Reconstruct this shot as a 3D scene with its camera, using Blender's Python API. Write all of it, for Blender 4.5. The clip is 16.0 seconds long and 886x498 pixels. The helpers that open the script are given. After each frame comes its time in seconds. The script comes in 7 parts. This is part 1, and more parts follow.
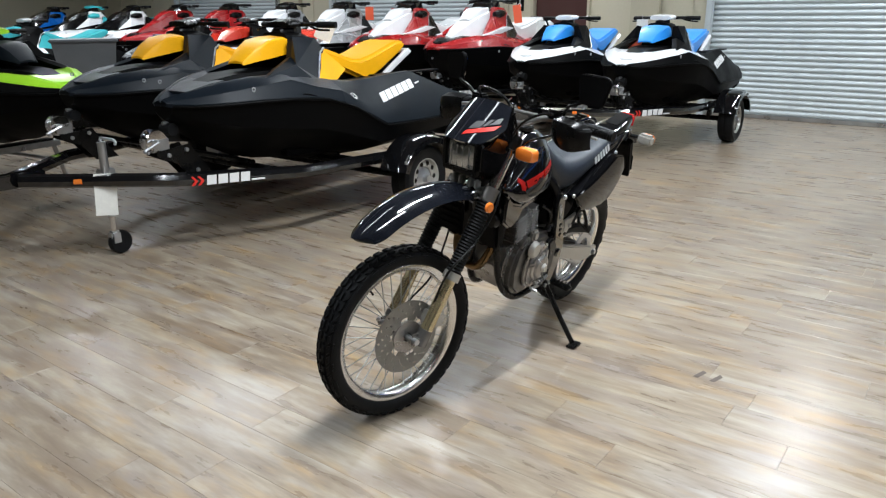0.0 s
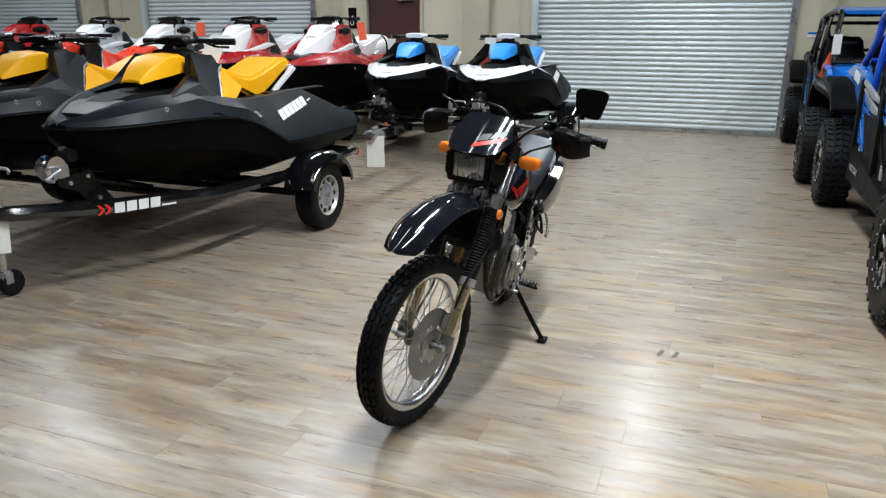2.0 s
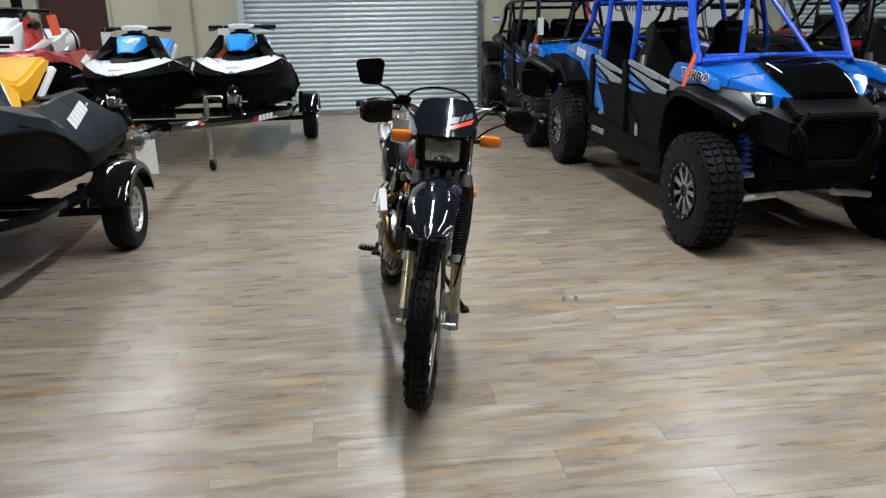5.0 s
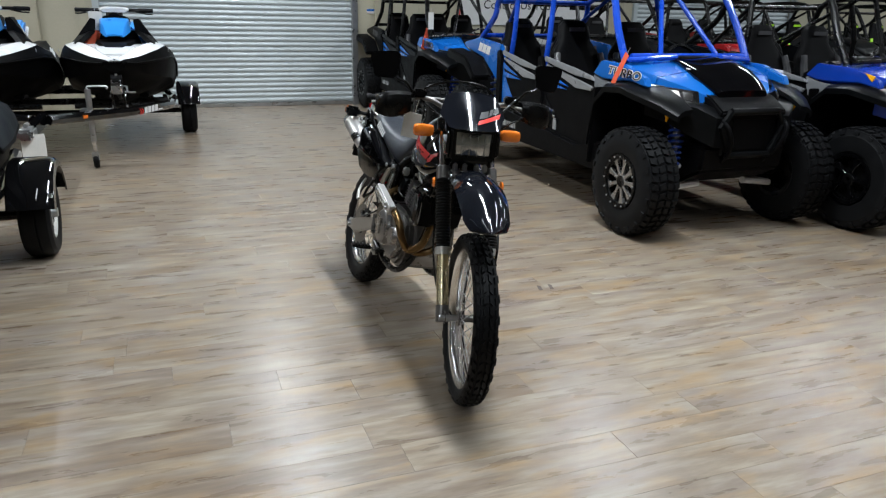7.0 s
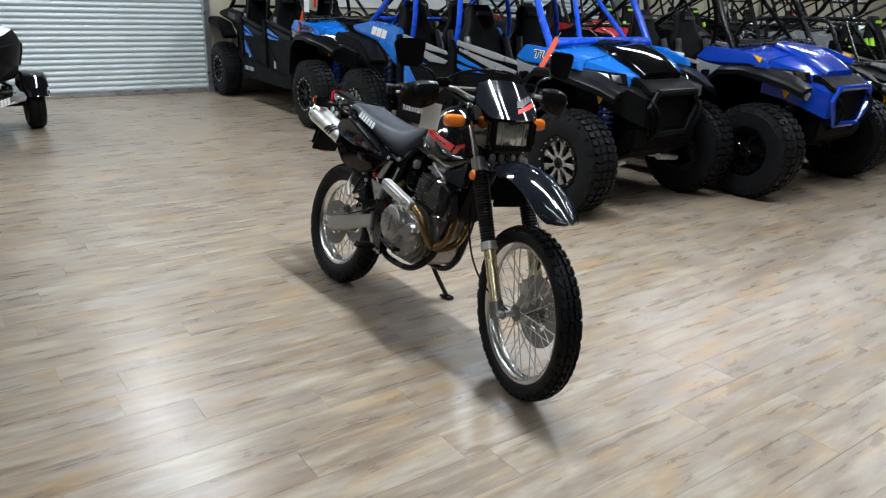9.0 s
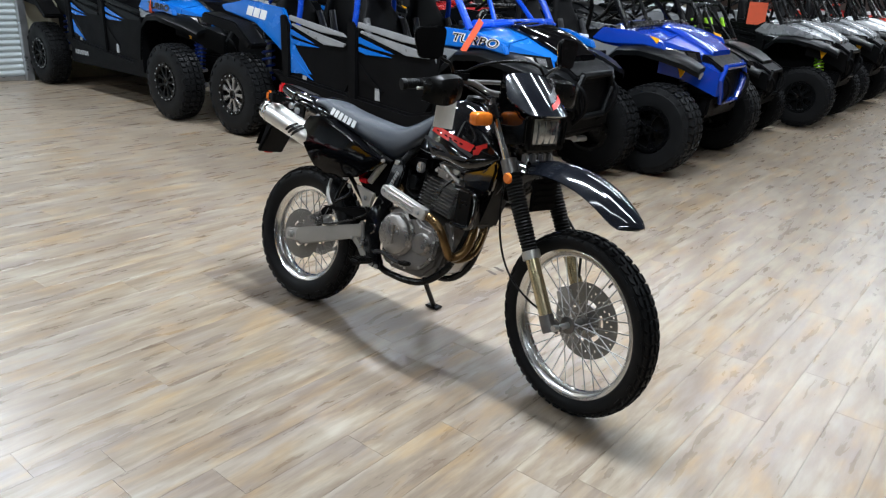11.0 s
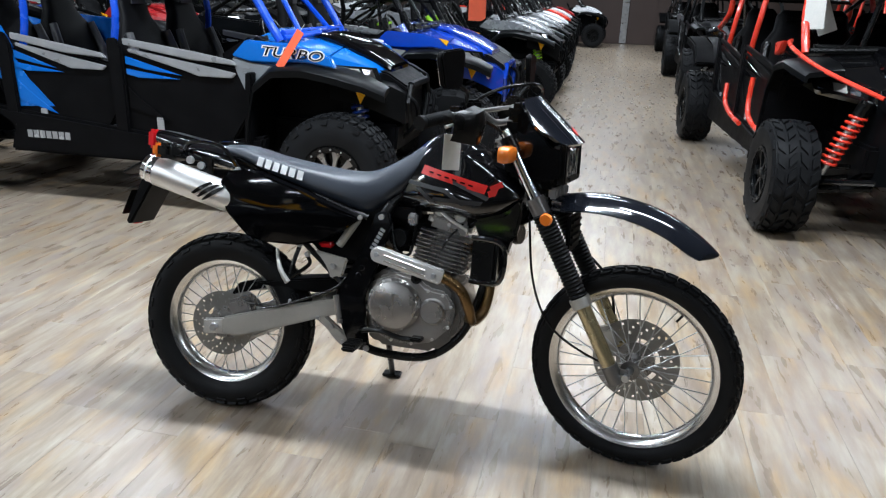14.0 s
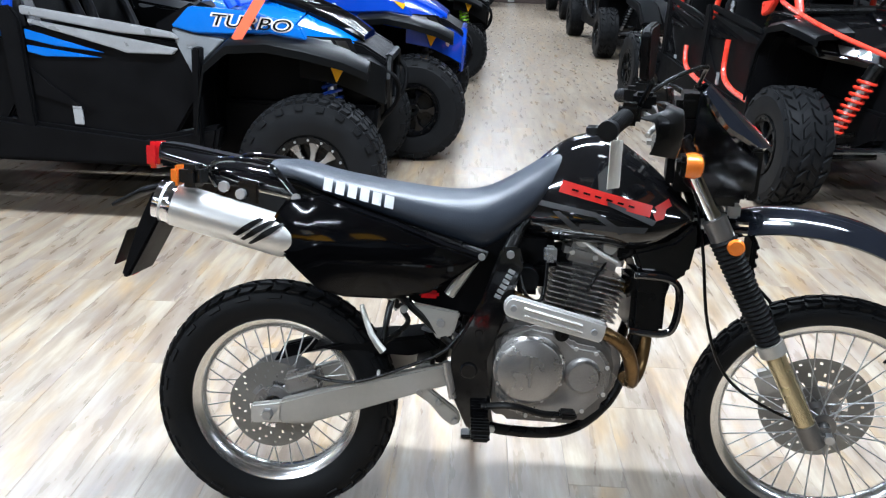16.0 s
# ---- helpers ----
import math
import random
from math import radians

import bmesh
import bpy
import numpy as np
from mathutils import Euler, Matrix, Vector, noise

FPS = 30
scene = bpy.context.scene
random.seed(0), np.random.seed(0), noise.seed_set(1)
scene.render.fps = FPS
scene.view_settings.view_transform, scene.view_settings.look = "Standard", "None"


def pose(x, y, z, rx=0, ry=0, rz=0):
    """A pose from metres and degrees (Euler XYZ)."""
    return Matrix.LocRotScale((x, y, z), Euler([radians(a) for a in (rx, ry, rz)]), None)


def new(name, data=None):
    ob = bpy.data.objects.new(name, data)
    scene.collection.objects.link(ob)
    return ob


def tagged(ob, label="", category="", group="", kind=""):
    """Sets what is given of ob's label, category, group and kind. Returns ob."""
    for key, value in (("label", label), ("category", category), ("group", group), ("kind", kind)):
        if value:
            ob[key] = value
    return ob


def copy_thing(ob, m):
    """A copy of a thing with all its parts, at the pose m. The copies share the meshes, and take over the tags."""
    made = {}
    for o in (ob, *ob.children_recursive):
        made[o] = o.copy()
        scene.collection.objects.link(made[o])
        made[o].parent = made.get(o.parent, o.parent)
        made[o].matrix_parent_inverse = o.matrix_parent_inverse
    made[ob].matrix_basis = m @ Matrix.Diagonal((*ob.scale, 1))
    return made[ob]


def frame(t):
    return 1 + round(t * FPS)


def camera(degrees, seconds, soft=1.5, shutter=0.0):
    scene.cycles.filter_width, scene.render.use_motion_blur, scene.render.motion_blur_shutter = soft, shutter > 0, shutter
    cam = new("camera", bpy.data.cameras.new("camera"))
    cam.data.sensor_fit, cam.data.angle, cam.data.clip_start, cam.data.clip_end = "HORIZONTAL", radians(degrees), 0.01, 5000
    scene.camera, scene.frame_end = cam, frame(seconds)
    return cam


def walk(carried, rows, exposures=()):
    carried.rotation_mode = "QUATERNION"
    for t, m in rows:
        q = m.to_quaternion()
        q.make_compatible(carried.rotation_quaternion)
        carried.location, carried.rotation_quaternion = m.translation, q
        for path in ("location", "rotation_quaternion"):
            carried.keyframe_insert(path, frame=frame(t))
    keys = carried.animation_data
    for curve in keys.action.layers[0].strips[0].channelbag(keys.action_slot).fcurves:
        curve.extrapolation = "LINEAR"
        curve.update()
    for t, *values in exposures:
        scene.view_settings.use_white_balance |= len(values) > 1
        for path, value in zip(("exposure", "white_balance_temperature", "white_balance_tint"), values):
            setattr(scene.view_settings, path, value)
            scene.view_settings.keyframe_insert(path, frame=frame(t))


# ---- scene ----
cam = camera(62.7, 16.0, soft=1.25)
METRES, EYE, TILT, LEAN, TURN = 7.246, 1.5, 0.0, 0.0, 36.7
ROWS = [
    (0.0, 0.0, 0.0, 0.0, -0.12, -18.03, 0.37),
    (0.5, -0.0308, -0.0066, 0.0013, -4.13, -17.19, 0.91),
    (1.0, -0.0614, -0.0133, 0.0017, -9.4, -17.83, 0.07),
    (1.5, -0.0872, -0.0058, 0.0008, -12.82, -17.56, 1.08),
    (2.0, -0.1132, 0.0003, 0.0015, -16.18, -16.85, -0.19),
    (2.5, -0.1504, -0.0004, 0.0017, -22.17, -16.55, 0.5),
    (3.0, -0.1747, 0.0052, 0.0013, -25.83, -17.84, -0.13),
    (3.5, -0.1956, 0.0255, 0.0018, -29.6, -17.48, -0.33),
    (4.0, -0.217, 0.0432, 0.0007, -33.11, -17.64, -0.07),
    (4.5, -0.2476, 0.0573, 0.0028, -38.77, -17.66, 0.59),
    (7.0, -0.3457, 0.1675, 0.0029, -57.35, -18.32, -1.26),
    (7.5, -0.3538, 0.1967, 0.0028, -60.13, -17.77, -1.71),
    (8.0, -0.3686, 0.2283, 0.0027, -63.5, -17.52, -2.15),
    (8.5, -0.3845, 0.2584, 0.003, -68.61, -18.76, -2.45),
    (9.0, -0.3842, 0.2886, 0.0012, -72.11, -19.23, -1.89),
    (11.5, -0.3545, 0.4432, 0.0002, -92.02, -19.84, -1.78),
    (12.0, -0.3487, 0.4776, 0.0018, -97.57, -19.4, -0.61),
    (12.5, -0.3373, 0.5012, -0.0001, -102.35, -20.26, -1.74),
    (13.0, -0.3108, 0.5188, -0.0008, -106.79, -20.24, -1.37),
    (13.5, -0.2873, 0.5333, -0.0029, -109.26, -20.24, -1.96),
    (14.0, -0.2597, 0.5566, -0.0003, -113.74, -19.5, -1.82),
    (14.5, -0.2322, 0.5686, -0.0031, -116.68, -19.28, -3.74),
    (15.0, -0.1958, 0.569, -0.0055, -116.77, -19.33, -4.31),
    (15.5, -0.1619, 0.5788, -0.0077, -118.05, -20.82, -2.95),
    (16.0, -0.1317, 0.5979, -0.0056, -123.79, -22.11, -1.89),
]
walk(cam, [(t, pose(0, 0, EYE, TILT, LEAN, TURN) @ pose(METRES * x, METRES * y, METRES * z, 90 + pitch, roll, yaw)) for t, x, y, z, yaw, pitch, roll in ROWS],
     exposures=((0.0, 0.36, 6120, 10), (4.0, 0.10, 6120, 10), (7.0, 0.03, 6100, 10), (9.0, 0.28, 6060, 10), (12.5, 0.56, 5880, 10), (14.5, 0.60, 5790, 10), (16.0, 1.12, 5650, 10)))

# ---- light ----
world = bpy.data.worlds.new("world")
scene.world = world
world.use_nodes = True
world.node_tree.nodes["Background"].inputs[0].default_value = (0.9, 0.95, 1.0, 1)
world.node_tree.nodes["Background"].inputs[1].default_value = 0.01

LIGHT_Z = 4.7
# The two tubes at y 10.4 are added only to brighten the shutters.
TUBES = [(x, y) for x in (-13.3, -9.3, -5.3, 2.7, 6.7, 10.7, 14.7, 18.7) for y in (-1.8, 2.6, 7.0)] + [(-2.75, 1.1), (-0.5, 0.8), (-1.05, 2.9), (-1.35, 7.6), (-1.35, 10.4), (-5.3, 10.4)]
TUBE_WATTS = {(-1.05, 2.9): 215, (-1.35, 7.6): 72, (-1.35, 10.4): 86, (-5.3, 10.4): 80, (-0.5, 0.8): 54, (-2.75, 1.1): 10, (2.7, 2.6): 52, (-5.3, -1.8): 60, (-5.3, 7.0): 95, (-9.3, 7.0): 125, (-13.3, 7.0): 125}
for tx, ty in TUBES:
    if (tx, ty) in ((-5.3, 2.6), (-9.3, 2.6), (2.7, -1.8), (-9.3, -1.8), (-13.3, -1.8)):
        continue
    lamp = bpy.data.lights.new("tube_light", "AREA")
    lamp.shape, lamp.size, lamp.size_y, lamp.energy = "RECTANGLE", 0.15, 2.4, TUBE_WATTS.get((tx, ty), 88 if ty > 0 else 60)
    lamp.spread = radians(160)
    lamp.color = (0.965, 1.0, 1.0)
    new("tube_light", lamp).matrix_world = pose(tx, ty, LIGHT_Z - 0.05)

# ---- materials ----
def nodes_of(name):
    m = bpy.data.materials.new(name)
    m.use_nodes = True
    nt = m.node_tree
    return m, nt, nt.nodes["Principled BSDF"]


def mat(name, col, rough=0.5, metal=0.0, var=0.15, scale=6.0, bump=0.0, bscale=80.0, coat=0.0, rvar=0.08, trans=0.0, emit=0.0, spec=0.5):
    """A surface with colour and gloss that vary at two scales, and fine relief."""
    m, nt, b = nodes_of(name)
    co = nt.nodes.new("ShaderNodeTexCoord")
    n1, n2 = nt.nodes.new("ShaderNodeTexNoise"), nt.nodes.new("ShaderNodeTexNoise")
    n1.inputs["Scale"].default_value, n1.inputs["Detail"].default_value = scale, 4
    n2.inputs["Scale"].default_value, n2.inputs["Detail"].default_value = bscale, 3
    nt.links.new(co.outputs["Object"], n1.inputs["Vector"])
    nt.links.new(co.outputs["Object"], n2.inputs["Vector"])
    add = nt.nodes.new("ShaderNodeMath")
    add.operation = "MULTIPLY_ADD"
    nt.links.new(n2.outputs[0], add.inputs[0])
    add.inputs[1].default_value = 0.35
    nt.links.new(n1.outputs[0], add.inputs[2])
    ramp = nt.nodes.new("ShaderNodeMapRange")
    ramp.inputs[1].default_value, ramp.inputs[2].default_value = 0.4, 0.95
    ramp.inputs[3].default_value, ramp.inputs[4].default_value = 1 - var, 1 + var
    nt.links.new(add.outputs[0], ramp.inputs[0])
    mix = nt.nodes.new("ShaderNodeVectorMath")
    mix.operation = "SCALE"
    mix.inputs[0].default_value = col
    nt.links.new(ramp.outputs[0], mix.inputs["Scale"])
    nt.links.new(mix.outputs[0], b.inputs["Base Color"])
    rr = nt.nodes.new("ShaderNodeMapRange")
    rr.inputs[1].default_value, rr.inputs[2].default_value = 0.3, 0.8
    rr.inputs[3].default_value, rr.inputs[4].default_value = max(0.02, rough - rvar), min(1, rough + rvar)
    nt.links.new(n1.outputs[0], rr.inputs[0])
    nt.links.new(rr.outputs[0], b.inputs["Roughness"])
    b.inputs["Metallic"].default_value = metal
    b.inputs["Specular IOR Level"].default_value = spec
    b.inputs["Coat Weight"].default_value = coat
    b.inputs["Coat Roughness"].default_value = 0.04
    b.inputs["Transmission Weight"].default_value = trans
    if emit:
        b.inputs["Emission Color"].default_value, b.inputs["Emission Strength"].default_value = (*col, 1), emit
    if bump:
        bp = nt.nodes.new("ShaderNodeBump")
        bp.inputs["Strength"].default_value, bp.inputs["Distance"].default_value = bump, 0.002
        nt.links.new(n2.outputs[0], bp.inputs["Height"])
        nt.links.new(bp.outputs[0], b.inputs["Normal"])
    return m


def plank_mat():
    """Worn wood-look planks: short streaks along the grain, cream, tan, violet-grey and ochre patches, dark flecks."""
    m, nt, b = nodes_of("worn_plank")
    N, L = nt.nodes.new, nt.links.new
    info, geo = N("ShaderNodeObjectInfo"), N("ShaderNodeNewGeometry")
    rnd = N("ShaderNodeMath"); rnd.operation = "ADD"
    L(info.outputs["Random"], rnd.inputs[0]); L(geo.outputs["Random Per Island"], rnd.inputs[1])
    off = N("ShaderNodeVectorMath"); off.operation = "SCALE"
    off.inputs[0].default_value = (17.0, 9.0, 5.0)
    L(rnd.outputs[0], off.inputs["Scale"])
    pos = N("ShaderNodeVectorMath"); pos.operation = "ADD"
    L(geo.outputs["Position"], pos.inputs[0]); L(off.outputs[0], pos.inputs[1])

    def streak(sx, sy, detail, dist=0.0, rough=0.6):
        mp = N("ShaderNodeMapping"); mp.inputs["Scale"].default_value = (sx, sy, 1)
        t = N("ShaderNodeTexNoise")
        t.inputs["Scale"].default_value, t.inputs["Detail"].default_value, t.inputs["Distortion"].default_value, t.inputs["Roughness"].default_value = 1.0, detail, dist, rough
        L(pos.outputs[0], mp.inputs[0]); L(mp.outputs[0], t.inputs["Vector"])
        return t.outputs[0]

    def layer(fac, lo, hi, top, base, col):
        r = N("ShaderNodeMapRange"); r.inputs[1].default_value, r.inputs[2].default_value, r.inputs[4].default_value = lo, hi, top
        L(fac, r.inputs[0])
        x = N("ShaderNodeMix"); x.data_type = "RGBA"
        L(r.outputs[0], x.inputs[0]); L(base, x.inputs[6]); x.inputs[7].default_value = (*col, 1)
        return x.outputs[2]
    grain = streak(3.2, 17, 5, 0.25, 0.58)
    ramp = N("ShaderNodeValToRGB")
    e = ramp.color_ramp.elements
    e[0].position, e[0].color = 0.30, (0.205, 0.163, 0.123, 1)
    e[1].position, e[1].color = 0.67, (0.350, 0.300, 0.226, 1)
    for p, c in ((0.43, (0.228, 0.184, 0.138, 1)), (0.49, (0.2545, 0.2068, 0.1527, 1)), (0.56, (0.3071, 0.2568, 0.1917, 1))):
        k = e.new(p); k.color = c
    tone = N("ShaderNodeMath"); tone.operation = "MULTIPLY_ADD"; tone.inputs[1].default_value = 0.09
    L(rnd.outputs[0], tone.inputs[0]); L(grain, tone.inputs[2])
    t2 = N("ShaderNodeMath"); t2.operation = "SUBTRACT"; t2.inputs[1].default_value = 0.075
    L(tone.outputs[0], t2.inputs[0]); L(t2.outputs[0], ramp.inputs[0])
    col = layer(streak(2.2, 7.0, 4, 0.2, 0.55), 0.46, 0.66, 0.50, ramp.outputs[0], (0.225, 0.196, 0.188))
    col = layer(streak(2.6, 9.0, 4, 0.2, 0.58), 0.50, 0.70, 0.80, col, (0.350, 0.236, 0.115))
    col = layer(streak(2.4, 8.0, 5, 0.2, 0.58), 0.50, 0.68, 0.60, col, (0.370, 0.335, 0.275))
    col = layer(streak(2.4, 16, 5, 0.2, 0.60), 0.42, 0.72, 0.80, col, (0.138, 0.097, 0.065))
    col = layer(streak(6, 42, 3, 0.2, 0.55), 0.40, 0.74, 0.22, col, (0.150, 0.110, 0.080))
    L(col, b.inputs["Base Color"])
    rr = N("ShaderNodeMapRange"); rr.inputs[3].default_value, rr.inputs[4].default_value = 0.25, 0.31
    L(grain, rr.inputs[0]); L(rr.outputs[0], b.inputs["Roughness"])
    b.inputs["Specular IOR Level"].default_value = 0.5
    bp = N("ShaderNodeBump"); bp.inputs["Strength"].default_value, bp.inputs["Distance"].default_value = 0.05, 0.001
    L(streak(12, 90, 2), bp.inputs["Height"]); L(bp.outputs[0], b.inputs["Normal"])
    return m


PLANK = plank_mat()
SEAM = mat("dark_seam", (0.17, 0.14, 0.112), 0.8)
SCUFF = mat("dark_scuff", (0.085, 0.066, 0.054), 0.7)
WALL = mat("beige_wall_paint", (0.47, 0.44, 0.33), 0.65, var=0.07, scale=1.2, bump=0.15, bscale=30)
TRIM = mat("beige_trim_paint", (0.42, 0.39, 0.29), 0.5, var=0.08, scale=2)
BROWN = mat("brown_wall_paint", (0.055, 0.036, 0.03), 0.5, var=0.12, scale=1.5, bump=0.1, bscale=30)
DOORP = mat("maroon_door_paint", (0.05, 0.018, 0.014), 0.45, var=0.12, scale=2)
# Near black, so the ceiling throws little light back down.
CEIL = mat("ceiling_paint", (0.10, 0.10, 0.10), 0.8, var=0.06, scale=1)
SHUTTER = mat("galvanised_slat", (0.50, 0.55, 0.565), 0.50, 0.12, var=0.06, scale=3, bump=0.08, bscale=40)
STEEL = mat("galvanised_steel", (0.48, 0.49, 0.50), 0.33, 0.9, var=0.18, scale=9, bump=0.1)
CHROME = mat("chrome", (0.78, 0.78, 0.79), 0.10, 1.0, var=0.06, scale=10, rvar=0.04)
POLISHED = mat("polished_rim", (0.74, 0.73, 0.71), 0.22, 0.95, var=0.06, scale=12, rvar=0.05)
ALU = mat("brushed_aluminium", (0.66, 0.65, 0.63), 0.36, 0.75, var=0.05, scale=14, rvar=0.03)
ALUP = mat("silver_painted_aluminium", (0.42, 0.41, 0.38), 0.38, 0.55, var=0.10, scale=9, bump=0.05)
CASE = mat("grey_engine_paint", (0.32, 0.308, 0.295), 0.30, 0.75, var=0.2, scale=11, bump=0.2, bscale=240)
GOLD = mat("gold_fork_tube", (0.54, 0.46, 0.28), 0.28, 0.85, var=0.12, scale=10)
BRASS = mat("heat_tinted_pipe", (0.15, 0.092, 0.038), 0.28, 0.9, var=0.4, scale=9)
GLOSS = mat("gloss_black_plastic", (0.004, 0.004, 0.0045), 0.07, var=0.2, scale=12, coat=0.8, rvar=0.03)
BLUEBLACK = mat("metallic_black_plastic", (0.006, 0.007, 0.010), 0.10, var=0.2, scale=14, coat=0.9, rvar=0.05)
BLACK = mat("black_frame_paint", (0.003, 0.003, 0.003), 0.30, var=0.25, scale=12, bump=0.05, spec=0.22)
MATTE = mat("black_moulded_plastic", (0.003, 0.003, 0.0034), 0.50, var=0.25, scale=9, bump=0.22, bscale=300, spec=0.06)
RUBBER = mat("black_rubber", (0.0055, 0.0058, 0.0064), 0.55, var=0.3, scale=8, bump=0.2, bscale=150, spec=0.14)
VINYL = mat("dark_grey_seat_vinyl", (0.014, 0.0185, 0.027), 0.43, var=0.14, scale=8, bump=0.3, bscale=420)
GREYP = mat("dark_grey_hull_plastic", (0.0056, 0.0085, 0.0125), 0.42, var=0.16, scale=4, bump=0.15, bscale=200, spec=0.16)
HULL = mat("black_hull_plastic", (0.0016, 0.0016, 0.0018), 0.5, var=0.2, scale=4, bump=0.12, bscale=150, spec=0.06)
AMBER = mat("amber_lens", (0.75, 0.19, 0.02), 0.15, var=0.1, scale=20, coat=0.6)
REDL = mat("red_lens", (0.55, 0.012, 0.016), 0.15, var=0.1, scale=20, coat=0.6)
REDP = mat("red_graphic", (0.62, 0.025, 0.018), 0.35, var=0.06, scale=12)
GREYG = mat("grey_graphic", (0.06, 0.06, 0.063), 0.35, var=0.1, scale=12)
WHITEG = mat("white_graphic", (0.72, 0.72, 0.71), 0.4, var=0.05, scale=12)
PAPER = mat("paper_tag", (0.74, 0.73, 0.68), 0.7, var=0.06, scale=20)
ORANGE = mat("orange_tag", (0.85, 0.13, 0.05), 0.6, var=0.06, scale=14)
BLUE = mat("blue_bodywork", (0.010, 0.125, 0.48), 0.26, var=0.10, scale=6, coat=0.5)
NAVY = mat("deep_blue_bodywork", (0.008, 0.048, 0.40), 0.20, var=0.10, scale=6, coat=0.7)
SKYBLUE = mat("sky_blue_panel", (0.03, 0.27, 0.78), 0.35, var=0.07, scale=8, coat=0.3)
YELLOW = mat("yellow_panel", (0.90, 0.43, 0.003), 0.42, var=0.07, scale=8, coat=0.03, spec=0.18)
LIME = mat("lime_panel", (0.42, 0.82, 0.03), 0.38, var=0.07, scale=8, coat=0.25)
TEAL = mat("teal_panel", (0.05, 0.50, 0.55), 0.35, var=0.07, scale=8, coat=0.3)
WHITE = mat("white_gelcoat", (0.78, 0.79, 0.80), 0.25, var=0.05, scale=5, coat=0.5)
RED = mat("deep_red_gelcoat", (0.30, 0.010, 0.012), 0.28, var=0.12, scale=6, coat=0.25)
SCARLET = mat("scarlet_tube_paint", (0.72, 0.045, 0.02), 0.3, var=0.10, scale=8, coat=0.5)
SILVER = mat("silver_bodywork", (0.36, 0.37, 0.38), 0.28, 0.4, var=0.10, scale=7, coat=0.4)
GREEN = mat("green_bodywork", (0.06, 0.36, 0.05), 0.28, var=0.10, scale=6, coat=0.6)
GUN = mat("dark_grey_metallic_plastic", (0.0032, 0.0036, 0.004), 0.36, var=0.18, scale=6, bump=0.1, bscale=200, spec=0.10)
GREYBIN = mat("grey_plastic_bin", (0.17, 0.18, 0.19), 0.5, var=0.12, scale=4, bump=0.1)
SIDEP = mat("satin_black_side_cover", (0.002, 0.002, 0.0024), 0.06, var=0.2, scale=10, rvar=0.02, spec=0.32)
DULLWHITE = mat("dull_white_spring", (0.20, 0.20, 0.20), 0.5, var=0.15, scale=12)
CAGEBLUE = mat("blue_tube_paint", (0.010, 0.065, 0.50), 0.28, var=0.10, scale=6, coat=0.4)
TRIMGREY = mat("grey_trim_panel", (0.30, 0.305, 0.31), 0.34, 0.3, var=0.12, scale=7)
FINS = mat("dark_cast_cylinder", (0.17, 0.163, 0.155), 0.36, 0.7, var=0.2, scale=12, bump=0.15, bscale=240)
LAMPGLASS = mat("silvered_lamp_glass", (0.62, 0.64, 0.66), 0.07, 0.92, var=0.35, scale=26, bump=0.7, bscale=45, coat=1.0)
MIRROR = mat("mirror_glass", (0.85, 0.86, 0.87), 0.03, 1.0, var=0.02, rvar=0.01)
BLUECOIL = mat("blue_spring_paint", (0.02, 0.06, 0.35), 0.3, var=0.1, coat=0.4)

# ---- mesh helpers ----
from mathutils.bvhtree import BVHTree


def finish(bm, angle=35):
    bmesh.ops.recalc_face_normals(bm, faces=bm.faces)
    me = bpy.data.meshes.new("mesh")
    bm.to_mesh(me)
    bm.free()
    me.shade_smooth()
    me.set_sharp_from_angle(angle=radians(angle))
    return me


def put(name, me, material, parent=None, label="", m=None):
    ob = new(name, me)
    if not me.materials:
        me.materials.append(material)
    ob.material_slots[0].link = "OBJECT"
    ob.material_slots[0].material = material
    ob.parent = parent
    if m is not None:
        ob.matrix_basis = m
    if label:
        ob["label"] = label
    return ob


def part(name, bm, material, parent, label="", m=None, angle=35):
    return put(name, finish(bm, angle), material, parent, label, m)


def thing(name, m, label, category, group="", kind=""):
    ob = new(name)
    ob.empty_display_size = 0.1
    ob.matrix_basis = m
    return tagged(ob, label, category, group, kind)


def box(size, at=(0, 0, 0), bevel=0.0, rot=None, bm=None, seg=2):
    """A box of that size round the point at, with rounded edges."""
    own = bmesh.new()
    bmesh.ops.create_cube(own, size=1)
    bmesh.ops.scale(own, vec=size, verts=own.verts)
    if bevel:
        bmesh.ops.bevel(own, geom=own.edges[:], offset=min(bevel, min(size) * 0.45), segments=seg, affect="EDGES")
    m = Matrix.Translation(at) @ (rot.to_4x4() if rot else Matrix.Identity(4))
    bmesh.ops.transform(own, matrix=m, verts=own.verts)
    return merge(bm, own)


def merge(bm, own):
    if bm is None:
        return own
    me = bpy.data.meshes.new("tmp")
    own.to_mesh(me)
    own.free()
    bm.from_mesh(me)
    bpy.data.meshes.remove(me)
    return bm


def moved(bm, m):
    bmesh.ops.transform(bm, matrix=m, verts=bm.verts)
    return bm


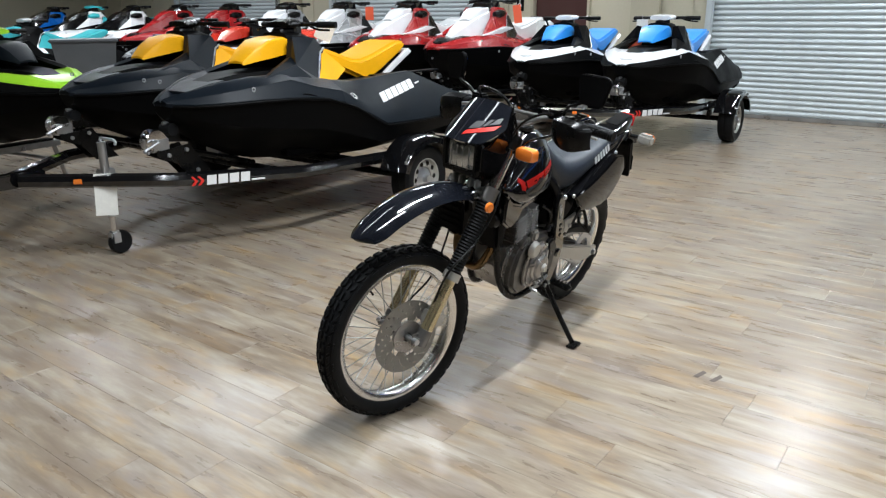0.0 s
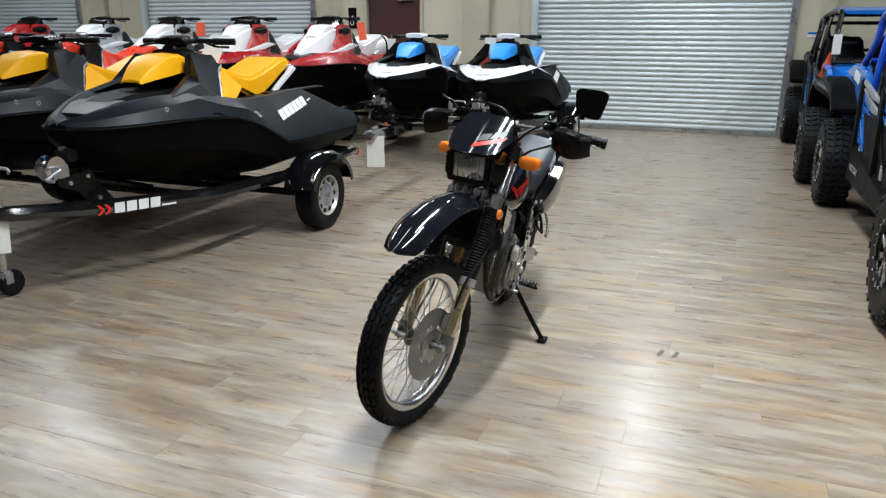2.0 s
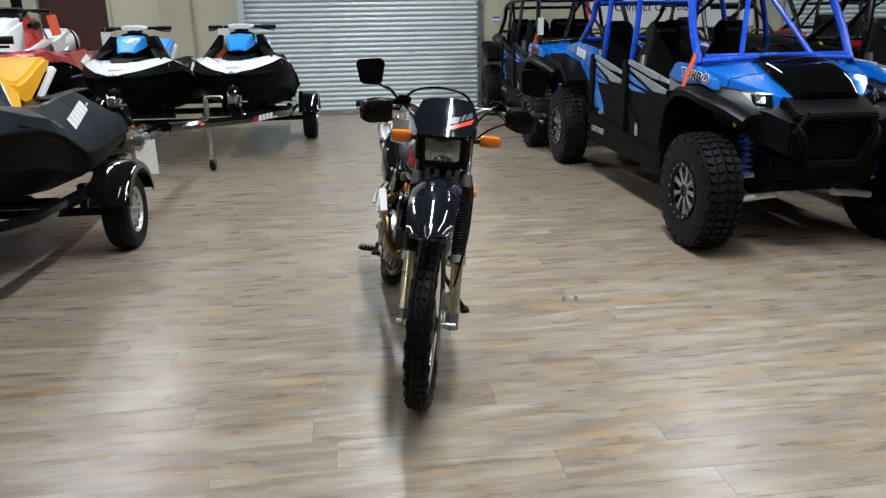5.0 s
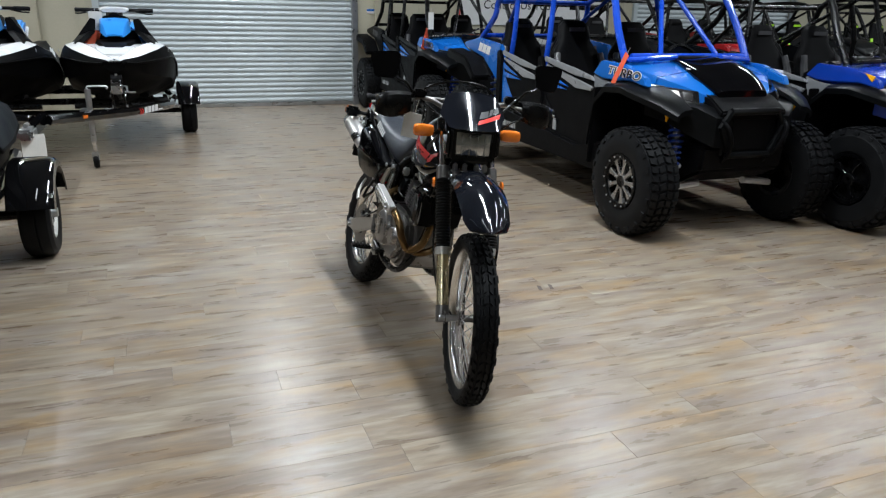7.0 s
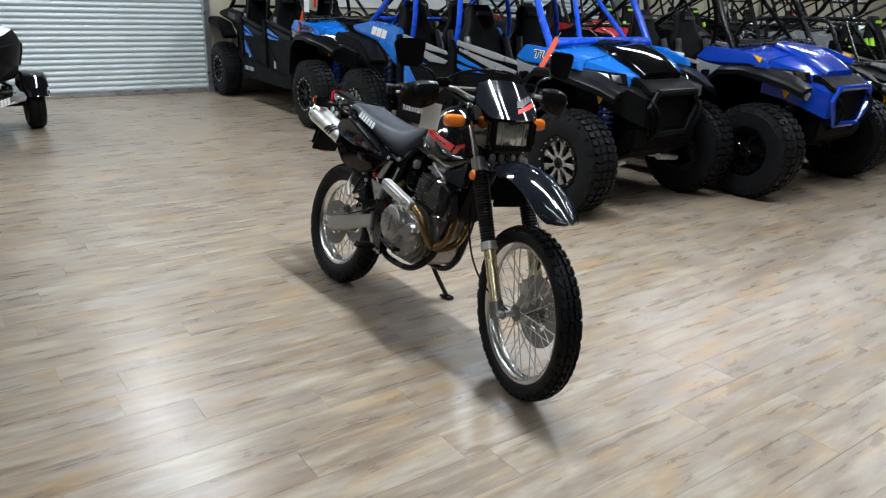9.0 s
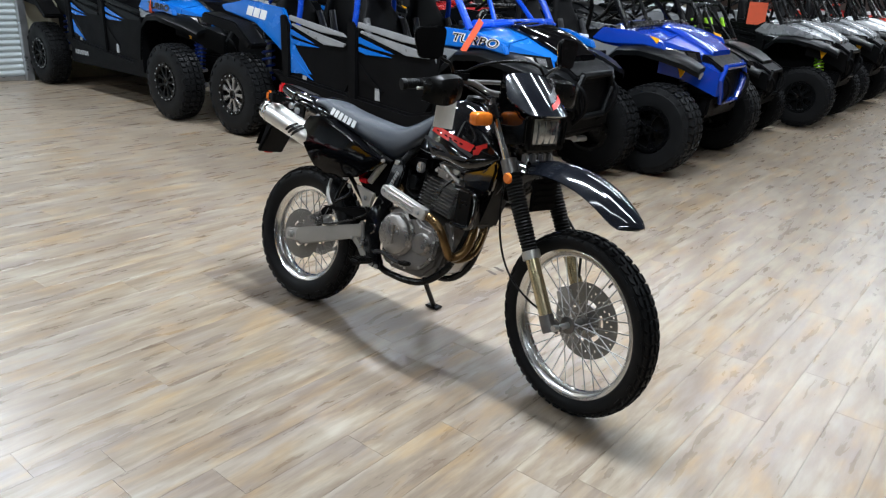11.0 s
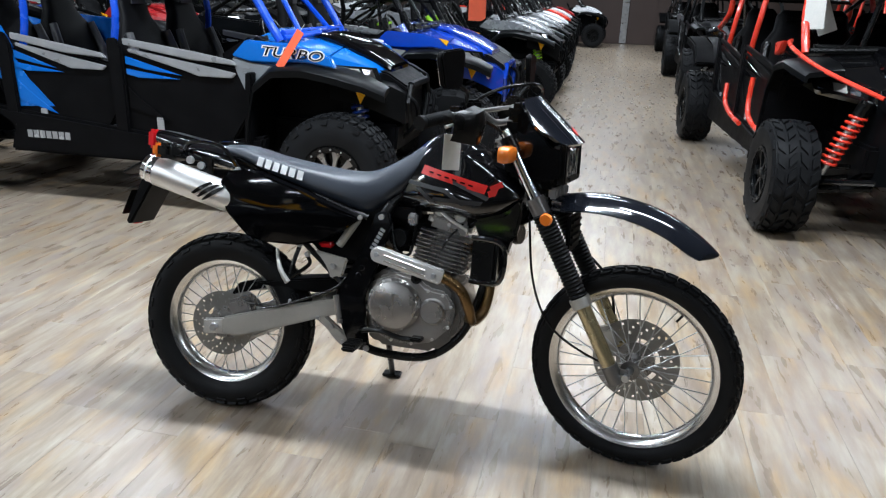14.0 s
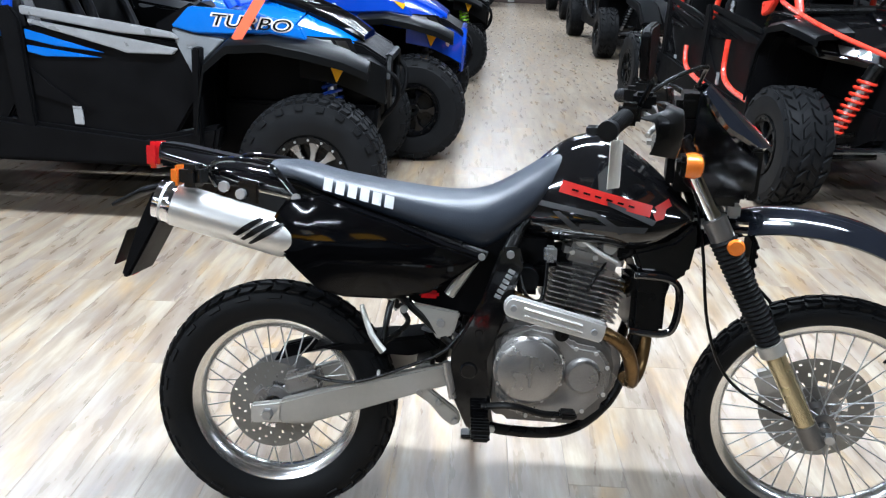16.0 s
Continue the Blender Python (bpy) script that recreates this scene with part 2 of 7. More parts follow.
def spin(profile, n=48, bm=None, m=None, closed=True):
    """Revolves (radius, y) pairs about the y axis."""
    own = bmesh.new()
    rings = []
    for i in range(n):
        a = 2 * math.pi * i / n
        rings.append([own.verts.new((r * math.cos(a), y, r * math.sin(a))) for r, y in profile])
    k = len(profile)
    for i in range(n):
        p, q = rings[i], rings[(i + 1) % n]
        for j in range(k if closed else k - 1):
            own.faces.new((p[j], p[(j + 1) % k], q[(j + 1) % k], q[j]))
    if not closed:
        own.faces.new([r[0] for r in rings])
        own.faces.new([r[-1] for r in reversed(rings)])
    if m is not None:
        moved(own, m)
    return merge(bm, own)


def smooth_path(pts, n=6):
    """A smooth curve through the points."""
    p = [Vector(q) for q in pts]
    if len(p) < 3:
        return p
    out = []
    for i in range(len(p) - 1):
        a, b, c, d = p[max(i - 1, 0)], p[i], p[i + 1], p[min(i + 2, len(p) - 1)]
        for k in range(n):
            t = k / n
            out.append(0.5 * ((2 * b) + (c - a) * t + (2 * a - 5 * b + 4 * c - d) * t * t + (3 * b - a - 3 * c + d) * t ** 3))
    return out + [p[-1]]


def tube(pts, r, seg=10, bm=None, smooth=6):
    """A round bar along the points; r may be one radius or one for each end."""
    path = smooth_path(pts, smooth) if smooth else [Vector(q) for q in pts]
    r0, r1 = r if isinstance(r, tuple) else (r, r)
    own = bmesh.new()
    rings, up = [], None
    for i, p in enumerate(path):
        d = (path[min(i + 1, len(path) - 1)] - path[max(i - 1, 0)]).normalized()
        if up is None:
            up = d.orthogonal().normalized()
        up = (up - d * up.dot(d)).normalized()
        side = d.cross(up)
        rr = r0 + (r1 - r0) * i / (len(path) - 1)
        rings.append([own.verts.new(p + (up * math.cos(2 * math.pi * k / seg) + side * math.sin(2 * math.pi * k / seg)) * rr) for k in range(seg)])
    for p, q in zip(rings, rings[1:]):
        for k in range(seg):
            own.faces.new((p[k], p[(k + 1) % seg], q[(k + 1) % seg], q[k]))
    own.faces.new(rings[0])
    own.faces.new(rings[-1][::-1])
    return merge(bm, own)


def prism(outline, y0, y1, bevel=0.0, bm=None, seg=2):
    """A plate or block with an outline in x and z, from y0 to y1, with rounded edges."""
    own = bmesh.new()
    a = [own.verts.new((x, y0, z)) for x, z in outline]
    b = [own.verts.new((x, y1, z)) for x, z in outline]
    own.faces.new(a)
    own.faces.new(b[::-1])
    for i in range(len(a)):
        j = (i + 1) % len(a)
        own.faces.new((a[j], a[i], b[i], b[j]))
    bmesh.ops.recalc_face_normals(own, faces=own.faces)
    if bevel:
        bmesh.ops.bevel(own, geom=own.edges[:], offset=bevel, segments=seg, affect="EDGES", clamp_overlap=True)
    return merge(bm, own)


def loft(rings, bm=None, caps=True):
    """Skins closed rings of points that all have the same count."""
    own = bmesh.new()
    vs = [[own.verts.new(p) for p in ring] for ring in rings]
    n = len(vs[0])
    for p, q in zip(vs, vs[1:]):
        for k in range(n):
            own.faces.new((p[k], p[(k + 1) % n], q[(k + 1) % n], q[k]))
    if caps:
        own.faces.new(vs[0])
        own.faces.new(vs[-1][::-1])
    return merge(bm, own)


def body(stations, n=28, bm=None, power=2.6):
    """A rounded body along x. stations: (x, half width, bottom, top, squareness above, half width at the top as a share)."""
    rings = []
    for x, w, z0, z1, *more in stations:
        pw = more[0] if more else power
        taper = more[1] if len(more) > 1 else 1.0
        ring = []
        for k in range(n):
            a = 2 * math.pi * k / n
            c, s = math.cos(a), math.sin(a)
            yy = math.copysign(abs(c) ** (2 / pw), c)
            zz = math.copysign(abs(s) ** (2 / pw), s)
            h = (zz + 1) / 2
            ring.append((x, yy * w * (1 + (taper - 1) * h), z0 + (z1 - z0) * h))
        rings.append(ring)
    return loft(rings, bm)


def stations(keys, n):
    """Fills in smoothly between keyed stations."""
    ks = np.array(keys, float)
    t = np.linspace(0, len(ks) - 1, n)
    out = []
    for u in t:
        i = min(int(u), len(ks) - 2)
        f = u - i
        a, b, c, d = ks[max(i - 1, 0)], ks[i], ks[i + 1], ks[min(i + 2, len(ks) - 1)]
        v = 0.5 * ((2 * b) + (c - a) * f + (2 * a - 5 * b + 4 * c - d) * f * f + (3 * b - a - 3 * c + d) * f ** 3)
        out.append(tuple(v))
    return out


def tread_tyre(profile, n, first, last, skew, gap, height, side_every=2):
    """A tyre in one skin: (radius, y) pairs from bead to bead, cut into n steps; the faces between the columns first and last are raised as tread blocks,
    the shoulder faces beside them every few steps. skew: how far each column is turned, in steps."""
    own = bmesh.new()
    k = len(profile)
    rings = []
    for i in range(n):
        ring = []
        for j, (r, y) in enumerate(profile):
            a = 2 * math.pi * (i + skew[j]) / n
            ring.append(own.verts.new((r * math.cos(a), y, r * math.sin(a))))
        rings.append(ring)
    tread, side = [], []
    for i in range(n):
        p, q = rings[i], rings[(i + 1) % n]
        for j in range(k):
            f = own.faces.new((p[j], p[(j + 1) % k], q[(j + 1) % k], q[j]))
            if first <= j < last:
                tread.append(f)
            elif j in (first - 1, last) and i % side_every == 0:
                side.append(f)
    bmesh.ops.recalc_face_normals(own, faces=own.faces)
    for group, g, h in ((tread, gap, height), (side, gap * 0.8, height * 0.6)):
        bmesh.ops.inset_individual(own, faces=group, thickness=g, depth=0.0, use_even_offset=True)
        bmesh.ops.inset_individual(own, faces=group, thickness=h * 0.12, depth=h, use_even_offset=True)
    return own


def bolt_mesh(r=0.007, h=0.006):
    return finish(spin([(0.0001, -h), (r * 0.9, -h), (r, -h * 0.7), (r, 0), (0.0001, 0)], 8))


def words(text, size, depth=0.001, grow=0.0, slant=0.0):
    """Raised letters as a mesh in the x-y plane, middle at the origin."""
    cu = bpy.data.curves.new("letters", "FONT")
    cu.body, cu.size, cu.extrude, cu.align_x, cu.align_y = text, size, depth, "CENTER", "CENTER"
    cu.offset, cu.shear = grow, slant
    ob = bpy.data.objects.new("letters", cu)
    me = bpy.data.meshes.new_from_object(ob)
    bpy.data.objects.remove(ob)
    bpy.data.curves.remove(cu)
    return me


def side_frame(at, side, tilt=0.0, lean=0.0):
    """A pose on the side of a thing that faces side (-1 right, 1 left): x to the reader's right, y up, z outward; tilt turns it in its plane."""
    return Matrix.Translation(at) @ Matrix.Rotation(radians(180 if side > 0 else 0), 4, "Z") @ Matrix.Rotation(radians(90 - lean), 4, "X") @ Matrix.Rotation(radians(tilt), 4, "Z")


def flat(outline, depth=0.0015):
    """A thin plate with an outline in x and y, lying on z = 0."""
    own = bmesh.new()
    f = own.faces.new([own.verts.new((x, y, 0)) for x, y in outline])
    if f.normal.z < 0:
        f.normal_flip()
    r = bmesh.ops.extrude_face_region(own, geom=[f])
    bmesh.ops.translate(own, vec=(0, 0, depth), verts=[v for v in r["geom"] if isinstance(v, bmesh.types.BMVert)])
    return own


def bars(name, row, m, material, parent, label=""):
    """A row of plain slanted bars in place of lettering, each a part; row: count, width, height, gap and slant."""
    count, w, h, gap, slant = (*row, 0.0)[:5]
    total = count * w + (count - 1) * gap
    for i in range(count):
        x0 = -total / 2 + i * (w + gap)
        made = part(name, moved(flat([(x0, -h / 2), (x0 + w, -h / 2), (x0 + w + slant, h / 2), (x0 + slant, h / 2)]), m), material, parent, label)
    return made

# ---- the hall ----
X0, X1, Y0, Y1 = -20.0, 26.0, -9.0, 11.2
CEILING_Z = 5.6


def setting(name, bm, material, label):
    return tagged(part(name, bm, material, None, label), kind="structure")


# The ceiling is out of view; its dark colour keeps bounced light low.
setting("ceiling", box((X1 - X0 + 0.4, Y1 - Y0 + 0.4, 0.15), ((X0 + X1) / 2, (Y0 + Y1) / 2, CEILING_Z + 0.075)), CEIL, "plain dark ceiling of the showroom, unseen, coloured to cut bounced light")
setting("wall_south", box((X1 - X0 + 0.4, 0.2, CEILING_Z), ((X0 + X1) / 2, Y0 - 0.1, CEILING_Z / 2)), WALL, "plain beige painted wall")
setting("wall_west", box((0.2, Y1 - Y0, CEILING_Z), (X0 - 0.1, (Y0 + Y1) / 2, CEILING_Z / 2)), WALL, "plain beige painted wall")

# far wall, dark brown, with a door and its pale kick strip
FARX = 22.6
wall_east = setting("wall_east", box((0.2, Y1 - Y0, CEILING_Z), (FARX + 0.1, (Y0 + Y1) / 2, CEILING_Z / 2)), BROWN, "dark brown painted far wall at the end of the aisle")
door_2 = thing("door_2", pose(FARX - 0.03, 1.75, 0, 0, 0, 0), "dark brown double door with a pale metal strip", "door", kind="structure")
part("door_leaf", box((0.05, 0.88, 2.1), (0, 0.45, 1.055), 0.006), BROWN, door_2)
part("door_leaf", box((0.05, 0.88, 2.1), (0, -0.45, 1.055), 0.006), BROWN, door_2)
part("metal_strip", box((0.02, 0.22, 1.9), (-0.036, 0.13, 0.98), 0.004), STEEL, door_2, "pale brushed metal strip")

# wall with the roller shutters: openings at the shutters and the door
SHUTTERS = [(-16.4, -12.75), (-11.1, -7.45), (-3.48, 0.18), (5.4, 9.05)]
DOORWAY = (-6.4, -5.42)
SHUT_TOP = 3.7
bm = bmesh.new()
edges = sorted([(a, b, SHUT_TOP) for a, b in SHUTTERS] + [(*DOORWAY, 2.1)])
x = X0
for a, b, top in edges:
    box((a - x, 0.2, CEILING_Z), ((a + x) / 2, Y1 + 0.1, CEILING_Z / 2), bm=bm)
    box((b - a, 0.2, CEILING_Z - top), ((a + b) / 2, Y1 + 0.1, (CEILING_Z + top) / 2), bm=bm)
    x = b
box((FARX - x, 0.2, CEILING_Z), ((FARX + x) / 2, Y1 + 0.1, CEILING_Z / 2), bm=bm)
wall_north = setting("wall_north", bm, WALL, "beige painted metal-panel wall with roller shutters")
# ribs and columns of the panel wall
for cx, cw in ((-4.45, 0.46), (0.62, 0.2), (-7.0, 0.18), (-12.2, 0.4), (4.95, 0.3), (10.2, 0.4), (14.5, 0.4)):
    part("column", box((cw, 0.09, CEILING_Z), (cx, Y1 - 0.045, CEILING_Z / 2), 0.012), TRIM, wall_north)
for i in range(60):
    rx = X0 + 0.4 + i * 0.72
    if rx < FARX - 0.2 and all(not (a - 0.22 < rx < b + 0.22) for a, b, _ in edges):
        part("panel_rib", box((0.035, 0.012, CEILING_Z), (rx, Y1 - 0.006, CEILING_Z / 2), 0.004), WALL, wall_north)

slat_pitch = 0.076
prof = []
for k in range(7):
    a = math.pi * k / 6
    prof.append((-0.020 * math.sin(a), slat_pitch * (k / 6) * 0.93))


def slat_mesh(width):
    own = bmesh.new()
    rows = []
    for xx in (-width / 2, width / 2):
        rows.append([own.verts.new((xx, y, z)) for y, z in prof] + [own.verts.new((xx, 0.0, slat_pitch)), own.verts.new((xx, 0.02, slat_pitch)), own.verts.new((xx, 0.02, 0))])
    n = len(rows[0])
    for k in range(n):
        own.faces.new((rows[0][k], rows[0][(k + 1) % n], rows[1][(k + 1) % n], rows[1][k]))
    own.faces.new(rows[0][::-1])
    own.faces.new(rows[1])
    return finish(own, 50)


SLAT = slat_mesh(3.62)
for i, (a, b) in enumerate(SHUTTERS):
    sh = thing("door_shutter", pose((a + b) / 2, Y1 + 0.07, 0), "closed grey corrugated steel roller shutter", "roller shutter", "roller shutters", "structure")
    for k in range(int(SHUT_TOP / slat_pitch)):
        put("slat", SLAT, SHUTTER, sh, m=pose(0, 0, 0.06 + k * slat_pitch))
    part("bottom_bar", box((3.62, 0.05, 0.055), (0, 0.0, 0.0305), 0.006), STEEL, sh)
    for s in (-1, 1):
        part("guide_rail", box((0.09, 0.09, SHUT_TOP), (s * 1.845, -0.08, SHUT_TOP / 2), 0.006), SHUTTER if s < 0 else STEEL, sh, "grey steel guide rail")

door_1 = thing("door_1", pose(-5.91, Y1 + 0.05, 0), "closed dark maroon painted door with a pale kick rail", "door", kind="structure")
part("door_leaf", box((0.94, 0.05, 2.06), (0, 0, 1.035), 0.005), DOORP, door_1)
for s in (-1, 1):
    part("door_frame", box((0.05, 0.14, 2.12), (s * 0.515, -0.045, 1.06), 0.006), TRIM, door_1)
part("door_frame", box((1.08, 0.14, 0.05), (0, -0.045, 2.145), 0.006), TRIM, door_1)
part("push_bar", box((0.8, 0.06, 0.07), (0, -0.06, 1.05), 0.012), STEEL, door_1, "silver push bar")
part("door_closer", box((0.28, 0.06, 0.06), (0.2, -0.055, 1.98), 0.008), STEEL, door_1)

# restroom sign: black plate with a pale wheelchair mark reduced to plain shapes
sign = thing("wall_sign", pose(-6.68, Y1 - 0.012, 1.62), "small black accessibility sign on the beige wall", "sign")
part("plate", box((0.15, 0.012, 0.34), (0, 0, 0.06), 0.004), GLOSS, sign)
part("ring", spin([(0.028, -0.003), (0.037, -0.003), (0.037, 0), (0.028, 0)], 24, m=Matrix.Translation((-0.008, -0.0065, -0.02))), WHITEG, sign)
part("bar", box((0.014, 0.004, 0.085), (0.0, -0.008, 0.055), 0.002), WHITEG, sign)
sign2 = thing("wall_sign", pose(0.47, Y1 - 0.012, 1.45), "small blue and white notice on the beige wall", "sign")
part("plate", box((0.15, 0.008, 0.07), (0, 0, 0), 0.002), WHITEG, sign2)
part("band", box((0.15, 0.004, 0.03), (0, -0.0065, 0.018), 0.001), BLUE, sign2)

# banner with a red border
ban = thing("banner", pose(3.4, Y1 - 0.03, 1.72), "white banner with a red border and black lettering", "banner")
part("sheet", box((2.95, 0.008, 0.9), (0, 0, 0), 0.003), WHITEG, ban)
for zz, hh in ((0.45, 0.12), ):
    part("border", box((2.95, 0.006, hh), (0, -0.008, zz - hh / 2), 0.002), REDP, ban)
for xx in (-1.45, 1.45):
    part("border", box((0.05, 0.006, 0.9), (xx, -0.009, 0), 0.002), REDP, ban)
put("lettering", words("Contact Us Today", 0.19, 0.001), BLACK, ban, m=pose(-0.3, -0.0055, -0.13, 90, 0, 0))
part("bar", box((0.75, 0.003, 0.10), (1.0, -0.0055, -0.13), 0.001), BLACK, ban)

# ceiling fixtures over the aisle and the floor
fixture = None
for tx, ty in TUBES:
    if fixture is None:
        fixture = thing("ceiling_light", pose(tx, ty, LIGHT_Z), "long white fluorescent ceiling fixture", "ceiling light", "ceiling lights")
        part("housing", box((0.20, 2.5, 0.10), (0, 0, 0.05), 0.012), WHITE, fixture)
        for s in (-1, 1):
            part("end_cap", box((0.22, 0.03, 0.14), (0, s * 1.265, 0.03), 0.006), WHITE, fixture)
            part("hanger", tube([(0, s * 1.0, 0.10), (0, s * 1.0, 0.9)], 0.006, 6, smooth=0), STEEL, fixture)
    else:
        copy_thing(fixture, pose(tx, ty, LIGHT_Z))

# ---- the motorcycle: x forward, y to its left, z up, rear axle over the origin ----
LEAN_L, STEER = 12.0, -15.0
bike = thing("motorcycle", pose(-1.742, 3.40, 0.0, 0, 0, -89.1) @ pose(0, 0, 0, -LEAN_L), "black dual-sport motorcycle with red tank graphics leaning on its side stand", "motorcycle")

AX_R, AX_F = (0.0, 0.325), (1.462, 0.345)
RAKE = math.atan(0.552)


def fork_x(z):
    return 1.048 + (1.017 - z) * 0.552


HEAD = Vector((fork_x(0.9) - 0.052, 0, 0.9))
AXIS = Vector((-math.sin(RAKE), 0, math.cos(RAKE)))
STEERED = Matrix.Translation(HEAD) @ Matrix.Rotation(radians(STEER), 4, AXIS) @ Matrix.Translation(-HEAD)
BOLT = bolt_mesh()


def bolts(points, parent, side=-1, material=STEEL, s=1.0):
    for p in points:
        put("bolt", BOLT, material, parent, m=Matrix.Translation(p) @ Matrix.Rotation(radians(0 if side < 0 else 180), 4, "Z") @ Matrix.Scale(s, 4))


def spoke_mesh(r0, r1, y0, y1, twist):
    a = (r0 * math.cos(twist), y0, r0 * math.sin(twist))
    return finish(tube([a, (r1, y1, 0)], 0.0021, 5, smooth=0))


def bike_wheel(name, m, R, width, rim_r, disc_r, disc_y, hub_r, hub_w, blocks_n, label):
    """Wheel round the y axis: rim, tyre with its blocks, hub, spokes, brake disc."""
    w = width / 2
    rim = part(name, spin([(rim_r, -w * 0.62), (rim_r + 0.006, -w * 0.66), (rim_r + 0.012, -w * 0.58), (rim_r - 0.004, -w * 0.45), (rim_r - 0.013, -w * 0.25), (rim_r - 0.016, 0),
                           (rim_r - 0.013, w * 0.25), (rim_r - 0.004, w * 0.45), (rim_r + 0.012, w * 0.58), (rim_r + 0.006, w * 0.66), (rim_r, w * 0.62),
                           (rim_r - 0.014, w * 0.5), (rim_r - 0.022, w * 0.28), (rim_r - 0.025, 0), (rim_r - 0.022, -w * 0.28), (rim_r - 0.014, -w * 0.5)], 72), POLISHED, bike, label, m)
    base = R - 0.008
    hgt = base - rim_r
    pr = [(rim_r + 0.006, -w * 0.62), (rim_r + hgt * 0.22, -w * 0.86), (rim_r + hgt * 0.48, -w * 0.985), (rim_r + hgt * 0.66, -w * 0.99), (base - hgt * 0.17, -w * 0.86), (base - hgt * 0.035, -w * 0.46), (base, 0.0)]
    pr += [(r_, -y_) for r_, y_ in pr[-2::-1]]
    skew = [0.45 if abs(y_) < w * 0.1 else 0.0 if abs(y_) < w * 0.6 else 0.5 for r_, y_ in pr]
    own = tread_tyre(pr, blocks_n, 4, 8, skew, 0.0042, 0.0085)
    part("tyre", own, RUBBER, rim, "black knobbly dual-sport tyre")
    part("hub", spin([(hub_r * 0.45, -hub_w), (hub_r, -hub_w), (hub_r, -hub_w * 0.72), (hub_r * 0.5, -hub_w * 0.6), (hub_r * 0.45, 0), (hub_r * 0.5, hub_w * 0.6), (hub_r, hub_w * 0.72), (hub_r, hub_w), (hub_r * 0.45, hub_w)], 32), FINS, rim)
    part("axle", spin([(0.0001, -hub_w - 0.075), (0.012, -hub_w - 0.075), (0.012, hub_w + 0.075), (0.0001, hub_w + 0.075)], 14, closed=False), STEEL, rim)
    kinds = [spoke_mesh(hub_r * 0.92, rim_r - 0.020, s * hub_w * 0.85, s * 0.004, t) for s in (-1, 1) for t in (0.55, -0.55)]
    for i in range(36):
        put("spoke", kinds[(i * 1) % 4], STEEL, rim, m=Matrix.Rotation(2 * math.pi * i / 36, 4, "Y"))
    # brake disc with rows of holes and wide windows near the carrier
    own = bmesh.new()
    n, rad = 96, (0.42, 0.56, 0.64, 0.72, 0.77, 0.83, 0.88, 0.94, 1.0)
    for t, yy in ((0, disc_y - 0.002), (1, disc_y + 0.002)):
        g = [[own.verts.new((disc_r * r * math.cos(2 * math.pi * i / n), yy, disc_r * r * math.sin(2 * math.pi * i / n))) for r in rad] for i in range(n)]
        for i in range(n):
            for j in range(len(rad) - 1):
                hole = (j in (2, 4, 6) and (i + j) % 6 == 0) or (j == 0 and i % 16 < 9)
                if not hole:
                    own.faces.new((g[i][j], g[i][j + 1], g[(i + 1) % n][j + 1], g[(i + 1) % n][j]))
    bmesh.ops.solidify(own, geom=own.faces[:], thickness=0.0015)
    part("brake_disc", own, ALUP, rim, "drilled steel brake disc")
    part("carrier", spin([(hub_r * 0.6, disc_y - 0.006), (disc_r * 0.45, disc_y - 0.006), (disc_r * 0.45, disc_y + 0.006), (hub_r * 0.6, disc_y + 0.006)], 24), CASE, rim)
    part("valve", tube([(0, 0, rim_r - 0.02), (0, 0, rim_r - 0.055)], 0.004, 6, smooth=0), BLACK, rim, m=Matrix.Rotation(0.6, 4, "Y"))
    return rim


rear = bike_wheel("rear_wheel", pose(AX_R[0], 0, AX_R[1]), 0.327, 0.118, 0.222, 0.118, -0.062, 0.045, 0.055, 44, "polished rear wheel rim with laced spokes")
front = bike_wheel("front_wheel", STEERED @ pose(AX_F[0], 0, AX_F[1]), 0.346, 0.094, 0.272, 0.146, 0.058, 0.032, 0.045, 52, "polished front wheel rim with laced spokes")
part("sprocket", spin([(0.055, 0.058), (0.105, 0.058), (0.108, 0.062), (0.105, 0.066), (0.055, 0.066)], 42), STEEL, rear)


def steer_part(name, bm, material, label="", parent=None, angle=35):
    return part(name, moved(bm, STEERED), material, parent or bike, label, angle=angle)


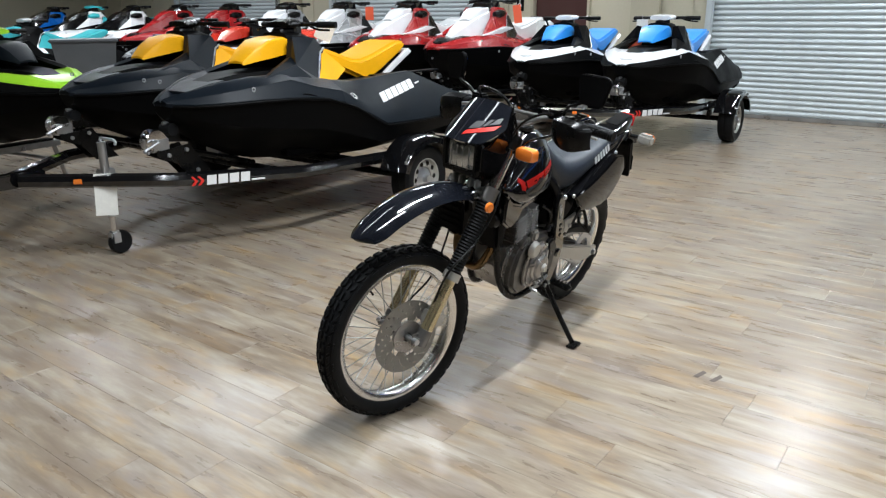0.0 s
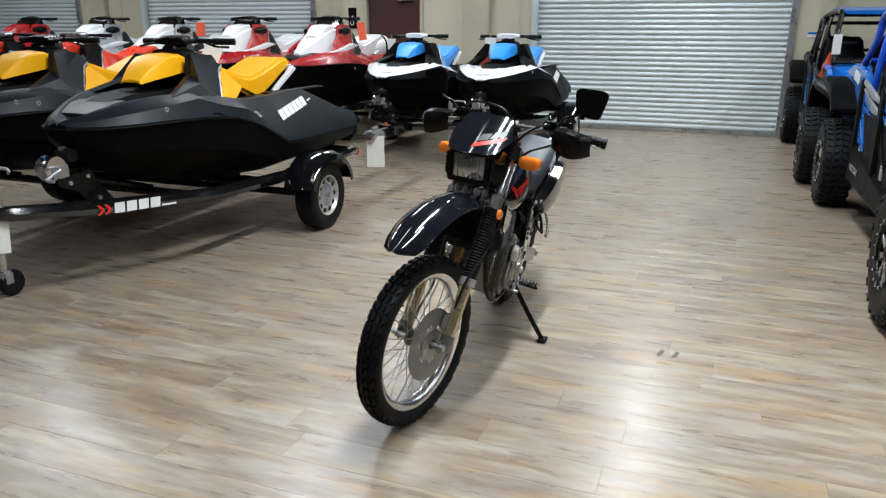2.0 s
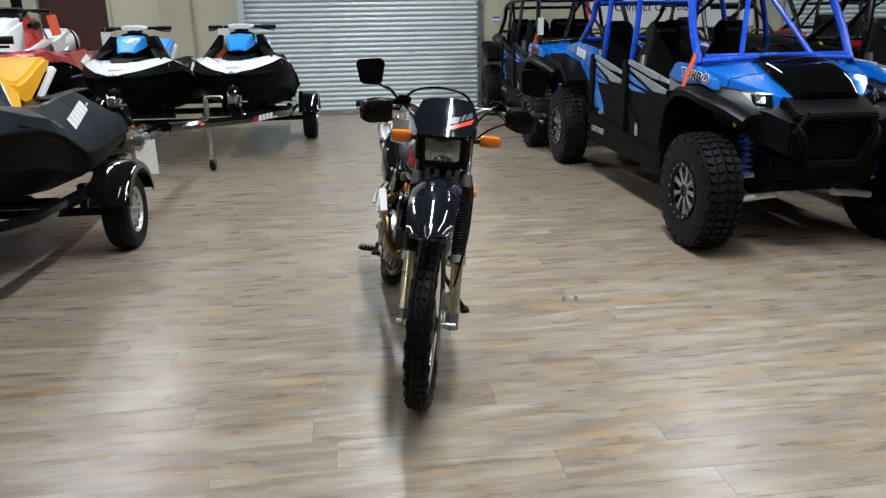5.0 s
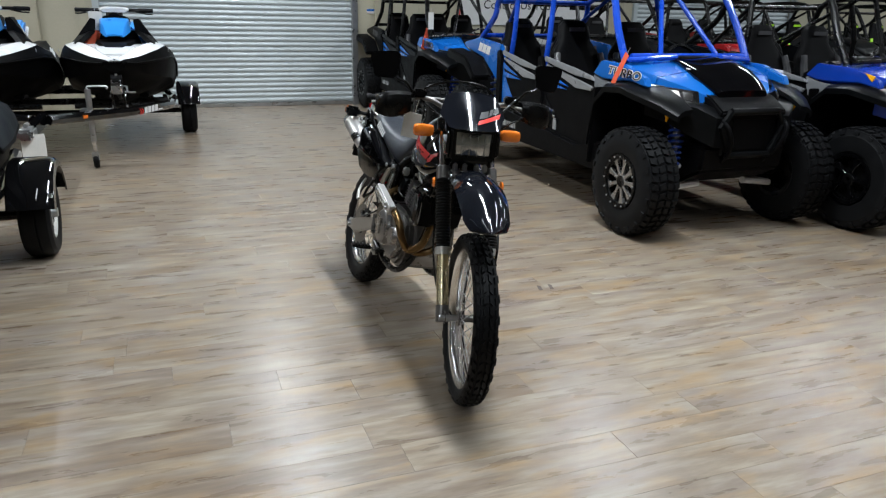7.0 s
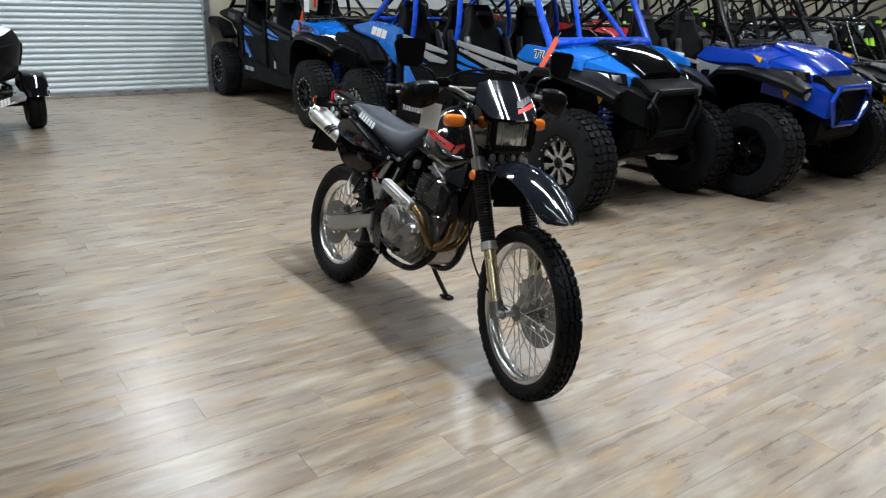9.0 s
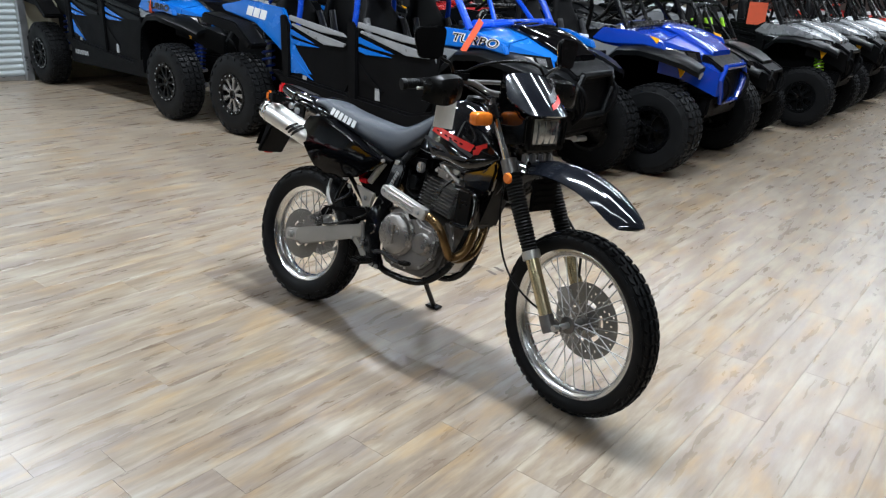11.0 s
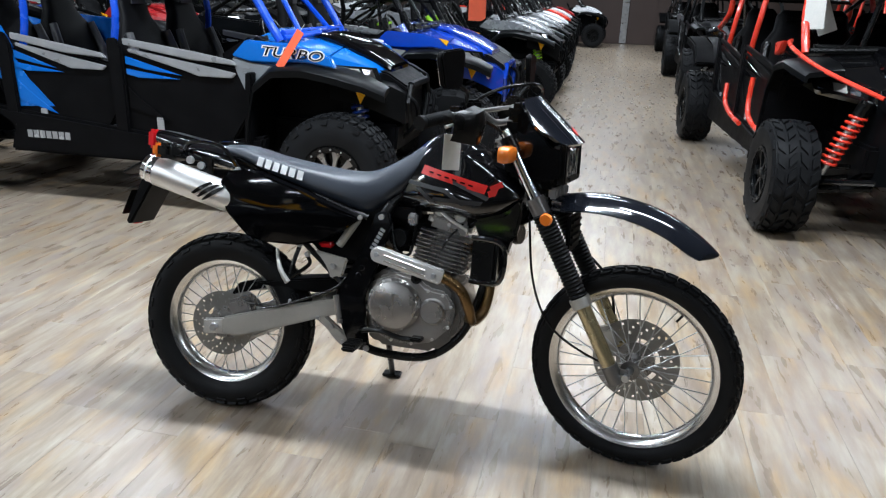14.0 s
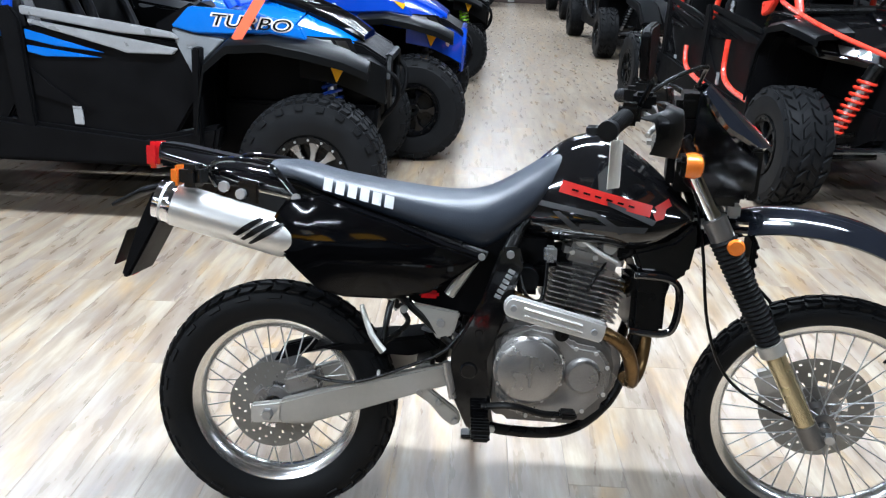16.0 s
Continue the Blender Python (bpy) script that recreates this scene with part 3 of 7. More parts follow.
# forks: gold lower tubes, rubber gaiters, chrome upper tubes, axle lugs
fork_dir = Vector((0.552, 0, -1)).normalized()
for s in (-1, 1):
    def fp(z, off=0.0, y=0.100):
        return Vector((fork_x(z) + off, s * y, z))
    leg = steer_part("fork_leg", tube([fp(1.10), fp(0.56)], 0.0205, 18, smooth=0), CHROME, "polished fork tube")
    steer_part("lower_tube", tube([fp(0.575), fp(0.335)], 0.0245, 20, smooth=0), GOLD, "gold anodised fork lower", leg)
    lug = tube([fp(0.375), fp(0.318)], 0.0275, 16, smooth=0)
    box((0.058, 0.032, 0.046), (AX_F[0] - 0.010, s * 0.096, AX_F[1]), 0.014, bm=lug)
    steer_part("axle_lug", lug, FINS, "cast aluminium axle lug", leg)
    rings = []
    n_fold = 25
    z_hi, z_lo = 0.843, 0.575
    for k in range(n_fold * 2 + 1):
        f = k / (n_fold * 2)
        rings.append((f, (0.0355 if k % 2 else 0.0300) * (1.0 - 0.12 * f)))
    a, b_ = fp(z_hi), fp(z_lo)
    side, up = Vector((0, 1, 0)), fork_dir.cross(Vector((0, 1, 0)))
    own = loft([[a.lerp(b_, f) + (side * math.cos(2 * math.pi * q / 20) + up * math.sin(2 * math.pi * q / 20)) * r for q in range(20)] for f, r in rings])
    steer_part("gaiter", own, RUBBER, "ribbed black rubber fork gaiter", leg, angle=20)
    steer_part("clamp", tube([fp(0.585), fp(0.557)], 0.034, 18, smooth=0), ALUP, "", leg)
    for zc in (0.868, 1.055):
        steer_part("clamp", tube([fp(zc + 0.024), fp(zc - 0.024)], 0.030, 18, smooth=0), FINS if zc < 1 else BLACK, "", leg)
    lens = spin([(0.0001, -0.006), (0.016, -0.006), (0.020, -0.002), (0.021, 0.004), (0.0001, 0.004)], 24, m=Matrix.Translation((fork_x(0.815) + 0.012, s * 0.146, 0.835)) @ Matrix.Rotation(radians(0 if s < 0 else 180), 4, "Z"))
    steer_part("side_reflector", lens, AMBER, "round amber reflector")
for zc, mt in ((0.868, ALU), (1.055, ALUP)):
    own = box((0.055, 0.22, 0.03), (fork_x(zc) - 0.012, 0, zc), 0.010)
    box((0.07, 0.07, 0.034), (fork_x(zc) - 0.05, 0, zc), 0.012, bm=own)
    steer_part("triple_clamp", own, mt, "cast aluminium fork bridge")
for s in (-1, 1):
    for dz in (-0.010, 0.012):
        steer_part("pinch_bolt", spin([(0.0001, -0.030), (0.008, -0.030), (0.008, 0.0), (0.0001, 0.0)], 8, m=Matrix.Translation((fork_x(0.868) + 0.040, s * 0.082, 0.868 + dz)) @ Matrix.Rotation(radians(90), 4, "Z")), CHROME)
for yy in (-0.06, -0.02, 0.03, 0.065):
    steer_part("fender_bracket", box((0.03, 0.02, 0.035), (fork_x(0.885) + 0.045, yy, 0.905), 0.006), STEEL)

# front fender: a long beak over the wheel
own = bmesh.new()
cl = smooth_path([(1.02, 0, 0.800), (1.12, 0, 0.872), (1.22, 0, 0.905), (1.33, 0, 0.912), (1.44, 0, 0.897), (1.54, 0, 0.862), (1.62, 0, 0.815), (1.662, 0, 0.784), (1.686, 0, 0.762)], 5)
wid = [0.055, 0.078, 0.091, 0.098, 0.099, 0.096, 0.088, 0.070, 0.016]
rings = []
for i, p in enumerate(cl):
    f = i / (len(cl) - 1)
    w = np.interp(f * 8, range(9), wid)
    d = (cl[min(i + 1, len(cl) - 1)] - cl[max(i - 1, 0)]).normalized()
    nrm = Vector((-d.z, 0, d.x))
    drop = 0.046 * min(1, w / 0.08)
    ring = []
    for k in range(13):
        u = -1 + 2 * k / 12
        ring.append(p + Vector((0, u * w, 0)) - nrm * drop * abs(u) ** 2.0)
    for k in range(12, -1, -1):
        u = -1 + 2 * k / 12
        ring.append(p + Vector((0, u * (w - 0.003), 0)) - nrm * (drop * abs(u) ** 2.0 + 0.004))
    rings.append(ring)
steer_part("front_fender", loft(rings), BLUEBLACK, "long gloss black front fender", angle=50)
own = box((0.014, 0.130, 0.120), (fork_x(0.76) + 0.035, 0.0, 0.775), 0.004)
for i in range(4):
    box((0.008, 0.110, 0.010), (fork_x(0.76) + 0.045, 0.0, 0.815 - i * 0.024), 0.002, bm=own)
steer_part("fender_vent", own, MATTE)

# headlamp cowl: flat number-plate shield over a housing with the lamp
def shield_at(y, z, lift=0.0):
    """A place on the shield, which bows back to both sides."""
    return Vector((1.236 - (z - 1.060) * 0.98 - 3.2 * y * y, y, 1.068 + (z - 1.060) * 0.88)) + Vector((0.66, 4.2 * y, 0.70)) * lift


def on_shield(pts, d0, d1, n=8):
    """A film on the shield; pts: two corners below, two above."""
    a, b, c, e = [Vector((0, y, z)) for y, z in pts]
    rings = []
    for i in range(n + 1):
        lo, hi = a.lerp(b, i / n), e.lerp(c, i / n)
        rings.append([shield_at(lo.y, lo.z, d0), shield_at(hi.y, hi.z, d0), shield_at(hi.y, hi.z, d1), shield_at(lo.y, lo.z, d1)])
    return loft(rings)


rings = []
for y in np.linspace(-0.136, 0.136, 21):
    z1, z0 = np.interp(abs(y), (0, 0.058, 0.106, 0.136), (1.220, 1.217, 1.204, 1.126)), np.interp(abs(y), (0, 0.104, 0.136), (1.060, 1.060, 1.114))
    zs = np.linspace(z0, z1, 7)
    rings.append([shield_at(y, z) for z in zs] + [shield_at(y, z, -0.010) for z in zs[::-1]])
cowl = steer_part("headlamp_cowl", loft(rings), BLUEBLACK, "gloss black headlamp cowl with a red stripe", angle=40)
for s in (-1, 1):
    side_sh = prism([(1.050, 1.200), (1.100, 1.120), (1.165, 1.058), (1.198, 1.050), (1.198, 0.962), (1.150, 0.950), (1.075, 0.940), (1.03, 0.985), (1.045, 1.09)], s * 0.098, s * 0.112, 0.005)
    steer_part("cowl_side", side_sh, GLOSS, "", cowl)
steer_part("housing", box((0.11, 0.196, 0.15), (1.128, 0, 0.995), 0.02), GLOSS, "", cowl)
steer_part("cowl_chin", box((0.07, 0.15, 0.022), (1.150, 0, 0.938), 0.010), GLOSS, "", cowl)
steer_part("cowl_back", box((0.10, 0.17, 0.20), (1.045, 0, 1.045), 0.02), MATTE, "", cowl)
lamp_part = steer_part("headlamp", box((0.02, 0.165, 0.108), (1.165, 0, 1.003), 0.006), ALU, "rectangular headlamp with silvered glass")
rings = []
for y in np.linspace(-0.079, 0.079, 13):
    zs = np.linspace(0.964, 1.053, 9)
    face = [(1.200 + 0.010 * (1 - (abs(y) / 0.08) ** 2) * (1 - ((z - 1.003) / 0.052) ** 2), y * (0.92 + 1.2 * (z - 1.003)), z) for z in zs]
    rings.append(face + [(1.19, y * (0.92 + 1.2 * (z - 1.003)), z) for z in zs[::-1]])
steer_part("lens", loft(rings), LAMPGLASS, "bright silvered headlamp glass", lamp_part, angle=50)
for i in range(4):
    steer_part("lens_rib", box((0.004, 0.004, 0.086), (1.2075, -0.048 + i * 0.032, 1.003), 0.001), LAMPGLASS, "", lamp_part)
frame_r = bmesh.new()
for (sy, sz, cy, cz) in ((0.18, 0.012, 0, 1.060), (0.18, 0.022, 0, 0.951), (0.020, 0.118, -0.083, 1.003), (0.020, 0.118, 0.083, 1.003)):
    box((0.026, sy, sz), (1.196, cy, cz), 0.004, bm=frame_r)
steer_part("lamp_frame", frame_r, BLACK, "", lamp_part)
# stripe and plain shapes on the left half of the shield
steer_part("stripe", on_shield([(0.008, 1.083), (0.108, 1.112), (0.118, 1.132), (0.014, 1.100)], 0.0, 0.002), REDP, "red stripe", cowl)
for pts in ([(0.016, 1.108), (0.056, 1.116), (0.062, 1.143), (0.028, 1.137)], [(0.061, 1.121), (0.074, 1.125), (0.086, 1.152), (0.072, 1.149)], [(0.079, 1.127), (0.110, 1.137), (0.108, 1.159), (0.094, 1.155)]):
    steer_part("logo_bar", on_shield(pts, 0.0, 0.002, 4), GREYG, "grey plain shape", cowl)

# turn signals in front
for s in (-1, 1):
    stem = steer_part("turn_signal", tube([(1.035, s * 0.095, 1.028), (1.035, s * 0.150, 1.032)], 0.011, 10, smooth=0), BLACK, "amber turn signal on a black stalk")
    steer_part("signal_body", box((0.03, 0.080, 0.044), (1.024, s * 0.190, 1.034), 0.010), BLACK, "", stem)
    steer_part("signal_lens", moved(body([(1.030, 0.043, 1.009, 1.059, 4), (1.050, 0.046, 1.007, 1.061, 4), (1.064, 0.041, 1.011, 1.057, 3.5), (1.069, 0.030, 1.019, 1.049, 3)], 20), Matrix.Translation((0, s * 0.190, 0))), AMBER, "amber lens", stem)

# handlebar, grips, levers, guards, mirrors, cables
bar_path = [(0.865, -0.40, 1.135), (0.895, -0.26, 1.150), (0.935, -0.16, 1.155), (0.955, -0.07, 1.120), (0.955, 0.07, 1.120), (0.935, 0.16, 1.155), (0.895, 0.26, 1.150), (0.865, 0.40, 1.135)]
bar = steer_part("handlebar", tube(bar_path, 0.011, 12), FINS, "dark grey steel handlebar")
steer_part("crossbar", tube([(0.925, -0.19, 1.157), (0.925, 0.19, 1.157)], 0.008, 10, smooth=0), FINS, "", bar)
for s in (-1, 1):
    g0, g1 = Vector((0.857, s * 0.424, 1.1315)), Vector((0.888, s * 0.285, 1.147))
    gp = [(0.0001, 0.0), (0.0215, 0.0), (0.0215, 0.016)]
    for k in range(13):
        yk = 0.019 + 0.0092 * k
        gp += [(0.0172, yk), (0.0172, yk + 0.0035), (0.0192, yk + 0.0045), (0.0192, yk + 0.0082)]
    gp += [(0.0172, (g1 - g0).length), (0.0001, (g1 - g0).length)]
    own = spin(gp, 16, closed=False, m=Matrix.Translation(g0) @ (g1 - g0).to_track_quat("Y", "Z").to_matrix().to_4x4())
    steer_part("grip", own, RUBBER, "ribbed black rubber grip", bar)
    steer_part("switch_block", box((0.05, 0.055, 0.05), (0.895, s * 0.245, 1.150), 0.010), BLACK, "", bar)
    steer_part("reservoir", box((0.05, 0.06, 0.035), (0.925, s * 0.205, 1.178), 0.008), BLACK if s > 0 else MATTE, "", bar)
    steer_part("lever", tube([(0.925, s * 0.225, 1.148), (0.955, s * 0.30, 1.140), (0.935, s * 0.41, 1.126)], (0.008, 0.005), 8), ALUP, "silver lever", bar)
    # hand guard: shell that wraps round the front of the grip
    rings = []
    for f in np.linspace(0, 1, 9):
        y = s * (0.245 + 0.150 * f)
        x = 0.982 + 0.020 * math.sin(f * math.pi) - 0.035 * max(0, f - 0.8) / 0.2
        h0, h1 = 1.180 + 0.012 * math.sin(f * math.pi) - 0.020 * f, 1.100 - 0.028 * math.sin(f * 2.6)
        ring = [(x + 0.010 * math.sin(k / 8 * math.pi) - 0.028 * (k == 0), y, h0 + (h1 - h0) * k / 8) for k in range(9)]
        ring += [(x - 0.004 + 0.010 * math.sin(k / 8 * math.pi) - 0.028 * (k == 0), y, h0 - 0.003 * (k == 0) + (h1 - h0) * k / 8) for k in range(8, -1, -1)]
        rings.append(ring)
    steer_part("hand_guard", loft(rings), BLACK, "black hand guard", angle=50)
    # mirror: stem and rounded rectangular head
    stem = steer_part("mirror_stem", tube([(0.915, s * 0.225, 1.165), (0.935, s * 0.265, 1.215), (0.940, s * 0.302, 1.230), (0.922, s * 0.335, 1.252)], 0.0065, 8), BLACK)
    out = []
    for (cx, cz, a0) in ((0.055, 0.050, 0), (-0.055, 0.045, 90), (-0.047, -0.045, 180), (0.050, -0.050, 270)):
        for k in range(5):
            a = radians(a0 + 22.5 * k)
            out.append(((cx * 0.70 + 0.022 * math.cos(a)) * (1.0 + 1.6 * cz), cz * 0.70 + 0.022 * math.sin(a)))
    mm = Matrix.Translation((0.915, s * 0.358, 1.286)) @ Matrix.Rotation(radians(90 + s * 8), 4, "Z") @ Matrix.Rotation(radians(s * 4), 4, "Y")
    shell = prism(out, -0.018, 0.0, 0.006)
    steer_part("mirror_head", moved(shell, mm), MATTE, "black mirror housing", stem)
    glass = prism([(x * 0.93, z * 0.93) for x, z in out], 0.001, 0.003)
    steer_part("mirror_glass", moved(glass, mm), MIRROR, "", stem)
steer_part("gauge", box((0.07, 0.17, 0.07), (1.035, 0.0, 1.150), 0.016), BLACK, "black instrument housing")
steer_part("cable", tube([(0.90, -0.215, 1.165), (0.985, -0.15, 1.225), (1.06, -0.03, 1.246), (1.065, 0.075, 1.220), (1.04, 0.115, 1.13), (1.0, 0.10, 1.0)], 0.0055, 8), BLACK, "black cable looping over the cowl")
steer_part("cable", tube([(0.90, 0.215, 1.160), (0.99, 0.21, 1.185), (1.05, 0.15, 1.14), (1.03, 0.06, 1.02)], 0.005, 8), BLACK)
steer_part("cable", tube([(0.92, 0.20, 1.150), (0.99, 0.25, 1.115), (1.03, 0.17, 1.075), (1.0, 0.07, 0.98)], 0.0045, 8), BLACK)
steer_part("brake_hose", tube([(0.93, -0.20, 1.15), (1.01, -0.10, 1.08), (1.085, 0.11, 0.90), (1.20, 0.135, 0.72), (1.33, 0.12, 0.60), (1.37, 0.095, 0.47)], 0.005, 8), BLACK, "black brake hose")
steer_part("speedometer_cable", tube([(1.05, -0.02, 1.02), (1.10, -0.09, 0.82), (1.135, -0.118, 0.62), (1.20, -0.115, 0.48), (1.32, -0.105, 0.40), (1.45, -0.06, 0.345)], 0.0042, 8), BLACK)
steer_part("brake_caliper", box((0.10, 0.05, 0.075), (1.352, 0.075, 0.405), 0.014, Matrix.Rotation(radians(-25), 3, "Y")), ALUP, "grey brake caliper")
steer_part("key_lock", spin([(0.0001, -0.02), (0.014, -0.02), (0.014, 0.02), (0.0001, 0.02)], 14, closed=False, m=Matrix.Translation((0.985, 0, 1.085)) @ Matrix.Rotation(radians(90), 4, "X")), CHROME)

# frame
own = tube([(1.06, 0, 0.985), (1.125, 0, 0.845)], 0.036, 18, smooth=0)
frame_p = part("frame", own, BLACK, bike, "black steel frame")
for s in (-1, 1):
    part("spar", tube([(1.03, s * 0.02, 0.93), (0.85, s * 0.03, 0.90), (0.66, s * 0.06, 0.86), (0.60, s * 0.112, 0.78), (0.568, s * 0.12, 0.68), (0.515, s * 0.122, 0.545), (0.505, s * 0.120, 0.44), (0.555, s * 0.108, 0.325)], 0.018, 12), BLACK, frame_p)
    part("cradle", tube([(0.53, s * 0.105, 0.335), (0.60, s * 0.105, 0.305), (0.76, s * 0.10, 0.305), (0.86, s * 0.085, 0.365), (0.915, s * 0.07, 0.46), (0.975, s * 0.05, 0.66), (1.085, s * 0.02, 0.87)], 0.0145, 12), BLACK, frame_p)
    part("subframe", tube([(0.545, s * 0.118, 0.765), (0.30, s * 0.10, 0.84), (0.0, s * 0.085, 0.905), (-0.16, s * 0.07, 0.925)], 0.011, 10), BLACK, frame_p)
    part("subframe_stay", tube([(0.502, s * 0.120, 0.50), (0.36, s * 0.125, 0.63), (0.25, s * 0.115, 0.72), (0.05, s * 0.09, 0.88)], 0.010, 10), BLACK, frame_p)
    part("pivot_plate", prism([(0.622, 0.795), (0.578, 0.788), (0.535, 0.655), (0.468, 0.525), (0.462, 0.43), (0.515, 0.315), (0.585, 0.312), (0.568, 0.40), (0.556, 0.50), (0.595, 0.61), (0.635, 0.75)], s * 0.128, s * 0.146, 0.006), GLOSS, frame_p, "black frame side plate with punched dimples")
    for px_, pz_ in ((0.552, 0.625), (0.542, 0.598), (0.533, 0.572)):
        own = spin([(0.0001, -0.004), (0.008, -0.004), (0.010, 0), (0.0001, 0)], 12, None, Matrix.Translation((px_, s * 0.147, pz_)) @ Matrix.Rotation(radians(0 if s < 0 else 180), 4, "Z"))
        part("plate_detail", own, GLOSS, frame_p)
    own = spin([(0.0001, -0.008), (0.018, -0.008), (0.022, 0), (0.0001, 0)], 20, None, Matrix.Translation((0.512, s * 0.147, 0.475)) @ Matrix.Rotation(radians(0 if s < 0 else 180), 4, "Z"))
    part("plate_detail", own, GLOSS, frame_p)
    bars("plate_mark", (6, 0.010, 0.017, 0.004), side_frame((0.590, s * 0.1475, 0.70), s, s * -64 if s > 0 else 64), SILVER, frame_p, "raised silver bars")
    bolts([(0.545, s * 0.15, 0.33), (0.575, s * 0.15, 0.325), (0.600, s * 0.15, 0.775)], frame_p, s, STEEL, 1.5)

# swingarm, chain side and brake side
for s in (-1, 1):
    arm = part("swingarm", prism([(0.030, 0.302), (0.030, 0.362), (0.16, 0.402), (0.40, 0.468), (0.50, 0.490), (0.515, 0.440), (0.42, 0.412), (0.20, 0.335), (0.10, 0.302)], s * 0.098, s * 0.130, 0.006), ALUP, bike, "silver box-section swingarm")
    part("adjuster", prism([(-0.045, 0.296), (-0.045, 0.348), (0.05, 0.362), (0.05, 0.302)], s * 0.102, s * 0.124, 0.005), ALU, arm)
    part("axle_nut", spin([(0.0001, -0.016), (0.013, -0.016), (0.016, -0.010), (0.016, 0), (0.0001, 0)], 6, m=Matrix.Translation((0, s * 0.124, 0.325)) @ Matrix.Rotation(radians(0 if s < 0 else 180), 4, "Z")), STEEL, arm)
part("swingarm_bridge", box((0.05, 0.21, 0.06), (0.40, 0, 0.44), 0.012), ALUP, bike)
chain = tube([(0.0, 0.062, 0.428), (0.25, 0.07, 0.47), (0.53, 0.078, 0.50)], 0.009, 6, smooth=0)
tube([(0.0, 0.062, 0.222), (0.25, 0.07, 0.34), (0.53, 0.078, 0.425)], 0.009, 6, chain, 0)
part("chain", chain, STEEL, bike, "steel drive chain")
part("chain_guard", prism([(0.0, 0.455), (0.10, 0.485), (0.30, 0.515), (0.42, 0.520), (0.42, 0.500), (0.25, 0.485), (0.08, 0.440), (-0.03, 0.405)], 0.05, 0.085, 0.004), MATTE, bike)
part("mud_guard", prism([(0.10, 0.485), (0.19, 0.505), (0.40, 0.535), (0.44, 0.50), (0.36, 0.475), (0.20, 0.48)], -0.06, 0.06, 0.006), MATTE, bike)
part("rear_caliper", box((0.10, 0.05, 0.06), (0.085, -0.078, 0.405), 0.012, Matrix.Rotation(radians(-20), 3, "Y")), CASE, bike, "grey rear brake caliper")
part("brake_hose", tube([(0.10, -0.10, 0.425), (0.22, -0.134, 0.425), (0.36, -0.137, 0.475), (0.45, -0.135, 0.52), (0.50, -0.12, 0.58)], 0.0045, 8), BLACK, bike)
part("hose_clip", box((0.008, 0.014, 0.02), (0.285, -0.134, 0.45), 0.002), WHITEG, bike)

# shock and linkage
own = bmesh.new()
coil = [(0.43 + 0.045 * math.cos(a) + 0.0009 * k, 0.045 * math.sin(a), 0.52 + 0.0042 * k) for k, a in enumerate(np.linspace(0, 2 * math.pi * 6, 48))]
part("shock_spring", tube(coil, 0.0065, 6, smooth=0), DULLWHITE, bike, "white shock spring")
part("shock_body", tube([(0.43, 0, 0.45), (0.475, 0, 0.74)], 0.026, 14, smooth=0), BLACK, bike)
part("linkage", prism([(0.378, 0.412), (0.400, 0.424), (0.432, 0.398), (0.492, 0.352), (0.500, 0.325), (0.478, 0.312), (0.452, 0.330), (0.415, 0.372), (0.384, 0.392)], -0.122, -0.098, 0.005), ALUP, bike, "cast aluminium linkage lever")
bolts([(0.482, -0.124, 0.330), (0.388, -0.124, 0.404), (0.440, -0.124, 0.378)], bike, -1, STEEL, 1.2)

# engine
eng = part("engine", prism([(0.555, 0.375), (0.60, 0.335), (0.80, 0.330), (0.865, 0.385), (0.885, 0.47), (0.865, 0.555), (0.80, 0.60), (0.62, 0.605), (0.56, 0.56)], -0.125, 0.125, 0.018), FINS, bike, "grey single-cylinder air-cooled engine")
part("clutch_cover", prism([(0.585, 0.40), (0.63, 0.365), (0.72, 0.352), (0.80, 0.372), (0.862, 0.435), (0.868, 0.50), (0.835, 0.545), (0.77, 0.555), (0.735, 0.585), (0.66, 0.598), (0.60, 0.575), (0.572, 0.50)], -0.150, -0.120, 0.010), CASE, eng)
part("clutch_disc", spin([(0.0001, -0.032), (0.072, -0.032), (0.080, -0.028), (0.084, -0.018), (0.090, -0.012), (0.090, 0), (0.0001, 0)], 44, m=Matrix.Translation((0.662, -0.148, 0.488))), CASE, eng, "round grey clutch cover")
part("oil_filter_cover", spin([(0.0001, -0.024), (0.036, -0.024), (0.042, -0.018), (0.046, 0), (0.0001, 0)], 32, m=Matrix.Translation((0.795, -0.148, 0.478))), CASE, eng, "round grey oil filter cover")
part("stator_cover", prism([(0.600, 0.405), (0.655, 0.362), (0.745, 0.360), (0.800, 0.405), (0.812, 0.475), (0.790, 0.545), (0.735, 0.578), (0.660, 0.572), (0.610, 0.520)], 0.120, 0.150, 0.012, seg=3), CASE, eng, "cast stator cover")
part("stator_cap", spin([(0.0001, 0.030), (0.040, 0.030), (0.050, 0.026), (0.056, 0.014), (0.066, 0.010), (0.070, 0), (0.0001, 0)], 44, m=Matrix.Translation((0.705, 0.148, 0.468))), CASE, eng, "round cast stator cap")
part("stator_plug", spin([(0.0001, 0.012), (0.016, 0.012), (0.018, 0.006), (0.022, 0), (0.0001, 0)], 20, m=Matrix.Translation((0.705, 0.178, 0.468))), ALUP, eng)
part("crankcase_front", prism([(0.850, 0.36), (0.895, 0.42), (0.905, 0.50), (0.880, 0.57), (0.84, 0.58), (0.84, 0.36)], -0.085, 0.085, 0.016, seg=3), CASE, eng, "cast front of the crankcase")
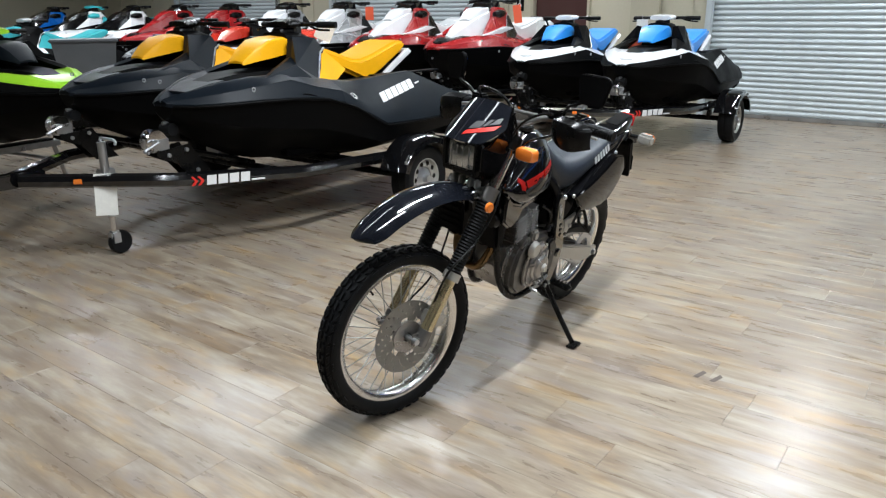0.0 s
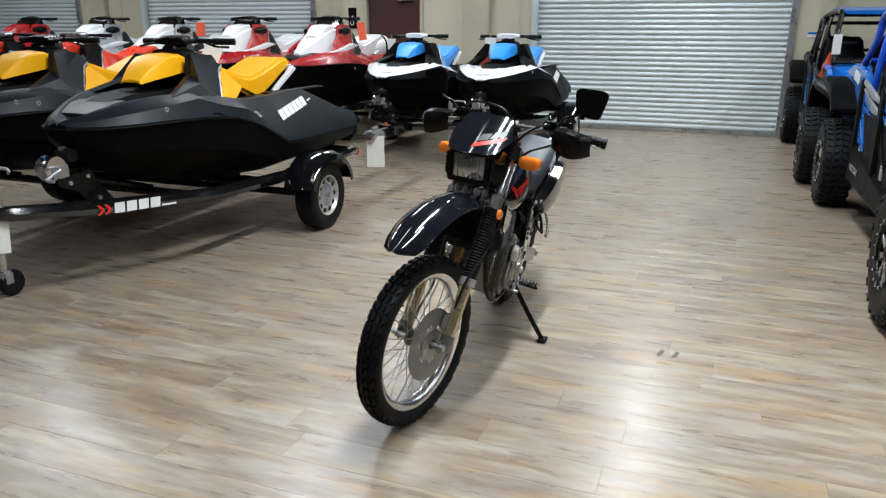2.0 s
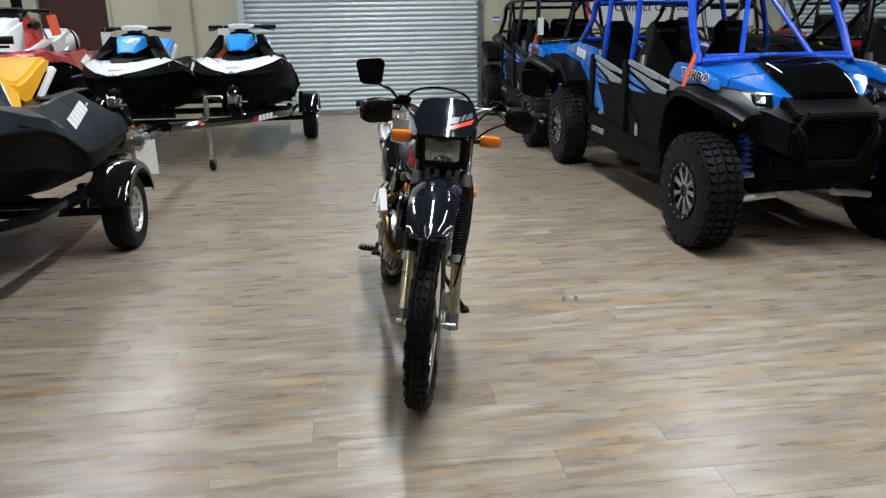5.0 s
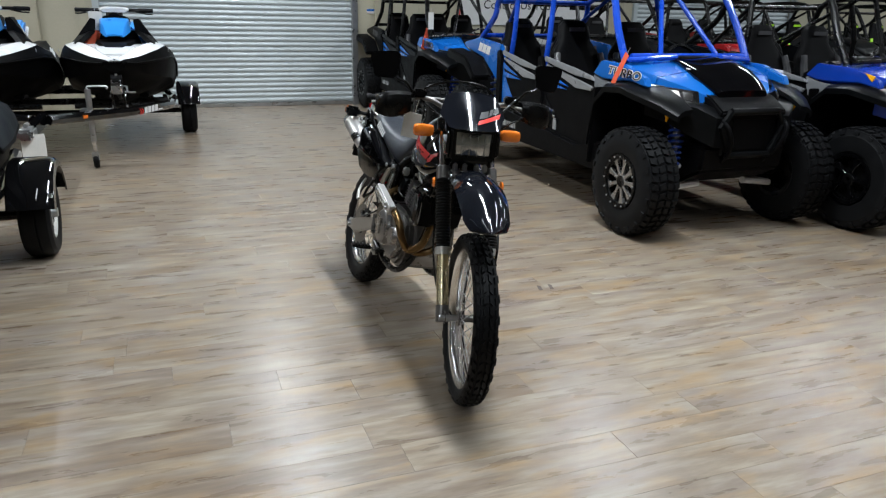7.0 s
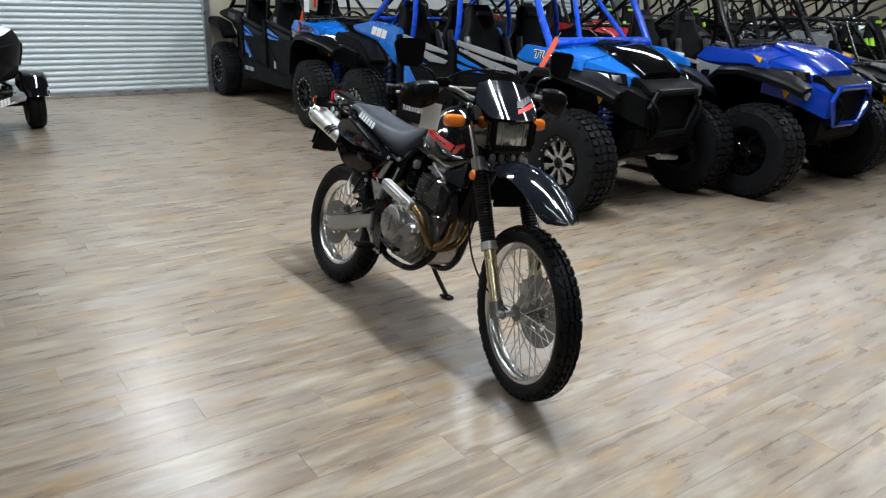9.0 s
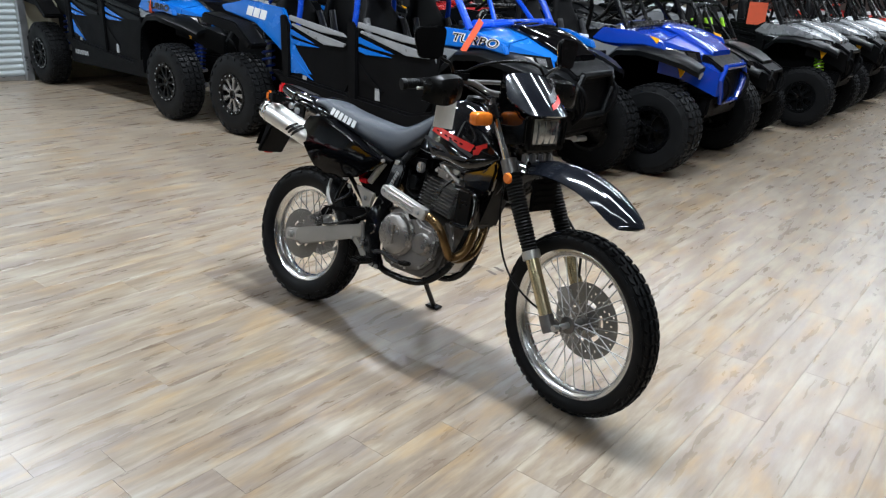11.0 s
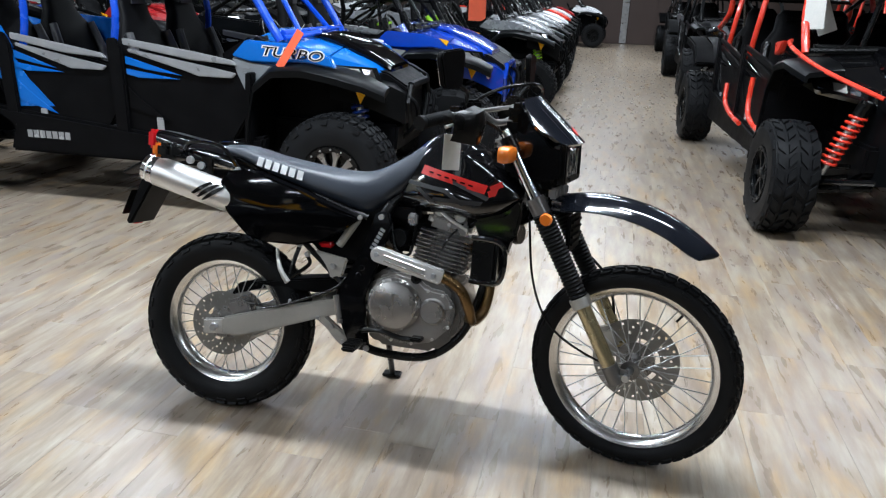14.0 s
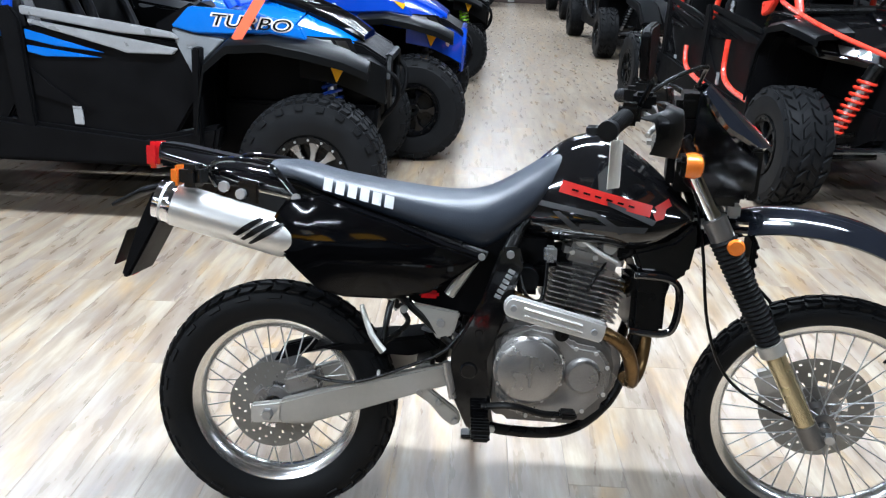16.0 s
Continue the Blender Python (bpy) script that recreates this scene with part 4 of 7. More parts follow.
for zz in (0.40, 0.44, 0.48, 0.52):
    part("case_rib", box((0.012, 0.15, 0.006), (0.902 - abs(zz - 0.48) * 0.35, 0, zz), 0.002), CASE, eng)
part("starter_motor", tube([(0.80, 0.03, 0.585), (0.80, 0.118, 0.585)], 0.034, 20, smooth=0), CASE, eng)
part("starter_gear_cover", spin([(0.0001, 0.022), (0.030, 0.022), (0.036, 0.014), (0.040, 0), (0.0001, 0)], 28, m=Matrix.Translation((0.775, 0.140, 0.565))), ALUP, eng)
for a_ in (20, 75, 130, 185, 240, 300):
    part("cover_rib", tube([(0.705 + 0.056 * math.cos(radians(a_)), 0.158, 0.468 + 0.056 * math.sin(radians(a_))), (0.705 + 0.092 * math.cos(radians(a_)), 0.149, 0.468 + 0.092 * math.sin(radians(a_)))], 0.006, 6, smooth=0), CASE, eng)
part("sprocket_cover", prism([(0.545, 0.40), (0.545, 0.53), (0.59, 0.575), (0.640, 0.560), (0.615, 0.50), (0.61, 0.40)], 0.118, 0.150, 0.010, seg=2), BLACK, eng)
part("shift_lever", tube([(0.615, 0.165, 0.395), (0.70, 0.172, 0.375), (0.775, 0.175, 0.385), (0.775, 0.205, 0.385)], 0.007, 8, smooth=2), STEEL, eng, "steel gear lever")
part("breather_hose", tube([(0.60, 0.10, 0.60), (0.63, 0.12, 0.69), (0.70, 0.10, 0.74)], 0.008, 8), BLACK, eng)
part("clutch_arm", box((0.05, 0.03, 0.05), (0.745, 0.118, 0.615), 0.01), ALUP, eng)
ring = [(0.662 + 0.083 * math.cos(a), -0.163, 0.488 + 0.083 * math.sin(a)) for a in np.linspace(0.5, 5.9, 8)]
bolts(ring, eng, -1, ALU, 0.8)
bolts([(0.60, -0.152, 0.395), (0.66, -0.152, 0.366), (0.73, -0.152, 0.362), (0.80, -0.152, 0.384), (0.85, -0.152, 0.43), (0.855, -0.152, 0.50), (0.825, -0.152, 0.535), (0.775, -0.152, 0.545), (0.74, -0.152, 0.572)], eng, -1, ALU, 0.8)
bolts([(0.612, 0.152, 0.412), (0.66, 0.152, 0.372), (0.74, 0.152, 0.370), (0.793, 0.152, 0.412), (0.803, 0.152, 0.475), (0.782, 0.152, 0.54), (0.732, 0.152, 0.568), (0.668, 0.152, 0.562)], eng, 1, ALUP, 0.9)
part("cover_highlight_rib", tube([(0.662, -0.182, 0.45), (0.662, -0.182, 0.53)], 0.004, 6, smooth=0), CASE, eng)
part("oil_cap", spin([(0.0001, -0.02), (0.018, -0.02), (0.020, 0), (0.0001, 0)], 12, m=Matrix.Translation((0.735, -0.15, 0.585))), BLACK, eng)
cyl_m = Matrix.Translation((0.782, 0, 0.60)) @ Matrix.Rotation(radians(12), 4, "Y")
barrel = part("cylinder", moved(box((0.125, 0.13, 0.15), (0, 0, 0.070), 0.02), cyl_m), FINS, eng)
fin = finish(box((0.184, 0.205, 0.0036), (0, 0, 0), 0.0015, seg=1))
for k in range(9):
    s_ = 1.0 if k < 7 else 0.96
    put("cooling_fin", fin, CASE, barrel, m=cyl_m @ pose(0, 0, 0.020 + 0.0136 * k) @ Matrix.Diagonal((s_, s_, 1, 1)))
part("cylinder_head", moved(box((0.155, 0.17, 0.050), (0, 0, 0.168), 0.016), cyl_m), CASE, eng, "grey cylinder head")
rocker = moved(box((0.115, 0.14, 0.040), (0.0, 0, 0.202), 0.014), cyl_m)
part("rocker_cover", rocker, CASE, eng)
for dx in (-0.042, 0.030):
    part("valve_cap", moved(spin([(0.0001, -0.016), (0.017, -0.016), (0.021, -0.010), (0.021, 0.0), (0.0001, 0.0)], 18, m=Matrix.Translation((dx, -0.070, 0.202))), cyl_m), ALUP, eng)
part("plug_cap", moved(tube([(0.062, -0.060, 0.175), (0.085, -0.082, 0.205), (0.075, -0.075, 0.232)], 0.008, 8), cyl_m), BLACK, eng)
part("head_pipe", moved(tube([(-0.045, -0.086, 0.205), (0.0, -0.094, 0.186), (0.055, -0.090, 0.170)], 0.006, 8), cyl_m), ALU, eng)
bolts([cyl_m @ Vector((dx, -0.088, 0.168)) for dx in (-0.06, 0, 0.06)], eng, -1, ALU, 1.0)
part("carburettor", box((0.09, 0.09, 0.10), (0.655, -0.03, 0.705), 0.022), MATTE, bike, "black carburettor")
part("carburettor_bowl", spin([(0.0001, -0.03), (0.03, -0.03), (0.034, 0.03), (0.0001, 0.03)], 20, closed=False, m=Matrix.Translation((0.648, -0.075, 0.705))), GUN, bike)
# Added black block that darkens the open gap between carburettor and tank.
part("carburettor_top", box((0.12, 0.13, 0.075), (0.655, -0.02, 0.790), 0.02), MATTE, bike)
part("intake_boot", tube([(0.58, 0, 0.73), (0.76, 0, 0.76)], 0.032, 14, smooth=0), RUBBER, bike)
part("fuel_hose", tube([(0.62, -0.09, 0.75), (0.645, -0.115, 0.67), (0.69, -0.09, 0.655), (0.70, -0.07, 0.76)], 0.005, 8), BLACK, bike)
part("spark_lead", tube([(0.86, -0.07, 0.77), (0.82, -0.10, 0.72), (0.80, -0.10, 0.68)], 0.004, 6), BLACK, bike)

# exhaust: two headers into one pipe, heat shield, muffler
head1 = [(0.868, -0.035, 0.70), (0.93, -0.045, 0.665), (0.965, -0.055, 0.58), (0.955, -0.075, 0.49), (0.925, -0.12, 0.455), (0.915, -0.155, 0.50), (0.885, -0.175, 0.565), (0.815, -0.185, 0.605), (0.68, -0.178, 0.640), (0.61, -0.12, 0.665), (0.54, -0.075, 0.69), (0.40, -0.07, 0.71), (0.28, -0.09, 0.72), (0.16, -0.125, 0.755)]
pipe = part("exhaust_pipe", tube(head1, 0.0175, 14), BRASS, bike, "heat-tinted brass-brown exhaust header")
part("exhaust_pipe", tube([(0.868, 0.035, 0.70), (0.925, 0.04, 0.655), (0.955, 0.03, 0.56), (0.95, -0.01, 0.475), (0.925, -0.075, 0.445), (0.91, -0.115, 0.465)], 0.017, 14), BRASS, bike)
hs0, hs1 = Vector((0.588, -0.186, 0.664)), Vector((0.826, -0.191, 0.604))
hl_ = (hs1 - hs0).length
hm = Matrix.Translation(hs0) @ Matrix.Rotation(math.atan2(hs0.z - hs1.z, hs1.x - hs0.x), 4, "Y")
out = []
for k in range(9):
    a = radians(90 + 22.5 * k)
    out.append((0.020 + 0.020 * math.cos(a), 0.025 * math.sin(a)))
out += [(hl_, -0.024), (hl_ + 0.004, 0.0), (hl_, 0.024)]
part("heat_shield", moved(prism(out, -0.030, 0.004, 0.010, seg=3), hm), ALU, pipe, "bright aluminium heat shield", angle=50)
own = bmesh.new()
tube([hs0.lerp(hs1, 0.2) + Vector((0, -0.030, 0.006)), hs0.lerp(hs1, 0.78) + Vector((0, -0.030, 0.006))], 0.0045, 6, own, 0)
tube([hs0.lerp(hs1, 0.2) + Vector((0, -0.030, -0.010)), hs0.lerp(hs1, 0.78) + Vector((0, -0.030, -0.010))], 0.0045, 6, own, 0)
part("shield_rib", own, ALUP, pipe)
bolts([hs0.lerp(hs1, 0.09) + Vector((0, -0.030, 0)), hs0.lerp(hs1, 0.9) + Vector((0, -0.030, 0))], bike, -1, STEEL, 1.2)
mu0, mu1 = Vector((0.085, -0.138, 0.782)), Vector((-0.252, -0.153, 0.873))
d = (mu1 - mu0)
mm = Matrix.Translation(mu0) @ d.to_track_quat("Y", "Z").to_matrix().to_4x4()
Lm = d.length
muf = part("muffler", spin([(0.0001, -0.02), (0.030, -0.018), (0.047, 0.02), (0.051, 0.04), (0.0525, Lm - 0.035), (0.050, Lm - 0.012), (0.040, Lm), (0.0001, Lm)], 40, m=mm), ALU, bike, "satin aluminium muffler with dark slashes")
part("end_cap", spin([(0.0001, Lm - 0.004), (0.041, Lm - 0.004), (0.0535, Lm - 0.022), (0.0535, Lm - 0.040), (0.051, Lm - 0.040), (0.048, Lm + 0.004), (0.018, Lm + 0.006), (0.016, Lm - 0.02), (0.0001, Lm - 0.02)], 40, m=mm), CHROME, muf)
outw = mm.to_3x3().inverted() @ Vector((0, -1, 0.15))
phi = math.atan2(outw.z, outw.x)
turn_up = 1 if (mm.to_3x3() @ Vector((math.cos(phi + 0.5), 0, math.sin(phi + 0.5)))).z > 0 else -1
for k in range(3):
    own = bmesh.new()
    rows = []
    for f in np.linspace(-0.75 + 0.12 * k, 0.75 - 0.08 * k, 9):
        a = phi + turn_up * f
        wv = 0.010 * (1 - abs(f) / 1.3)
        yy = 0.075 + k * 0.024 - 0.045 * f
        rows.append([own.verts.new((r_ * math.cos(a), yy + dy, r_ * math.sin(a))) for dy, r_ in ((-wv, 0.0535), (-wv, 0.0545), (wv, 0.0545), (wv, 0.0535))])
    for p, q in zip(rows, rows[1:]):
        for j in range(4):
            own.faces.new((p[j], p[(j + 1) % 4], q[(j + 1) % 4], q[j]))
    bmesh.ops.recalc_face_normals(own, faces=own.faces)
    part("slash_mark", moved(own, mm), BLACK, muf, "black slash")
part("muffler_bracket", box((0.05, 0.012, 0.06), (-0.045, -0.128, 0.895), 0.004), BLACK, bike)
bolts([(-0.06, -0.136, 0.893), (-0.10, -0.140, 0.91)], bike, -1, STEEL, 2.0)
part("pipe_end", tube([(0.18, -0.125, 0.745), (0.085, -0.138, 0.782)], 0.024, 12, smooth=0), ALUP, bike)

# tank, seat, side covers
keys = [(0.600, 0.062, 0.815, 0.93, 2.6, 0.75), (0.66, 0.105, 0.80, 0.99, 2.8, 0.62), (0.74, 0.150, 0.795, 1.056, 2.9, 0.52), (0.83, 0.172, 0.790, 1.072, 2.9, 0.48), (0.91, 0.168, 0.778, 1.030, 2.8, 0.48), (0.98, 0.148, 0.800, 0.975, 2.7, 0.55), (1.04, 0.118, 0.845, 0.915, 2.5, 0.7), (1.055, 0.09, 0.865, 0.895, 2.3, 0.8)]
tank = part("fuel_tank", body(stations(keys, 36), 40), GLOSS, bike, "gloss black fuel tank with red and grey graphics", angle=50)
part("fuel_cap", spin([(0.0001, -0.022), (0.034, -0.022), (0.040, -0.014), (0.040, 0), (0.0001, 0)], 28, m=Matrix.Translation((0.825, 0, 1.070)) @ Matrix.Rotation(radians(-90), 4, "X")), BLACK, tank)


def surface_of(ob):
    own = bmesh.new()
    own.from_mesh(ob.data)
    tree = BVHTree.FromBMesh(own)
    own.free()
    return tree


TANK_TREE = surface_of(tank)


def tank_half(x, z):
    """Half width of the tank's side at x, z."""
    hit = TANK_TREE.ray_cast(Vector((x, -0.5, z)), Vector((0, 1, 0)))[0]
    return -hit.y if hit is not None else 0.09


def decal(outline, s, material, name, lift=0.0012, label="", n=10):
    """A thin film that lies on the tank's side; outline is a quad in x and z."""
    own = bmesh.new()
    q = [Vector((x, 0, z)) for x, z in outline]
    grid = []
    for i in range(n + 1):
        row = []
        for j in range(5):
            p = q[0].lerp(q[1], i / n).lerp(q[3].lerp(q[2], i / n), j / 4)
            row.append(own.verts.new((p.x, s * (tank_half(p.x, p.z) + lift), p.z)))
        grid.append(row)
    for i in range(n):
        for j in range(4):
            own.faces.new((grid[i][j], grid[i + 1][j], grid[i + 1][j + 1], grid[i][j + 1]))
    bmesh.ops.solidify(own, geom=own.faces[:], thickness=0.0006)
    return part(name, own, material, tank, label)


for s in (-1, 1):
    decal([(0.712, 0.928), (0.722, 0.957), (0.940, 0.905), (0.932, 0.877)], s, REDP, "red_stripe", 0.0022, "bright red stripe")
    for i in range(6):
        x = 0.742 + i * 0.027
        decal([(x, 0.9335 - i * 0.0065), (x + 0.015, 0.9300 - i * 0.0065), (x + 0.0165, 0.9345 - i * 0.0065), (x + 0.0015, 0.9380 - i * 0.0065)], s, GLOSS, "stripe_bar", 0.0036, n=2)
    decal([(0.945, 0.902), (0.982, 0.922), (0.990, 0.905), (0.953, 0.886)], s, REDP, "emblem", 0.0022, n=3)
    decal([(0.940, 0.886), (0.977, 0.905), (0.968, 0.874), (0.948, 0.868)], s, REDP, "emblem", 0.0022, n=3)
    decal([(0.665, 0.892), (0.673, 0.905), (0.80, 0.885), (0.80, 0.872)], s, GREYG, "grey_band", 0.0020)
    decal([(0.80, 0.872), (0.80, 0.885), (0.875, 0.840), (0.86, 0.832)], s, GREYG, "grey_band", 0.0020, n=5)
    decal([(0.70, 0.880), (0.715, 0.882), (0.775, 0.835), (0.755, 0.832)], s, GREYG, "grey_band", 0.0020, n=5)
    decal([(0.76, 0.842), (0.765, 0.855), (0.93, 0.852), (0.92, 0.838)], s, GREYG, "grey_band", 0.0020)
    decal([(0.82, 0.905), (0.83, 0.912), (0.95, 0.868), (0.94, 0.856)], s, GREYG, "grey_band", 0.0020)
    decal([(0.655, 0.845), (0.655, 0.848), (0.80, 0.832), (0.80, 0.829)], s, SILVER, "pinstripe", 0.0020)
# tank shrouds and oil cooler
for s in (-1, 1):
    part("tank_skirt", prism([(0.90, 0.79), (1.00, 0.82), (1.05, 0.87), (1.06, 0.83), (1.045, 0.74), (0.985, 0.70), (0.925, 0.73)], s * 0.085, s * 0.118, 0.010), GLOSS, bike)
part("oil_cooler", box((0.085, 0.15, 0.15), (0.948, -0.058, 0.660), 0.012), BLACK, bike, "black oil cooler with a tube guard")
for k in range(8):
    part("cooler_fin", box((0.047, 0.135, 0.003), (0.967, -0.055, 0.605 + 0.014 * k)), GUN, bike)
part("cooler_guard", tube([(0.905, -0.142, 0.735), (0.985, -0.148, 0.730), (1.015, -0.148, 0.700), (1.012, -0.145, 0.62), (0.985, -0.140, 0.590), (0.905, -0.130, 0.592)], 0.0095, 10), GLOSS, bike, "black tube guard")
part("horn", spin([(0.0001, -0.018), (0.034, -0.018), (0.038, 0.0), (0.030, 0.018), (0.0001, 0.018)], 24, closed=False, m=Matrix.Translation((1.03, 0.06, 0.74)) @ Matrix.Rotation(radians(70), 4, "Z")), BLACK, bike)

keys_s = [(-0.005, 0.098, 0.925, 0.972, 3.0, 0.80), (0.06, 0.112, 0.925, 0.972, 3.0, 0.80), (0.165, 0.125, 0.885, 0.948, 3.2, 0.82), (0.31, 0.136, 0.838, 0.926, 3.2, 0.84), (0.45, 0.138, 0.790, 0.914, 3.0, 0.84), (0.545, 0.128, 0.765, 0.926, 2.8, 0.82), (0.645, 0.112, 0.845, 0.982, 2.7, 0.72), (0.715, 0.098, 0.940, 1.034, 2.6, 0.66), (0.765, 0.085, 1.010, 1.058, 2.5, 0.6)]
seat = part("seat", body(stations(keys_s, 40), 36), VINYL, bike, "dark grey vinyl seat with white side marks", angle=60)


SEAT_TREE = surface_of(seat)


def seat_half(x, z):
    hit = SEAT_TREE.ray_cast(Vector((x, -0.5, z)), Vector((0, 1, 0)))[0]
    return -hit.y if hit is not None else 0.11


for s in (-1, 1):
    # six plain white bars of the height of the letters
    for i in range(6):
        own = bmesh.new()
        x0 = 0.136 + i * 0.0305
        zc = 0.925 - (x0 - 0.136) * 0.225
        vs = []
        for dx, dz in ((0, -0.015), (0.022, -0.020), (0.024, 0.010), (0.002, 0.015)):
            vs.append(own.verts.new((x0 + dx, s * (seat_half(x0 + dx, zc + dz) + 0.011), zc + dz)))
        own.faces.new(vs)
        bmesh.ops.solidify(own, geom=own.faces[:], thickness=0.002)
        part("white_bar", own, WHITEG, seat)
    out = [(0.135, 0.897), (0.055, 0.885), (0.005, 0.812), (0.060, 0.745), (0.135, 0.672), (0.20, 0.655), (0.314, 0.655), (0.405, 0.675), (0.47, 0.715), (0.535, 0.765), (0.44, 0.795), (0.315, 0.843)]
    own = prism(out, s * 0.105, s * 0.158, 0.0)
    # bulge of the cover and a crease
    bmesh.ops.triangulate(own, faces=[f for f in own.faces if len(f.verts) > 4])
    bmesh.ops.subdivide_edges(own, edges=own.edges[:], cuts=2, use_grid_fill=True)
    for v in own.verts:
        dist = min(1.0, max(0.0, 1 - ((v.co.x - 0.26) / 0.30) ** 2)) * min(1.0, max(0.0, 1 - ((v.co.z - 0.775) / 0.14) ** 2))
        if abs(v.co.y) > 0.12:
            v.co.y += s * 0.034 * dist ** 0.6
    bmesh.ops.bevel(own, geom=[e for e in own.edges if e.is_manifold and e.calc_face_angle(0) > 1.0], offset=0.007, segments=2, affect="EDGES")
    cov = part("side_cover", own, SIDEP, bike, "gloss black side cover", angle=60)
    part("cover_crease", tube([(0.13, s * 0.170, 0.868), (0.25, s * 0.180, 0.835), (0.345, s * 0.180, 0.800), (0.42, s * 0.168, 0.782)], 0.0035, 6), GLOSS, cov)
    bars("cover_mark", (5, 0.012, 0.011, 0.003), side_frame((0.455, s * 0.1625, 0.762), s, -21 if s < 0 else 21), GREYG, cov)
    bolts([(0.325, s * 0.162, 0.675), (0.53, s * 0.160, 0.768)], cov, s, STEEL, 1.3)

# tail: fender, rack rails, light, plate holder, rear signals
own = body([(-0.30, 0.045, 0.955, 1.005, 3, 0.8), (-0.20, 0.075, 0.93, 0.985, 3, 0.8), (-0.08, 0.10, 0.895, 0.972, 3, 0.8), (0.06, 0.105, 0.87, 0.95, 3, 0.8), (0.14, 0.09, 0.84, 0.92, 3, 0.8)], 28)
part("rear_fender", own, GLOSS, bike, "gloss black tail fender", angle=50)
part("fender_tongue", body([(-0.42, 0.055, 0.835, 0.850, 3), (-0.34, 0.075, 0.872, 0.892, 3), (-0.20, 0.088, 0.905, 0.930, 3), (0.0, 0.09, 0.90, 0.92, 3)], 24), MATTE, bike)
part("tail_light", box((0.035, 0.085, 0.068), (-0.318, 0, 0.972), 0.010), REDL, bike, "red tail light")
part("tail_bracket", prism([(-0.30, 1.006), (-0.30, 0.945), (-0.24, 0.945), (-0.12, 0.955), (-0.10, 0.975), (-0.24, 1.000)], -0.04, 0.04, 0.006), MATTE, bike)
part("plate_holder", prism([(-0.305, 0.885), (-0.345, 0.80), (-0.395, 0.66), (-0.375, 0.655), (-0.325, 0.745), (-0.265, 0.86)], -0.075, 0.075, 0.006), MATTE, bike, "black plate holder and mud flap")
part("number_plate_card", box((0.004, 0.145, 0.10), (-0.392, 0, 0.735), 0.002, Matrix.Rotation(radians(22), 3, "Y")), GUN, bike, "dark plate card")
part("reflector", box((0.02, 0.05, 0.03), (-0.395, 0, 0.665), 0.004), REDL, bike)
for s in (-1, 1):
    part("grab_rail", tube([(0.075, s * 0.118, 0.885), (0.035, s * 0.122, 0.935), (-0.005, s * 0.120, 0.965), (-0.11, s * 0.108, 0.972), (-0.150, s * 0.095, 0.945), (-0.135, s * 0.09, 0.905)], 0.0075, 10), GLOSS, bike, "black grab rail")
    bolts([(0.072, s * 0.128, 0.888)], bike, s, STEEL, 1.6)
    stalk = part("turn_signal", tube([(-0.17, s * 0.06, 0.93), (-0.175, s * 0.155, 0.936)], 0.010, 10, smooth=0), BLACK, bike, "amber rear turn signal")
    part("signal_body", box((0.050, 0.078, 0.054), (-0.158, s * 0.185, 0.938), 0.012), ALUP if s > 0 else BLACK, stalk)
    part("signal_lens", box((0.026, 0.070, 0.048), (-0.190, s * 0.185, 0.938), 0.010), AMBER, stalk, "amber lens")
    # passenger and rider footrests
    part("passenger_footrest", tube([(0.242, s * 0.16, 0.635), (0.270, s * 0.195, 0.575), (0.302, s * 0.20, 0.532)], (0.006, 0.010), 8, smooth=2), ALUP, bike, "folded silver passenger footrest")
    part("footrest_bracket", tube([(0.315, s * 0.135, 0.655), (0.305, s * 0.16, 0.60), (0.300, s * 0.175, 0.545)], 0.008, 8), BLACK, bike)
    part("footrest_bracket", tube([(0.34, s * 0.135, 0.62), (0.355, s * 0.15, 0.59), (0.300, s * 0.175, 0.545)], 0.007, 8), BLACK, bike)
    peg = box((0.045, 0.10, 0.016), (0.545, s * 0.215, 0.345), 0.005)
    for k in range(5):
        box((0.045, 0.006, 0.010), (0.545, s * (0.178 + 0.018 * k), 0.357), 0.001, bm=peg)
    part("footpeg", peg, BLACK, bike, "serrated black footpeg")
    part("bracket_plate", prism([(0.365, 0.640), (0.485, 0.620), (0.47, 0.560), (0.43, 0.545), (0.405, 0.590)], s * 0.118, s * 0.134, 0.005), ALUP, bike)
    bolts([(0.437, s * 0.138, 0.592), (0.315, s * 0.14, 0.655), (0.345, s * 0.14, 0.625)], bike, s, STEEL, 1.5)
part("brake_pedal", tube([(0.55, -0.155, 0.385), (0.62, -0.180, 0.400), (0.70, -0.185, 0.385), (0.755, -0.190, 0.388)], 0.009, 8), BLACK, bike, "black brake pedal")
part("pedal_pad", box((0.04, 0.045, 0.014), (0.758, -0.195, 0.392), 0.004), BLACK, bike)
part("shift_lever", tube([(0.60, 0.15, 0.39), (0.68, 0.165, 0.385), (0.745, 0.17, 0.40)], 0.007, 8), STEEL, bike)
part("brake_cylinder", tube([(0.455, -0.146, 0.495), (0.475, -0.148, 0.40)], 0.010, 10, smooth=0), CASE, bike)
part("red_cap", box((0.05, 0.03, 0.02), (0.405, -0.12, 0.662), 0.006), REDL, bike, "small red cap")
part("side_plate_arm", tube([(0.515, -0.135, 0.76), (0.455, -0.14, 0.665)], 0.014, 8, smooth=0), ALUP, bike)
